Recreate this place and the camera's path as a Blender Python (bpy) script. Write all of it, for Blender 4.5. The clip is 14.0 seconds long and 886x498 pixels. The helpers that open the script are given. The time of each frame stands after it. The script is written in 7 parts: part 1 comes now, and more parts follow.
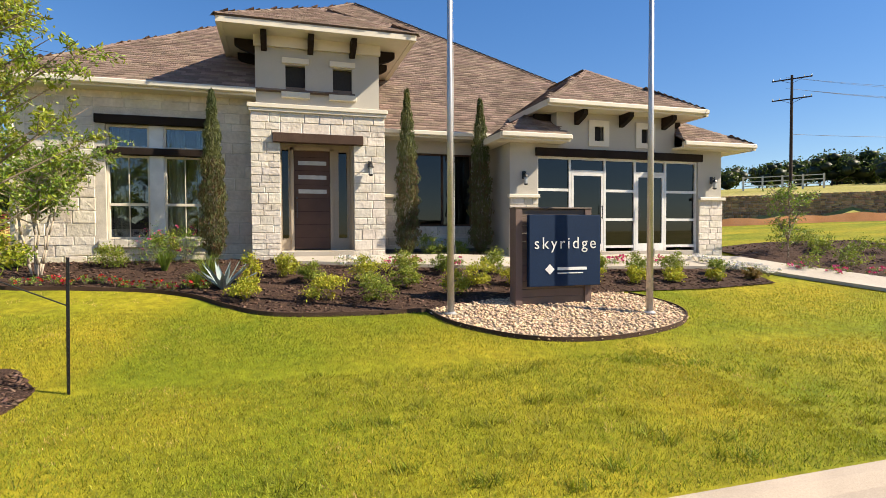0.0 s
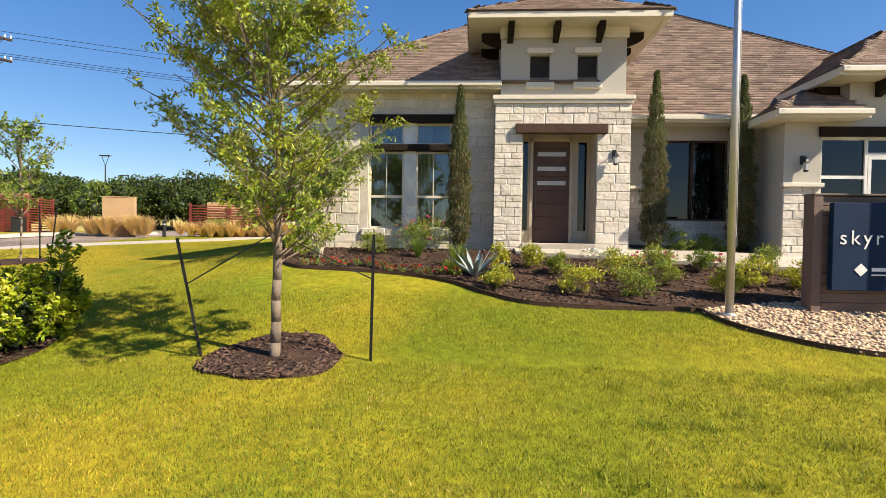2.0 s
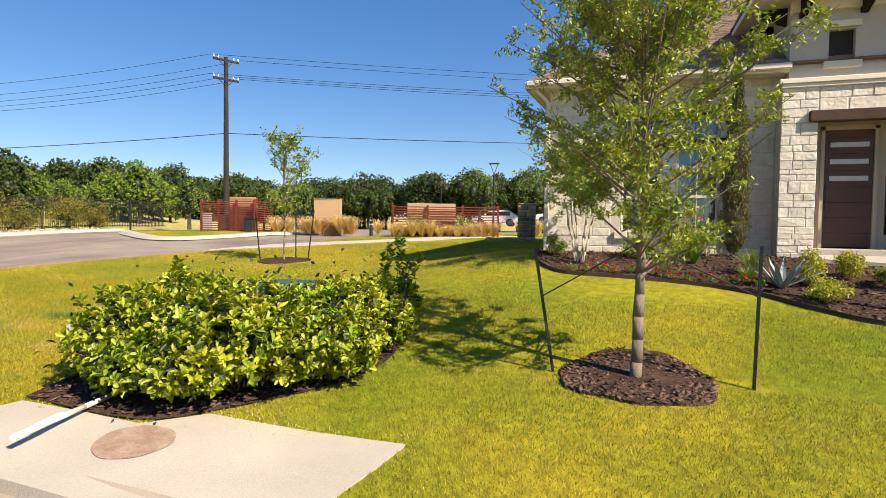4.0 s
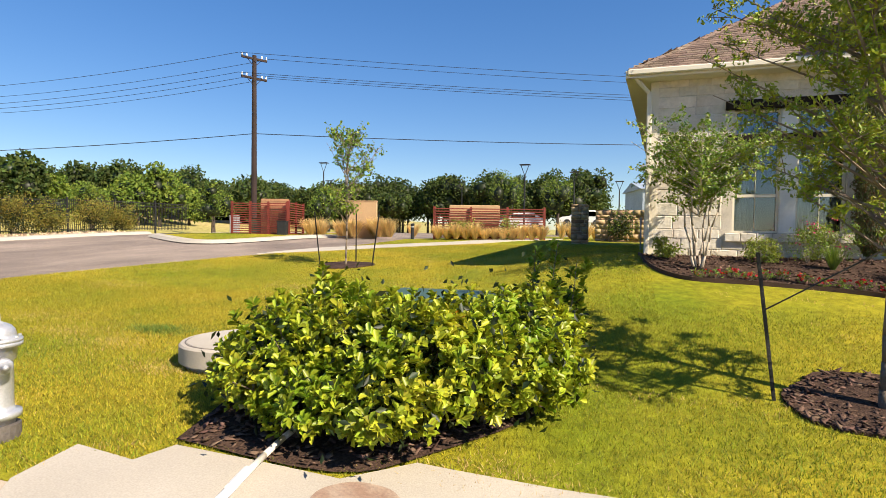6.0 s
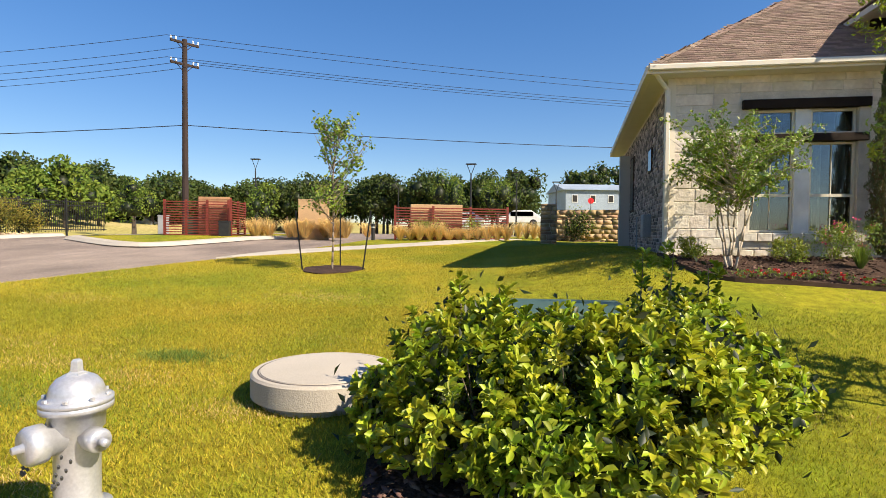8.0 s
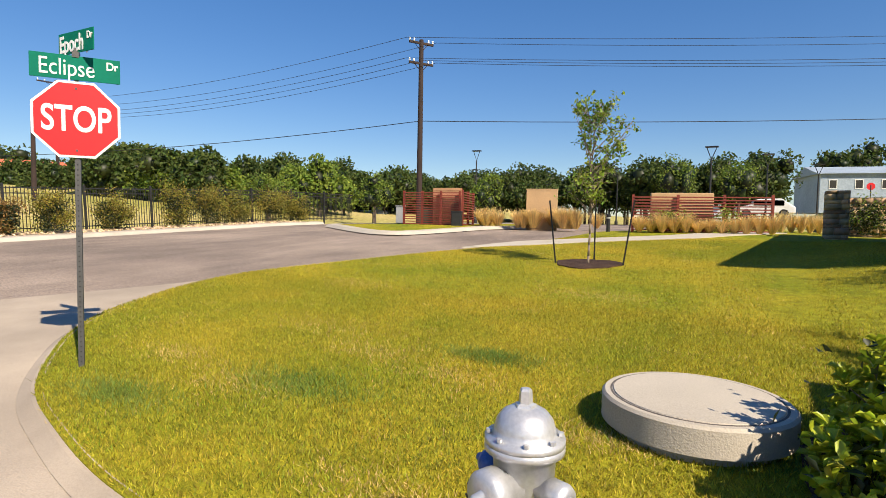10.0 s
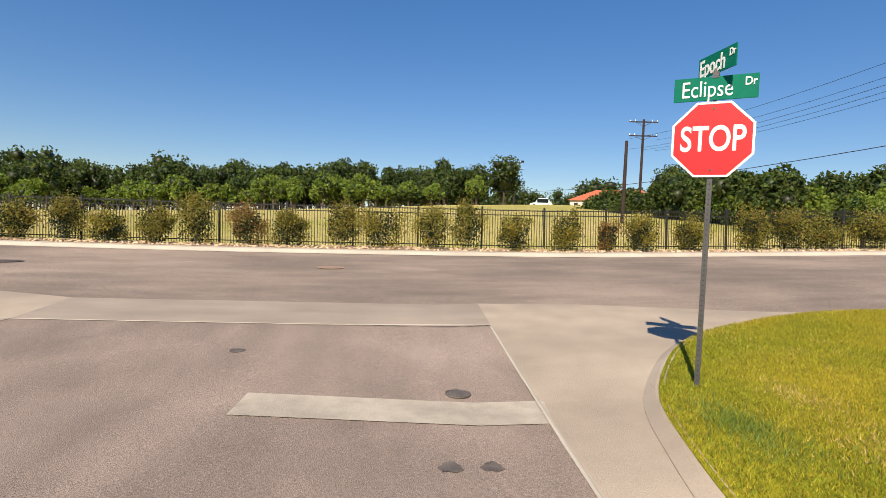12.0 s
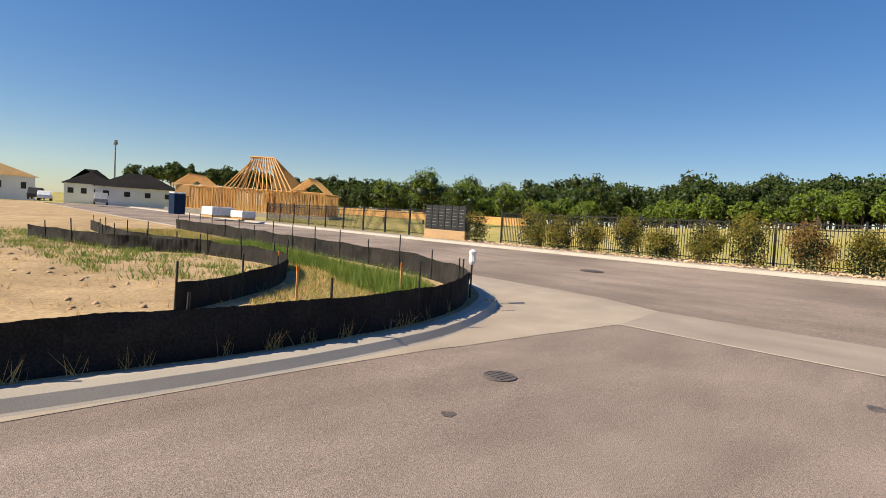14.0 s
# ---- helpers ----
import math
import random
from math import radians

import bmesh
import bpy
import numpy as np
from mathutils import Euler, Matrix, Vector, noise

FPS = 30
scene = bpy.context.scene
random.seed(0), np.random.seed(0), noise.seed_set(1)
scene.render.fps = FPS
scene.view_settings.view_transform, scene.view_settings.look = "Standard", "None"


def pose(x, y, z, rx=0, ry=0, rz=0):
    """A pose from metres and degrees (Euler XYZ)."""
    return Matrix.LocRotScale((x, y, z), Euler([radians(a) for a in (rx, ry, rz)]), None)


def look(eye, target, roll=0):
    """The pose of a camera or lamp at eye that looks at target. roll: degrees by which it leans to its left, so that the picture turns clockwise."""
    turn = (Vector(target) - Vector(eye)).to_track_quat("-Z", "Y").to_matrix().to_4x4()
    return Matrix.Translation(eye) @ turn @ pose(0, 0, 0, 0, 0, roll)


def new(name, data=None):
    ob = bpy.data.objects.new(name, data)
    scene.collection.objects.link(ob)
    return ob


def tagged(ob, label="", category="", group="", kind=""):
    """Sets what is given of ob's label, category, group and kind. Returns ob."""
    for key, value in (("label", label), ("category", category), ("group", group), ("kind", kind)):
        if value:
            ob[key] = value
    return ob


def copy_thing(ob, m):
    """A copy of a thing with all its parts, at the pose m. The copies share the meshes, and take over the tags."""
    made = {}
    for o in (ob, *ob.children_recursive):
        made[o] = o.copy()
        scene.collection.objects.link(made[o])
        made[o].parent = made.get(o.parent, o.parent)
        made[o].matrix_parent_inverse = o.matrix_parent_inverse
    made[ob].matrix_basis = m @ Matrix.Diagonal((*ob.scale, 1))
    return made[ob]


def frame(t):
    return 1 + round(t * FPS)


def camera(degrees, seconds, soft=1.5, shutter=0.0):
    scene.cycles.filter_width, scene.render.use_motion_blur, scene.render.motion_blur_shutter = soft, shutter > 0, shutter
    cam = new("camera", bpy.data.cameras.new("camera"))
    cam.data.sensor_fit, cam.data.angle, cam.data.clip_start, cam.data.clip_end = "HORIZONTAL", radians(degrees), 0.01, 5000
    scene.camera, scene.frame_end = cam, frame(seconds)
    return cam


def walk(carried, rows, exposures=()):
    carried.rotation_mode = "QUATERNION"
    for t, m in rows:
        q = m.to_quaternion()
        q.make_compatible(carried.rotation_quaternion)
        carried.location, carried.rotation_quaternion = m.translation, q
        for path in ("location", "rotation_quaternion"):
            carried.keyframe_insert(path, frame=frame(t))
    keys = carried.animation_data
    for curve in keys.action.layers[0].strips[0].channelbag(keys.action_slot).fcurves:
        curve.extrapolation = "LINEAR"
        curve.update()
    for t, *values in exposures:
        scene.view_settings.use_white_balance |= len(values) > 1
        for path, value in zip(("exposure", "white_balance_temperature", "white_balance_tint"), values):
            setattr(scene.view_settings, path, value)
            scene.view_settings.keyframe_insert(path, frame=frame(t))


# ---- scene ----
cam = camera(78.8, 14.0, soft=0.8)

PATH = [
    (0, (0.634, -13.167, 0.383), (1.211, -11.253, 0.325), -0.3),
    (0.5, (0.641, -13.124, 0.385), (1.189, -11.201, 0.321), -0.2),
    (1, (0.544, -13.006, 0.335), (0.878, -11.035, 0.271), -0.0),
    (1.5, (0.204, -12.832, 0.257), (0.273, -10.834, 0.195), 0.3),
    (2, (-0.416, -12.668, 0.147), (-0.534, -10.672, 0.094), 0.8),
    (2.5, (-1.041, -12.537, 0.107), (-1.35, -10.561, 0.054), 1.1),
    (3, (-1.669, -12.404, 0.113), (-2.121, -10.456, 0.058), 1.5),
    (3.5, (-2.34, -12.562, 0.166), (-2.906, -10.644, 0.101), 1.4),
    (4, (-3.05, -12.669, 0.271), (-3.674, -10.771, 0.197), 0.8),
    (4.2, (-3.328, -12.65, 0.302), (-3.969, -10.757, 0.235), 0.7),
    (6.3, (-5.504, -12.219, 0.214), (-6.136, -10.322, 0.153), 0.8),
    (6.5, (-5.712, -12.182, 0.223), (-6.314, -10.276, 0.161), 0.8),
    (7, (-6.31, -12.059, 0.227), (-6.764, -10.112, 0.165), 0.4),
    (7.2, (-6.56, -11.969, 0.227), (-6.918, -10.002, 0.167), 0.0),
    (9.3, (-8.591, -11.714, 0.183), (-8.934, -9.744, 0.125), 0.9),
    (9.5, (-8.726, -11.594, 0.232), (-9.276, -9.673, 0.14), 0.3),
    (10, (-8.953, -11.501, 0.229), (-9.98, -9.788, 0.123), 1.0),
    (10.5, (-9.289, -11.33, 0.167), (-10.72, -9.937, 0.067), 0.7),
    (11, (-9.507, -11.361, 0.163), (-11.247, -10.381, 0.057), 1.2),
    (11.5, (-9.695, -11.655, 0.148), (-11.6, -11.053, 0.046), 1.9),
    (12, (-9.68, -11.781, 0.175), (-11.672, -11.63, 0.093), 2.5),
    (12.5, (-9.611, -11.96, 0.196), (-11.582, -12.29, 0.117), 2.8),
    (13, (-9.631, -12.383, 0.194), (-11.509, -13.065, 0.106), 3.1),
    (13.5, (-9.608, -12.663, 0.204), (-11.299, -13.725, 0.099), 2.7),
    (14, (-9.512, -12.978, 0.192), (-10.873, -14.439, 0.073), 3.7),
]
walk(cam, [(t, look(eye, target, roll)) for t, eye, target, roll in PATH], [(0, 0.98), (9.4, 0.97), (10, 0.78), (11, 0.66), (14, 0.58)])

# world, sun
TO_SUN = Vector((0.695, -0.295, 0.656)).normalized()
world = bpy.data.worlds.new("world")
scene.world = world
world.use_nodes = True
wn = world.node_tree.nodes
sky = wn.new("ShaderNodeTexSky")
sky.sky_type = "NISHITA"
sky.sun_disc = False
sky.sun_elevation = math.asin(TO_SUN.z)
sky.sun_rotation = math.atan2(TO_SUN.x, TO_SUN.y)
sky.air_density, sky.dust_density, sky.ozone_density = 1.0, 0.15, 4.0
wn["Background"].inputs["Strength"].default_value = 0.117
gam = wn.new("ShaderNodeGamma")
gam.inputs["Gamma"].default_value = 0.72
sat = wn.new("ShaderNodeHueSaturation")
sat.inputs["Saturation"].default_value = 1.47
sat.inputs["Hue"].default_value = 0.512
world.node_tree.links.new(sky.outputs[0], gam.inputs["Color"])
world.node_tree.links.new(gam.outputs[0], sat.inputs["Color"])
world.node_tree.links.new(sat.outputs[0], wn["Background"].inputs["Color"])
sun = new("sun", bpy.data.lights.new("sun", "SUN"))
sun.data.energy, sun.data.angle, sun.data.color = 5.0, radians(0.53), (1.0, 0.87, 0.68)
sun.matrix_world = look(TO_SUN * 60, (0, 0, 0))


# ---- materials ----
def material(name, colour, rough=0.8, second=None, scale=6.0, bump=0.2, fine=60.0, metal=0.0, spread=0.12, grain=None, coords="Object", spec=0.5):
    """A surface with variation at two scales: broad stains towards `second`, fine grain in colour and relief."""
    m = bpy.data.materials.new(name)
    m.use_nodes = True
    nt = m.node_tree
    n, l = nt.nodes, nt.links
    b = n["Principled BSDF"]
    b.inputs["Roughness"].default_value = rough
    b.inputs["Metallic"].default_value = metal
    b.inputs["Specular IOR Level"].default_value = spec
    co = n.new("ShaderNodeTexCoord")
    geo = n.new("ShaderNodeNewGeometry")
    src = geo.outputs["Position"] if coords == "World" else co.outputs["Object"]
    broad = n.new("ShaderNodeTexNoise")
    broad.inputs["Scale"].default_value = scale
    broad.inputs["Detail"].default_value = 6
    l.new(src, broad.inputs["Vector"])
    small = n.new("ShaderNodeTexNoise")
    small.inputs["Scale"].default_value = fine
    small.inputs["Detail"].default_value = 4
    if grain:
        mp = n.new("ShaderNodeMapping")
        mp.inputs["Scale"].default_value = grain
        l.new(src, mp.inputs["Vector"])
        l.new(mp.outputs[0], small.inputs["Vector"])
    else:
        l.new(src, small.inputs["Vector"])
    ramp = n.new("ShaderNodeValToRGB")
    ramp.color_ramp.elements[0].position = 0.35
    ramp.color_ramp.elements[1].position = 0.68
    ramp.color_ramp.elements[0].color = (*colour, 1)
    ramp.color_ramp.elements[1].color = (*(second or [c * 0.8 for c in colour]), 1)
    l.new(broad.outputs["Fac"], ramp.inputs["Fac"])
    hsv = n.new("ShaderNodeHueSaturation")
    l.new(ramp.outputs["Color"], hsv.inputs["Color"])
    mr = n.new("ShaderNodeMapRange")
    mr.inputs["From Min"].default_value, mr.inputs["From Max"].default_value = 0.25, 0.75
    mr.inputs["To Min"].default_value, mr.inputs["To Max"].default_value = 1 - spread * 1.6, 1 + spread * 1.6
    l.new(small.outputs["Fac"], mr.inputs["Value"])
    l.new(mr.outputs[0], hsv.inputs["Value"])
    l.new(hsv.outputs["Color"], b.inputs["Base Color"])
    if bump:
        bp = n.new("ShaderNodeBump")
        bp.inputs["Strength"].default_value = bump
        bp.inputs["Distance"].default_value = 0.02
        l.new(small.outputs["Fac"], bp.inputs["Height"])
        l.new(bp.outputs[0], b.inputs["Normal"])
    return m


def varied(m, amount=0.25, hue=0.02, island=False):
    """Lets each piece (object, or island of a joined mesh) differ a little in tone."""
    nt = m.node_tree
    n, l = nt.nodes, nt.links
    b = n["Principled BSDF"]
    old = b.inputs["Base Color"].links[0].from_socket
    hs = n.new("ShaderNodeHueSaturation")
    if island:
        r = n.new("ShaderNodeNewGeometry").outputs["Random Per Island"]
    else:
        r = n.new("ShaderNodeObjectInfo").outputs["Random"]
    a = n.new("ShaderNodeMapRange")
    a.inputs["To Min"].default_value, a.inputs["To Max"].default_value = 1 - amount, 1 + amount
    l.new(r, a.inputs["Value"])
    l.new(a.outputs[0], hs.inputs["Value"])
    mul = n.new("ShaderNodeMath")
    mul.operation = "MULTIPLY"
    mul.inputs[1].default_value = 7.31
    l.new(r, mul.inputs[0])
    fr = n.new("ShaderNodeMath")
    fr.operation = "FRACT"
    l.new(mul.outputs[0], fr.inputs[0])
    h = n.new("ShaderNodeMapRange")
    h.inputs["To Min"].default_value, h.inputs["To Max"].default_value = 0.5 - hue, 0.5 + hue
    l.new(fr.outputs[0], h.inputs["Value"])
    l.new(h.outputs[0], hs.inputs["Hue"])
    l.new(old, hs.inputs["Color"])
    l.new(hs.outputs[0], b.inputs["Base Color"])
    return m


def worn(m, scale, amount, stretch=(1, 1, 1), detail=5):
    """Another scale of wear: multiplies the tone by a stretched noise."""
    nt = m.node_tree
    n, l = nt.nodes, nt.links
    b = n["Principled BSDF"]
    old = b.inputs["Base Color"].links[0].from_socket
    mp = n.new("ShaderNodeMapping")
    mp.inputs["Scale"].default_value = stretch
    l.new(n.new("ShaderNodeNewGeometry").outputs["Position"], mp.inputs["Vector"])
    t = n.new("ShaderNodeTexNoise")
    t.inputs["Scale"].default_value, t.inputs["Detail"].default_value = scale, detail
    l.new(mp.outputs[0], t.inputs["Vector"])
    a = n.new("ShaderNodeMapRange")
    a.inputs["From Min"].default_value, a.inputs["From Max"].default_value = 0.3, 0.7
    a.inputs["To Min"].default_value, a.inputs["To Max"].default_value = 1 - amount, 1 + amount
    l.new(t.outputs["Fac"], a.inputs["Value"])
    hs = n.new("ShaderNodeHueSaturation")
    l.new(a.outputs[0], hs.inputs["Value"])
    l.new(old, hs.inputs["Color"])
    l.new(hs.outputs[0], b.inputs["Base Color"])
    return m


def leaf_material(name, colour, light, rough=0.45, amount=0.35, hue=0.03, patch=1.5):
    m = varied(material(name, colour, rough, light, patch, 0.0, 30, spread=0.1, coords="World"), amount, hue, island=True)
    nt = m.node_tree
    n, l = nt.nodes, nt.links
    b = n["Principled BSDF"]
    tr = n.new("ShaderNodeBsdfTranslucent")
    mix = n.new("ShaderNodeMixShader")
    mix.inputs[0].default_value = 0.35
    l.new(b.inputs["Base Color"].links[0].from_socket, tr.inputs["Color"])
    l.new(b.outputs[0], mix.inputs[1])
    l.new(tr.outputs[0], mix.inputs[2])
    l.new(mix.outputs[0], n["Material Output"].inputs["Surface"])
    return m


def glass_material(name, tint, gloss=0.9, ior=2.1):
    m = bpy.data.materials.new(name)
    m.use_nodes = True
    nt = m.node_tree
    n, l = nt.nodes, nt.links
    n.remove(n["Principled BSDF"])
    tr = n.new("ShaderNodeBsdfTransparent")
    tr.inputs["Color"].default_value = (*tint, 1)
    gl = n.new("ShaderNodeBsdfGlossy")
    gl.inputs["Roughness"].default_value = 0.01
    gl.inputs["Color"].default_value = (gloss, gloss, gloss, 1)
    fr = n.new("ShaderNodeFresnel")
    fr.inputs["IOR"].default_value = ior
    mix = n.new("ShaderNodeMixShader")
    l.new(fr.outputs[0], mix.inputs[0])
    l.new(tr.outputs[0], mix.inputs[1])
    l.new(gl.outputs[0], mix.inputs[2])
    l.new(mix.outputs[0], n["Material Output"].inputs["Surface"])
    return m


M = {}
M["lawn"] = material("lawn turf", (0.15, 0.18, 0.008), 0.9, (0.31, 0.255, 0.016), 0.38, 0.6, 90, spread=0.28, coords="World", spec=0.15)
M["blade_dry"] = leaf_material("yellowing grass blade", (0.29, 0.275, 0.014), (0.45, 0.34, 0.026), 0.7, 0.5, 0.015, 0.38)
M["blade"] = leaf_material("grass blade", (0.185, 0.24, 0.010), (0.30, 0.285, 0.018), 0.7, 0.6, 0.02, 0.5)
M["straw"] = leaf_material("dry straw blade", (0.66, 0.46, 0.18), (0.55, 0.4, 0.15), 0.8, 0.25, 0.01)
M["weed"] = leaf_material("tall weed blade", (0.13, 0.205, 0.024), (0.21, 0.265, 0.04), 0.7, 0.3, 0.02)
M["asphalt"] = material("worn asphalt", (0.185, 0.146, 0.121), 0.88, (0.315, 0.248, 0.20), 0.22, 0.5, 130, spread=0.22, coords="World", spec=0.3)
M["asphalt_new"] = material("pinkish aggregate asphalt", (0.19, 0.147, 0.122), 0.9, (0.30, 0.236, 0.198), 0.24, 0.5, 110, spread=0.28, coords="World", spec=0.3)
worn(worn(M["asphalt"], 1.3, 0.16, (1, 0.35, 1)), 28, 0.3, detail=2)
worn(worn(M["asphalt_new"], 1.1, 0.2, (0.4, 1, 1)), 42, 0.17, detail=2)
M["gutter_worn"] = worn(material("traffic-worn grey concrete", (0.32, 0.263, 0.212), 0.88, (0.25, 0.205, 0.165), 0.5, 0.25, 80, spread=0.08, coords="World"), 1.8, 0.12, (1, 0.3, 1))
M["line"] = worn(material("worn stop line paint", (0.42, 0.37, 0.30), 0.85, (0.34, 0.295, 0.24), 1.2, 0.25, 90, spread=0.12, coords="World"), 5, 0.12)
M["concrete"] = material("pale concrete", (0.46, 0.41, 0.34), 0.85, (0.38, 0.335, 0.275), 0.8, 0.25, 80, spread=0.08, coords="World")
M["gutter"] = material("dusty gutter concrete", (0.405, 0.333, 0.258), 0.85, (0.31, 0.255, 0.198), 0.5, 0.25, 80, spread=0.08, coords="World")
worn(M["gutter"], 1.6, 0.09, detail=6)
worn(M["lawn"], 7, 0.3, detail=5)
M["mulch"] = material("dark hardwood mulch", (0.045, 0.027, 0.02), 0.95, (0.075, 0.045, 0.032), 3, 1.0, 45, spread=0.4, coords="World", spec=0.15)
M["chip"] = varied(material("mulch chips", (0.085, 0.05, 0.036), 0.95, (0.15, 0.095, 0.07), 5, 0.3, 60, coords="World", spec=0.15), 0.5, 0.02, True)
M["soil"] = material("bare tan soil", (0.47, 0.335, 0.19), 0.95, (0.33, 0.235, 0.13), 0.5, 0.9, 14, spread=0.16, coords="World", spec=0.1)
worn(worn(M["soil"], 1.6, 0.18, detail=6), 0.25, 0.15)
M["field"] = material("dry meadow", (0.30, 0.28, 0.07), 0.95, (0.42, 0.34, 0.14), 0.05, 0.6, 3, spread=0.25, coords="World", spec=0.1)
M["rockbed"] = material("gravel bed base", (0.32, 0.25, 0.18), 0.9, (0.22, 0.17, 0.12), 4, 0.8, 30, spread=0.3, coords="World")
M["river"] = varied(material("tan river stones", (0.62, 0.45, 0.29), 0.75, (0.48, 0.34, 0.21), 8, 0.2, 50), 0.4, 0.02, True)
M["stone"] = varied(material("white limestone", (0.68, 0.62, 0.53), 0.9, (0.58, 0.51, 0.41), 2.5, 0.9, 14, spread=0.07, coords="World"), 0.12, 0.012)
M["stone_joined"] = varied(material("white limestone joined", (0.68, 0.62, 0.53), 0.9, (0.58, 0.51, 0.41), 2.5, 0.9, 14, spread=0.07, coords="World"), 0.12, 0.012, True)
M["mortar"] = material("pale mortar", (0.62, 0.56, 0.47), 0.95, None, 5, 0.4, 60, coords="World")
M["stucco"] = material("warm grey stucco", (0.47, 0.44, 0.385), 0.95, (0.44, 0.41, 0.355), 1.2, 0.35, 90, spread=0.05, coords="World")
M["stucco_tan"] = material("tan stucco", (0.42, 0.36, 0.28), 0.95, (0.38, 0.325, 0.25), 1.2, 0.35, 90, spread=0.05, coords="World")
M["cream"] = material("cream painted trim", (0.70, 0.64, 0.52), 0.6, (0.66, 0.60, 0.48), 2, 0.05, 40, spread=0.03, coords="World")
M["white"] = material("white painted metal", (0.78, 0.76, 0.72), 0.45, None, 3, 0.03, 50, spread=0.03)
M["beam"] = material("dark stained timber", (0.016, 0.010, 0.007), 0.85, (0.026, 0.017, 0.012), 2, 0.3, 30, grain=(3, 60, 60), coords="World", spec=0.2)
M["beam_brown"] = material("weathered brown timber", (0.062, 0.036, 0.025), 0.85, (0.09, 0.055, 0.038), 2, 0.4, 30, grain=(3, 70, 70), coords="World", spec=0.2)
M["door"] = material("walnut door", (0.062, 0.029, 0.018), 0.6, (0.095, 0.046, 0.029), 1.5, 0.15, 30, grain=(3, 50, 60), coords="World")
M["frost"] = material("frosted glass lite", (0.42, 0.42, 0.40), 0.25, (0.5, 0.5, 0.48), 6, 0.0, 40, spread=0.05)
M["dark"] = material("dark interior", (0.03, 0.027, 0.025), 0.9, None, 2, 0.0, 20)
# Wall colour lowered so that it carries the dimness of unlit rooms.
M["interior"] = material("interior wall darkened as unlit", (0.10, 0.10, 0.095), 0.9, None, 2, 0.0, 20)
M["curtain"] = material("sheer pale curtain", (0.62, 0.66, 0.60), 0.9, (0.52, 0.57, 0.52), 3, 0.1, 30)
M["glass"] = glass_material("window glass", (0.62, 0.66, 0.66))
M["glass_dark"] = glass_material("tinted glass", (0.05, 0.06, 0.065), 0.85, 1.6)
M["shingle"] = varied(material("brown asphalt shingle", (0.245, 0.178, 0.14), 0.95, (0.185, 0.133, 0.104), 1.2, 0.5, 120, spread=0.22, coords="World", spec=0.2), 0.3, 0.015, True)
M["roof_base"] = material("roof underlay", (0.11, 0.077, 0.06), 0.95, None, 2, 0.2, 60, coords="World")
M["brick"] = varied(material("mottled tan brick", (0.36, 0.29, 0.24), 0.92, (0.27, 0.21, 0.175), 5, 0.5, 50, coords="World"), 0.75, 0.015, True)
M["ledge"] = varied(material("golden rubble stone", (0.42, 0.29, 0.16), 0.92, (0.30, 0.21, 0.12), 3, 0.8, 12, coords="World"), 0.35, 0.02, True)
M["steel"] = material("galvanised steel", (0.10, 0.10, 0.10), 0.6, (0.075, 0.075, 0.075), 5, 0.1, 60, metal=0.6, spread=0.06)
M["silver"] = material("silver hydrant paint", (0.60, 0.60, 0.61), 0.36, (0.50, 0.50, 0.52), 7, 0.06, 60, metal=0.55, spread=0.06)
M["blue"] = material("blue cap paint", (0.03, 0.10, 0.32), 0.45, None, 8, 0.1, 60)
M["pole"] = material("brushed aluminium", (0.62, 0.60, 0.57), 0.42, None, 2, 0.05, 60, metal=0.7)
M["black"] = material("black metal", (0.012, 0.012, 0.013), 0.5, (0.02, 0.02, 0.02), 6, 0.1, 50)
M["silt"] = material("black woven silt fabric", (0.016, 0.015, 0.014), 0.85, (0.035, 0.032, 0.028), 1.2, 0.7, 40, spread=0.4, coords="World", spec=0.25)
M["navy"] = material("navy sign paint", (0.006, 0.020, 0.055), 0.65, (0.007, 0.023, 0.062), 2, 0.02, 40, spec=0.2)
M["taupe"] = varied(material("taupe composite board", (0.16, 0.112, 0.088), 0.8, (0.135, 0.094, 0.073), 2, 0.2, 30, grain=(3, 60, 60), coords="World"), 0.1)
M["lettering"] = material("white lettering", (0.82, 0.82, 0.80), 0.5, None, 3, 0, 30, spread=0.02)
M["red"] = material("red sign sheeting", (0.62, 0.012, 0.014), 0.4, (0.55, 0.012, 0.014), 2, 0.0, 40, spread=0.03)
M["green"] = material("green sign sheeting", (0.002, 0.15, 0.095), 0.65, None, 2, 0.0, 40, spread=0.03, spec=0.12)
M["rust"] = material("rust red painted steel", (0.20, 0.032, 0.018), 0.6, (0.15, 0.024, 0.014), 3, 0.1, 40)
M["cedar"] = varied(material("cedar slat", (0.40, 0.22, 0.11), 0.75, (0.32, 0.17, 0.085), 2, 0.2, 30, grain=(50, 50, 4), coords="World"), 0.2)
M["tanwall"] = material("tan stucco panel", (0.47, 0.31, 0.165), 0.95, (0.42, 0.275, 0.145), 1, 0.3, 50, coords="World")
M["lumber"] = varied(material("fresh framing lumber", (0.62, 0.36, 0.12), 0.8, (0.52, 0.29, 0.09), 2, 0.1, 30, coords="World"), 0.2, 0.01, True)
M["pole_wood"] = material("creosote pole", (0.022, 0.013, 0.011), 0.9, (0.038, 0.022, 0.018), 1, 0.3, 30, grain=(30, 30, 2), coords="World")
M["bark"] = material("grey bark", (0.27, 0.21, 0.155), 0.9, (0.17, 0.13, 0.095), 6, 0.6, 25, grain=(40, 40, 10), coords="World")
M["bark_pale"] = material("smooth pale bark", (0.45, 0.38, 0.29), 0.8, (0.34, 0.28, 0.21), 5, 0.2, 30, coords="World")
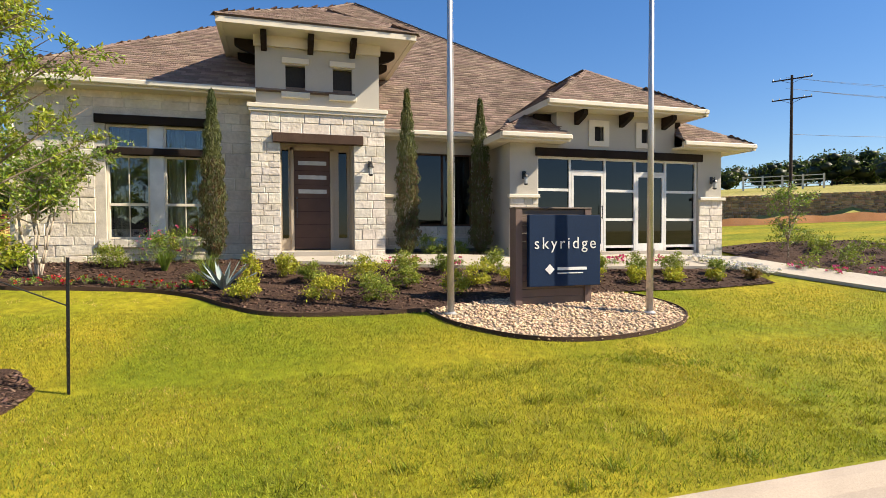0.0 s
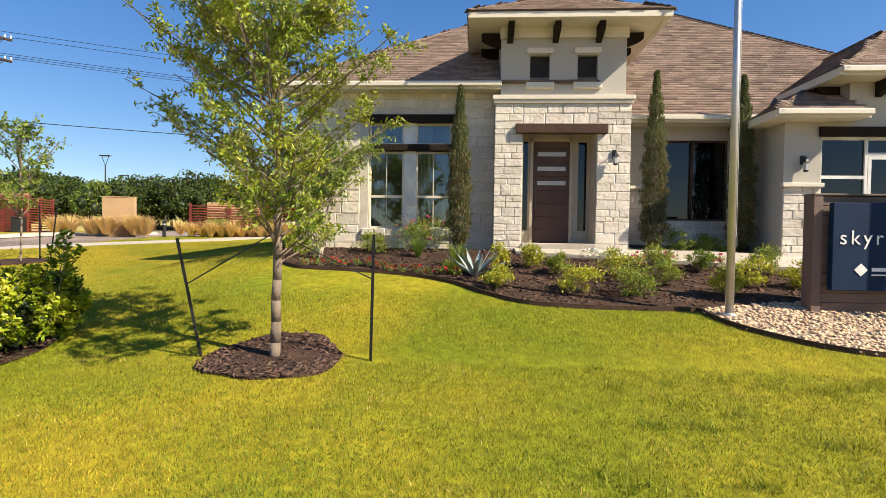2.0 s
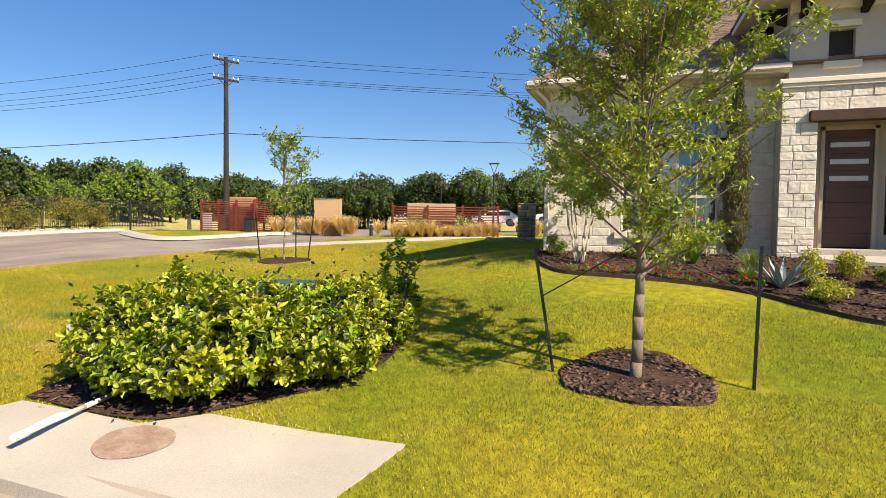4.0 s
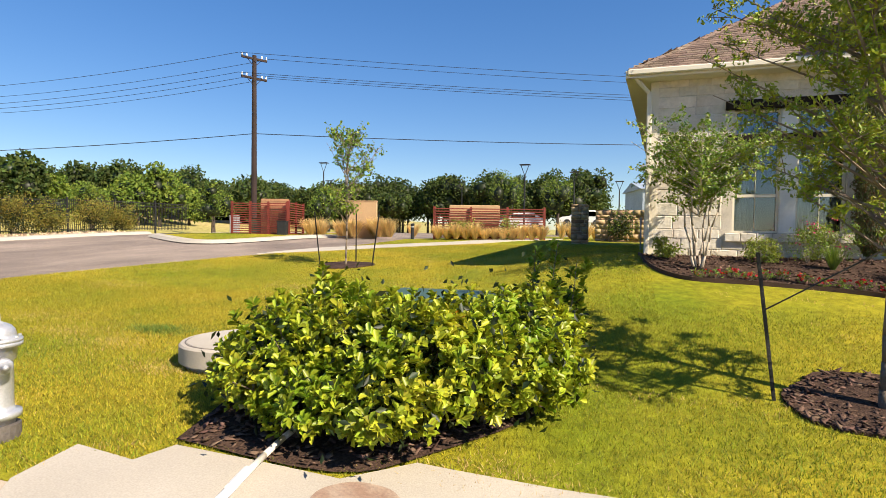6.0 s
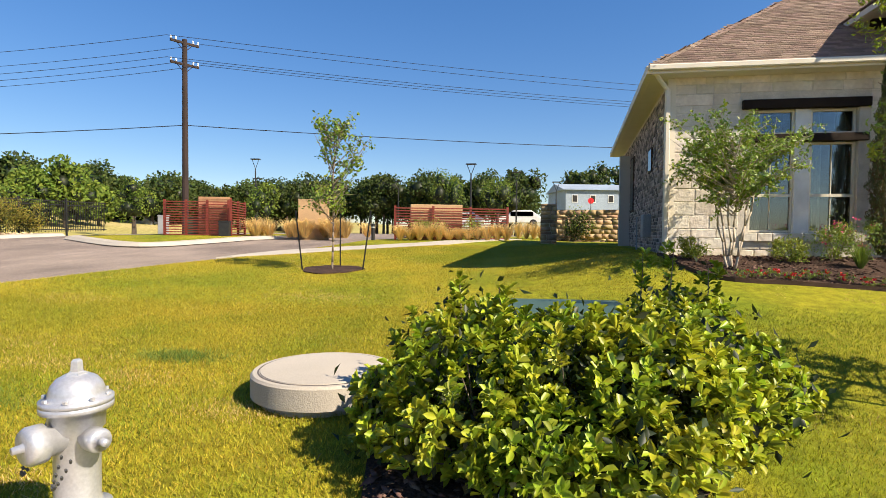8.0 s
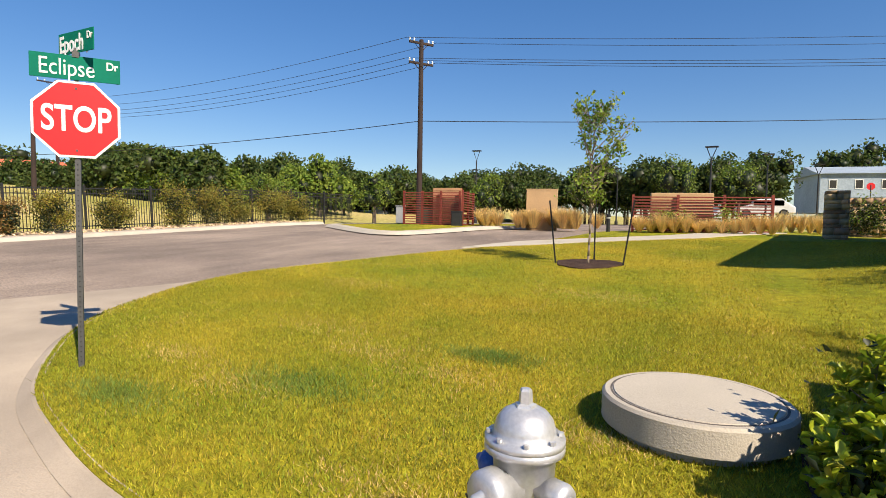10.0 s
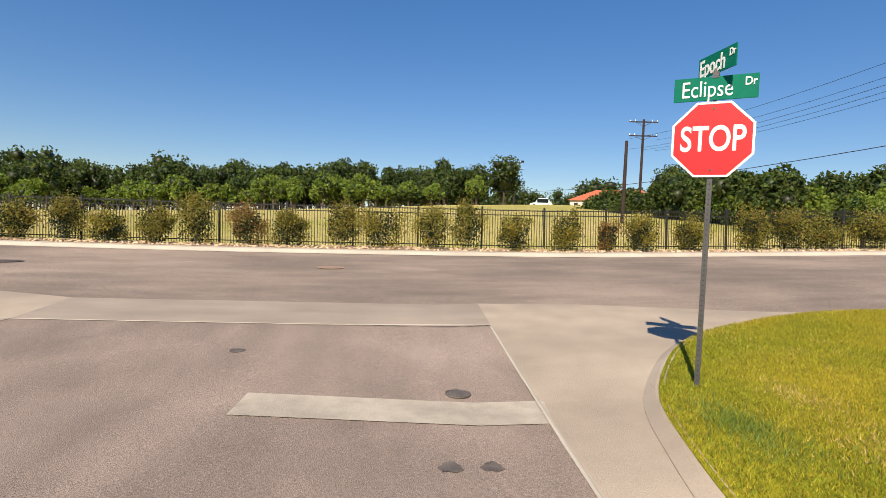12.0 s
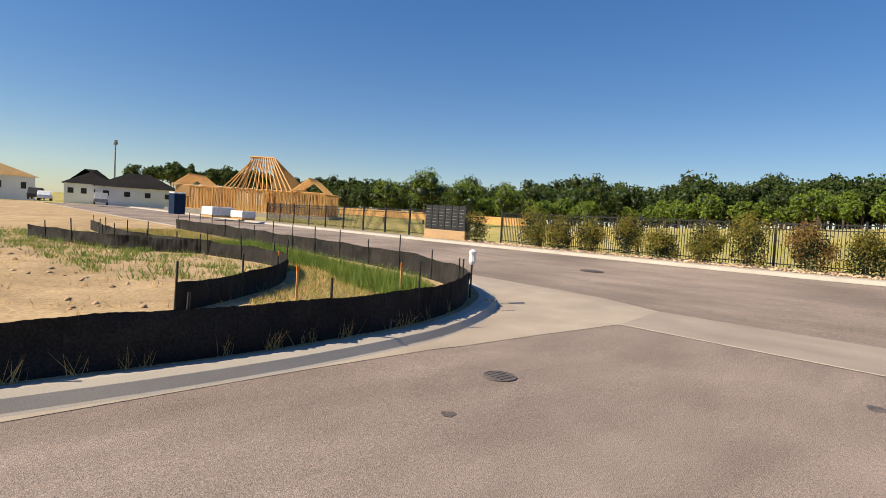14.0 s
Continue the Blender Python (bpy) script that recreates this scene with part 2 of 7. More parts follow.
M["bark_dark"] = material("dark trunk bark", (0.06, 0.045, 0.035), 0.95, (0.1, 0.075, 0.055), 2, 0.5, 10, coords="World")
M["leaf_oak"] = leaf_material("young oak leaf", (0.19, 0.27, 0.022), (0.34, 0.37, 0.03))
M["leaf_hedge"] = leaf_material("glossy hedge leaf", (0.25, 0.34, 0.018), (0.47, 0.47, 0.03), 0.42, 0.4, 0.025)
# Near-black green: the shade inside crowns is put into this leaf colour.
M["leaf_deep"] = leaf_material("inner leaf with painted shade", (0.016, 0.028, 0.006), (0.026, 0.042, 0.008), 0.5, 0.35)
M["leaf_crape"] = leaf_material("crape leaf", (0.15, 0.24, 0.028), (0.26, 0.33, 0.035))
M["leaf_cypress"] = leaf_material("cypress foliage", (0.075, 0.10, 0.03), (0.15, 0.16, 0.045), 0.7, 0.4, 0.02)
M["leaf_cypress_dry"] = leaf_material("browning cypress foliage", (0.17, 0.085, 0.035), (0.13, 0.075, 0.035), 0.8, 0.3)
M["leaf_shrub"] = leaf_material("bed shrub leaf", (0.19, 0.25, 0.03), (0.29, 0.32, 0.035), 0.6)
M["leaf_lime"] = leaf_material("yellow-green shrub leaf", (0.50, 0.48, 0.035), (0.36, 0.38, 0.03), 0.6)
M["leaf_fence"] = leaf_material("fence shrub leaf", (0.16, 0.155, 0.02), (0.29, 0.235, 0.032), 0.7, 0.45, 0.035)
M["leaf_red"] = leaf_material("bronze shrub leaf", (0.26, 0.15, 0.04), (0.22, 0.15, 0.035), 0.7)
M["gold"] = leaf_material("golden feathery grass", (0.80, 0.58, 0.24), (0.68, 0.50, 0.18), 0.8, 0.2, 0.01)
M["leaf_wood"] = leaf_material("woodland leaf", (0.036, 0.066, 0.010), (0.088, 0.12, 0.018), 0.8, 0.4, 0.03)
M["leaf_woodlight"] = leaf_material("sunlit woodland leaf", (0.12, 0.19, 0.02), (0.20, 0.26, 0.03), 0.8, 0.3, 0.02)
M["agave"] = material("blue agave leaf", (0.22, 0.29, 0.29), 0.6, (0.28, 0.33, 0.31), 5, 0.1, 30)
M["petal_red"] = leaf_material("red petal", (0.55, 0.012, 0.02), (0.45, 0.01, 0.03), 0.6, 0.25, 0.02)
M["petal_pink"] = leaf_material("pink petal", (0.60, 0.03, 0.17), (0.65, 0.10, 0.25), 0.6, 0.25, 0.02)
M["petal_white"] = leaf_material("white petal", (0.75, 0.74, 0.72), (0.7, 0.68, 0.66), 0.6, 0.15, 0.01)
M["petal_yellow"] = leaf_material("yellow petal", (0.65, 0.42, 0.02), (0.6, 0.36, 0.02), 0.6, 0.2, 0.01)
M["car_white"] = material("white car paint", (0.72, 0.72, 0.72), 0.3, None, 2, 0, 30, spread=0.02)
M["rubber"] = material("tyre rubber", (0.02, 0.02, 0.02), 0.85, None, 5, 0.1, 50)
M["box_green"] = material("utility box green", (0.045, 0.085, 0.06), 0.55, (0.055, 0.10, 0.072), 2, 0.05, 40)
M["box_grey"] = material("utility cabinet grey", (0.30, 0.31, 0.31), 0.5, None, 2, 0.05, 40)
M["orange"] = material("orange decal", (0.75, 0.22, 0.01), 0.5, None, 4, 0, 40, spread=0.03)
M["safety"] = leaf_material("faded orange plastic mesh", (0.80, 0.42, 0.22), (0.74, 0.36, 0.17), 0.6, 0.1, 0.01)
M["iron"] = material("cast iron cover", (0.13, 0.11, 0.10), 0.7, (0.18, 0.155, 0.135), 8, 0.3, 50, metal=0.4)
M["iron_red"] = material("rust marked iron cover", (0.27, 0.17, 0.12), 0.8, (0.36, 0.27, 0.20), 8, 0.3, 50)
M["stain"] = material("oil stain", (0.075, 0.063, 0.057), 0.8, (0.14, 0.115, 0.10), 9, 0.2, 60, coords="World")
M["roof_dark"] = material("black shingle", (0.016, 0.015, 0.015), 0.95, (0.024, 0.022, 0.021), 0.4, 0.1, 4, coords="World", spec=0.1)
M["housewrap"] = material("white house wrap", (0.74, 0.73, 0.71), 0.7, (0.68, 0.67, 0.65), 0.4, 0.0, 4, spread=0.03, coords="World")
M["rooftile"] = material("orange clay roof", (0.50, 0.125, 0.06), 0.9, None, 0.3, 0.2, 4, coords="World")
M["siding"] = material("far pale siding", (0.62, 0.58, 0.52), 0.9, None, 0.3, 0.1, 4, coords="World")
M["metal_shed"] = material("pale blue metal cladding", (0.30, 0.36, 0.43), 0.6, None, 0.3, 0.1, 4, coords="World")
M["pipe"] = material("white plastic hose", (0.70, 0.64, 0.55), 0.5, None, 6, 0.05, 40)
M["deck"] = material("plywood sheathing", (0.50, 0.30, 0.11), 0.85, (0.42, 0.25, 0.09), 0.6, 0.1, 10, coords="World")
M["bulb"] = bpy.data.materials.new("warm bulb")
M["bulb"].use_nodes = True
M["bulb"].node_tree.nodes["Principled BSDF"].inputs["Emission Color"].default_value = (1, 0.7, 0.35, 1)
M["bulb"].node_tree.nodes["Principled BSDF"].inputs["Emission Strength"].default_value = 4


# ---- building helpers ----
def thing(name, label, category, group="", at=(0, 0, 0), turn=0):
    ob = new(name)
    ob.empty_display_size = 0.1
    ob.matrix_world = pose(*at, 0, 0, turn)
    return tagged(ob, label, category, group)


def finish(name, mesh, mat, parent=None, label="", smooth=False):
    for m in (mat if isinstance(mat, (list, tuple)) else [mat]):
        mesh.materials.append(m)
    if smooth:
        mesh.polygons.foreach_set("use_smooth", [True] * len(mesh.polygons))
    ob = new(name, mesh)
    if parent:
        ob.parent = parent
    if label:
        ob["label"] = label
    return ob


def part(name, bm, mat, parent=None, label="", smooth=False):
    me = bpy.data.meshes.new(name)
    bm.to_mesh(me)
    bm.free()
    return finish(name, me, mat, parent, label, smooth)


def structure(name, bm, mat, label="", category="", smooth=False):
    ob = part(name, bm, mat, None, "", smooth)
    return tagged(ob, label, category, "", "structure")


def raw(name, verts, faces, mat, parent=None, label="", smooth=False):
    me = bpy.data.meshes.new(name)
    v = np.asarray(verts, dtype=np.float32).reshape(-1, 3)
    f = np.asarray(faces, dtype=np.int32)
    k = f.shape[1]
    me.vertices.add(len(v))
    me.vertices.foreach_set("co", v.ravel())
    me.loops.add(f.size)
    me.loops.foreach_set("vertex_index", f.ravel())
    me.polygons.add(len(f))
    me.polygons.foreach_set("loop_start", np.arange(0, f.size, k, dtype=np.int32))
    me.update(calc_edges=True)
    return finish(name, me, mat, parent, label, smooth)


def bx(bm, x0, y0, z0, x1, y1, z1, bevel=0.0):
    g = bmesh.ops.create_cube(bm, size=1)["verts"]
    for v in g:
        v.co = Vector(((x0 + x1) / 2 + v.co.x * (x1 - x0), (y0 + y1) / 2 + v.co.y * (y1 - y0), (z0 + z1) / 2 + v.co.z * (z1 - z0)))
    if bevel:
        e = list({e for v in g for e in v.link_edges})
        bmesh.ops.bevel(bm, geom=e, offset=bevel, segments=1, affect="EDGES")
    return bm


def box(x0, y0, z0, x1, y1, z1, bevel=0.0):
    return bx(bmesh.new(), x0, y0, z0, x1, y1, z1, bevel)


def rod(bm, a, b, r0, r1=None, sides=10):
    a, b = Vector(a), Vector(b)
    d = b - a
    g = bmesh.ops.create_cone(bm, cap_ends=True, segments=sides, radius1=r0, radius2=r0 if r1 is None else r1, depth=d.length)["verts"]
    bmesh.ops.transform(bm, verts=g, matrix=Matrix.Translation((a + b) / 2) @ d.to_track_quat("Z", "Y").to_matrix().to_4x4())
    return bm


def lathe(profile, sides=24, bm=None):
    """A turned solid from (radius, height) pairs."""
    bm = bm or bmesh.new()
    rings = []
    for r, z in profile:
        rings.append([bm.verts.new((max(r, 0.0005) * math.cos(2 * math.pi * i / sides), max(r, 0.0005) * math.sin(2 * math.pi * i / sides), z)) for i in range(sides)])
    for a, b in zip(rings, rings[1:]):
        for i in range(sides):
            bm.faces.new((a[i], a[(i + 1) % sides], b[(i + 1) % sides], b[i]))
    bm.faces.new(rings[0][::-1])
    bm.faces.new(rings[-1])
    return bm


def plate(points, depth):
    """A slab from an outline in the x z plane, pushed back along y."""
    bm = bmesh.new()
    f = bm.faces.new([bm.verts.new((x, 0, z)) for x, z in points])
    ex = bmesh.ops.extrude_face_region(bm, geom=[f])
    bmesh.ops.translate(bm, verts=[v for v in ex["geom"] if isinstance(v, bmesh.types.BMVert)], vec=(0, depth, 0))
    bmesh.ops.recalc_face_normals(bm, faces=bm.faces)
    return bm


def lettering(words, size, mat, parent, m, name="lettering", spacing=1.0, bold=0.0, wide=1.0):
    cu = bpy.data.curves.new(name, "FONT")
    cu.body, cu.size, cu.extrude, cu.align_x, cu.align_y = words, size, 0.002, "CENTER", "CENTER"
    cu.space_character, cu.offset = spacing, bold
    tmp = bpy.data.objects.new(name, cu)
    scene.collection.objects.link(tmp)
    me = bpy.data.meshes.new_from_object(tmp.evaluated_get(bpy.context.evaluated_depsgraph_get()))
    bpy.data.objects.remove(tmp)
    ob = finish(name, me, mat, parent)
    ob.matrix_local = m @ Matrix.Diagonal((wide, 1, 1, 1))
    return ob


def smooth_step(a, b, x):
    t = np.clip((x - a) / (b - a), 0, 1)
    return t * t * (3 - 2 * t)


def gz(x, y):
    """Height of the road and the base of the ground."""
    x, y = np.asarray(x, float), np.asarray(y, float)
    far = np.interp(y, [-60, -32, -19, -5, 1, 8, 12, 25, 60], [-1.5, -1.25, -1.1, -0.8, -0.55, -0.22, -0.1, 0.05, 0.2])
    near = np.interp(y, [-60, -18, -11, -8.7, -6.5, 1.2, 11.3, 30, 60], [-1.66, -1.66, -1.64, -1.46, -1.33, -0.82, -0.22, 0.0, 0.2])
    east = np.interp(y, [-60, -13, -9, -6.2, -4.2, -2, -0.3, 3, 60], [-1.76, -1.74, -1.66, -1.51, -1.15, -0.74, -0.34, -0.3, -0.2])
    w = np.clip((x + 15) / -18, 0, 1)
    low = near + (far - near) * w
    z = low + (east - low) * smooth_step(-9, -5, x)
    rise = np.clip((x - 13) * 0.055, 0, 2.2) * smooth_step(-12, 2, y)
    d = x * 0.76 + y * 0.65 - 38
    hill = np.where(x > 15, smooth_step(0, 1.5, d) * 1.3 + np.clip(d, 0, 90) * 0.075, 0)
    meadow = np.clip((-37 - x) / 58, 0, 1.0) * np.interp(y, [-140, -70, -35, -5, 25], [0.6, 1.6, 3.0, 4.8, 5.0])
    return z + rise + hill + meadow


def sheet(name, outline, dz, mat, step=0.6, skirt=0.0, shape=None):
    bm = bmesh.new()
    bm.faces.new([bm.verts.new((x, y, 0)) for x, y in outline])
    xs, ys = [p[0] for p in outline], [p[1] for p in outline]
    for axis, lo, hi in ((0, min(xs), max(xs)), (1, min(ys), max(ys))):
        k = math.floor(lo / step) * step + step
        while k < hi:
            co, no = [0, 0, 0], [0, 0, 0]
            co[axis], no[axis] = k, 1
            bmesh.ops.bisect_plane(bm, geom=bm.verts[:] + bm.edges[:] + bm.faces[:], plane_co=co, plane_no=no)
            k += step
    if skirt:
        rim = [e for e in bm.edges if e.is_boundary]
        ex = bmesh.ops.extrude_edge_only(bm, edges=rim)["geom"]
        low = {v for v in ex if isinstance(v, bmesh.types.BMVert)}
    else:
        low = set()
    for v in bm.verts:
        x, y = v.co.x, v.co.y
        v.co.z = float(gz(x, y)) + dz + (shape(x, y) if shape else 0) - (skirt if v in low else 0)
    bmesh.ops.recalc_face_normals(bm, faces=bm.faces)
    if sum(f.normal.z for f in bm.faces) < 0:
        bmesh.ops.reverse_faces(bm, faces=bm.faces)
    return structure(name, bm, mat)


def ribbon(name, line, profile, mat, label=""):
    """A kerb: sweeps (offset to the left, height) pairs along a line on the ground."""
    bm = bmesh.new()
    rings = []
    for i, (x, y) in enumerate(line):
        a, b = Vector(line[max(i - 1, 0)]), Vector(line[min(i + 1, len(line) - 1)])
        d = (b - a).normalized()
        n = Vector((-d.y, d.x))
        z = float(gz(x, y))
        rings.append([bm.verts.new((x + n.x * o, y + n.y * o, z + h)) for o, h in profile])
    for p, q in zip(rings, rings[1:]):
        for i in range(len(profile) - 1):
            bm.faces.new((p[i], p[i + 1], q[i + 1], q[i]))
    bmesh.ops.recalc_face_normals(bm, faces=bm.faces)
    return structure(name, bm, mat, label, "kerb")


def curve_through(points, n=8):
    out = []
    for i in range(len(points) - 1):
        p0, p1, p2, p3 = (np.array(points[max(0, min(len(points) - 1, k))], float) for k in (i - 1, i, i + 1, i + 2))
        for s in np.linspace(0, 1, n, endpoint=False):
            out.append(tuple(0.5 * (2 * p1 + (p2 - p0) * s + (2 * p0 - 5 * p1 + 4 * p2 - p3) * s * s + (3 * p1 - p0 - 3 * p2 + p3) * s ** 3)))
    out.append(tuple(points[-1]))
    return [(float(a), float(b)) for a, b in out]


def inside(x, y, poly):
    x, y = np.asarray(x), np.asarray(y)
    r = np.zeros(x.shape, bool)
    j = len(poly) - 1
    for i in range(len(poly)):
        xi, yi = poly[i]
        xj, yj = poly[j]
        c = ((yi > y) != (yj > y)) & (x < (xj - xi) * (y - yi) / (yj - yi + 1e-12) + xi)
        r ^= c
        j = i
    return r


rng = np.random.default_rng(7)


def leaves(name, centres, length, width, mat, parent=None, up=0.3, kind="", label="", fold=0.25, outward=None):
    """Many leaf blades, each a folded diamond of its own, at the given centres."""
    c = np.asarray(centres, float)
    n = len(c)
    d = rng.normal(size=(n, 3))
    if outward is not None:
        d = d * 0.6 + outward
    d[:, 2] += up
    d /= np.linalg.norm(d, axis=1)[:, None] + 1e-9
    s = np.cross(d, rng.normal(size=(n, 3)))
    s /= np.linalg.norm(s, axis=1)[:, None] + 1e-9
    nn = np.cross(d, s)
    L = (length * rng.uniform(0.65, 1.25, n))[:, None]
    W = (width * rng.uniform(0.7, 1.25, n))[:, None]
    base = c - d * L / 2
    v = np.stack([base, base + d * L * 0.5 + s * W / 2 + nn * W * fold, base + d * L, base + d * L * 0.5 - s * W / 2 + nn * W * fold], 1)
    i = np.arange(n)[:, None] * 4
    f = np.concatenate([i + np.array([[0, 1, 2]]), i + np.array([[0, 2, 3]])], 0)
    ob = raw(name, v, f, mat, parent, label)
    if kind:
        ob["kind"] = kind
    return ob


def cloud(centre, radii, n, clumps=14, tight=0.35, hollow=0.3):
    """Points of a crown: clumps scattered over an ellipsoid, leaves scattered round each clump."""
    k = rng.normal(size=(clumps, 3))
    k /= np.linalg.norm(k, axis=1)[:, None]
    k *= rng.uniform(hollow, 1.0, (clumps, 1)) ** 0.6
    w = rng.uniform(0.5, 1.3, clumps)
    which = rng.choice(clumps, n, p=w / w.sum())
    p = k[which] + rng.normal(size=(n, 3)) * tight * 0.6 * w[which][:, None]
    return np.asarray(centre) + p * np.asarray(radii)


# ---- the ground ----
def ground_sheet():
    g = np.concatenate([[-2600, -900, -400, -200, -120], np.arange(-90, 91, 3.0), [110, 140, 200, 400, 900, 2600]])
    X, Y = np.meshgrid(g, g)
    Z = gz(X, Y) - 0.12 - np.where((X > -33.5) & (X < 28) & (np.abs(Y) < 40), 0.12, 0)
    n = len(g)
    v = np.stack([X, Y, Z], -1).reshape(-1, 3)
    i = (np.arange(n - 1)[:, None] * n + np.arange(n - 1)[None]).ravel()
    return tagged(raw("ground", v, np.stack([i, i + 1, i + n + 1, i + n], 1), M["field"]), "dry green and straw meadow reaching the horizon", "ground", "", "structure")


ground_sheet()
LAWN_CURVE = curve_through([(-11, -9.85), (-12.4, -9.76), (-13.6, -9.53), (-14.7, -9.22), (-15.7, -8.68), (-16.7, -7.95), (-17.5, -7.0), (-18.25, -5.5), (-18.55, -4.3), (-18.5, -3.0), (-18.1, -1.5), (-17.55, 0.3), (-16.85, 2.3), (-16.1, 4.4), (-15.7, 5.6)], 6)
LAWN = [(34, -9.9), (20, -9.9), (5, -9.9), (-5, -9.9)] + LAWN_CURVE + [(-15.3, 8), (-15.0, 11), (-14, 16), (-13, 24), (34, 24)]
lawn = sheet("lawn", LAWN, 0.1, M["lawn"], 0.9, 0.14)
tagged(lawn, "bright green mown lawn turning yellow in patches", "lawn")
tagged(sheet("road", [(-31.4, -120), (-31.4, 40), (-9, 40), (-9, 6), (-18.4, -10.4), (-18.4, -18.2), (-19.5, -24), (-19.5, -120)], 0.0, M["asphalt"], 1.0), "worn grey asphalt cross street", "road")
tagged(sheet("road_side", [(-18.55, -10.1), (40, -10.1), (40, -19.0), (-18.55, -19.0)], 0.006, M["asphalt_new"], 1.0), "pinkish brown asphalt side street with stop line", "road")
tagged(sheet("road_base", [(-31.3, -30), (40, -30), (40, -9), (-18, -9), (-18, 3), (-31.3, 3)], -0.04, M["gutter"], 1.0), "concrete apron under the street corner", "road")
gut = [(40, -10.45), (-5, -10.45), (-10, -10.45), (-14, -10.36), (-18.6, -10.25)]
north_gutter = [(x, y) for x, y in gut] + [(-20.5, -10.2), (-20.3, -8.6), (-19.7, -6.8), (-19.1, -5.2), (-18.8, -4.1)] + [p for p in LAWN_CURVE[::-1] if p[1] < -4.2] + [(-5, -9.85), (40, -9.85)]
tagged(sheet("gutter_north", north_gutter, 0.014, M["gutter"], 1.0), "pale dusty concrete gutter round the corner", "gutter")
tagged(sheet("valley_gutter", [(-18.56, -10.0), (-18.45, -18.3), (-20.4, -18.3), (-20.6, -10.0)], 0.010, M["gutter_worn"], 1.0), "broad concrete valley gutter across the side street", "gutter")
tagged(sheet("stop_line", [(-15.06, -10.27), (-14.44, -10.33), (-14.69, -13.33), (-15.31, -13.31)], 0.016, M["line"], 1.0), "faded pale stop line on the asphalt", "stop line")
SILT = [(40, -18.7), (20, -18.7), (0, -18.7)] + curve_through([(-6, -18.7), (-9.5, -18.7), (-11.1, -18.66), (-12.6, -18.72), (-14.3, -18.95), (-15.8, -19.32), (-17.0, -19.9), (-18.2, -20.85), (-19.2, -22.4), (-19.9, -25), (-20.2, -30)], 6) + [(-20.2, -60), (-20.2, -118)]
south = SILT + [(-20.2, -120), (40, -120)]
tagged(sheet("building_plot", south, 0.14, M["soil"], 3.0, 0.1), "bare tan graded soil of a building plot", "soil")
for nm, line in (("joint_valley", [(-18.57, -10.25), (-18.55, -13), (-18.5, -15.6), (-18.46, -18.0)]), ("joint_gutter", [(-18.5, -10.26), (-16.1, -10.31), (-14, -10.37), (-11.5, -10.44), (-8, -10.46)])):
    ribbon(nm, line, [(0.022, 0.0145), (0.0, 0.021), (-0.022, 0.0145)], M["concrete"], "thin pale dusty joint between asphalt and concrete")
KERB = [(0.28, 0.0), (0.22, 0.03), (0.14, 0.13), (0.0, 0.16), (-0.16, 0.155), (-0.2, 0.0)]
ribbon("kerb_south", SILT, [(-o, h) for o, h in KERB], M["concrete"], "pale concrete kerb along the building plot")
gs = [(x, y) for x, y in SILT if y > -24]
tagged(sheet("gutter_south", [(40, -18.32), (-9.5, -18.32), (-12.5, -18.42), (-14.5, -18.42), (-16.5, -18.15), (-18.5, -17.8), (-20.4, -18.0), (-20.9, -19.6), (-21.2, -25)] + gs[::-1], 0.012, M["gutter"], 1.0), "pale concrete gutter along the building plot", "gutter")
ribbon("kerb_west", [(-31.4, y) for y in np.arange(-110, 14, 2.0)], [(-0.35, 0.0), (-0.25, 0.02), (-0.12, 0.13), (0.1, 0.15), (0.5, 0.15), (0.6, 0.0)][::-1], M["concrete"], "pale concrete kerb along the fence")
tagged(sheet("rock_strip", [(-31.9, -110), (-31.9, 12), (-34.2, 12), (-34.2, -110)], 0.12, M["rockbed"], 3), "pale crushed rock strip under the shrubs", "gravel")
ribbon("kerb_north", [(40, -9.95), (12, -9.95), (2, -9.95), (-4, -9.95), (-9.5, -9.92)] + LAWN_CURVE, [(0.14, 0.012), (0.03, 0.085), (-0.06, 0.106), (-0.08, -0.1)], M["gutter"], "low rolled concrete kerb edging the lawn")
SLAB = [(-4.7, -8.56), (-6.6, -8.66), (-7.0, -9.08), (-8.34, -9.14), (-8.45, -9.42), (-9.04, -9.37), (-9.0, -9.86), (-8.8, -10.12), (-4.95, -10.12)]
tagged(sheet("pavement_ramp", SLAB, 0.118, M["concrete"], 0.7, 0.12), "pale concrete kerb ramp slab", "pavement")
PATHWAY = [(-16.6, 4.2), (-16.1, 5.6), (-14.9, 7.2), (-12.2, 9.9), (-10.5, 12.5), (-9.6, 16), (-8.2, 16), (-9.2, 12), (-10.9, 9.3), (-13.9, 6.4), (-15.6, 4.3), (-16.9, 2.9)]
tagged(sheet("pathway", PATHWAY, 0.125, M["concrete"], 0.8, 0.04), "pale concrete path crossing the lawn", "pavement")
WALKWAY = [(0.5, 0.3), (0.5, -0.55), (6.2, -1.5), (10.6, -1.75), (12.3, -2.0), (14.2, -4.6), (16.5, -9.9), (17.9, -9.9), (15.4, -4.0), (13.0, -1.0), (10.5, -0.6), (6.4, -0.6), (2.6, 0.3)]
tagged(sheet("walkway", WALKWAY, 0.20, M["concrete"], 0.8, 0.08), "pale concrete walk along the house front", "pavement")
ISLAND = curve_through([(-28.2, 9.6), (-25, 7.6), (-22.6, 6.6), (-21.6, 7.6), (-20.6, 12), (-19.6, 17), (-21, 20), (-23.5, 18), (-26, 12.5), (-28.2, 9.6)], 5)[:-1]
tagged(sheet("traffic_island", ISLAND, 0.15, M["lawn"], 1.0, 0.15), "grassed traffic island", "lawn")
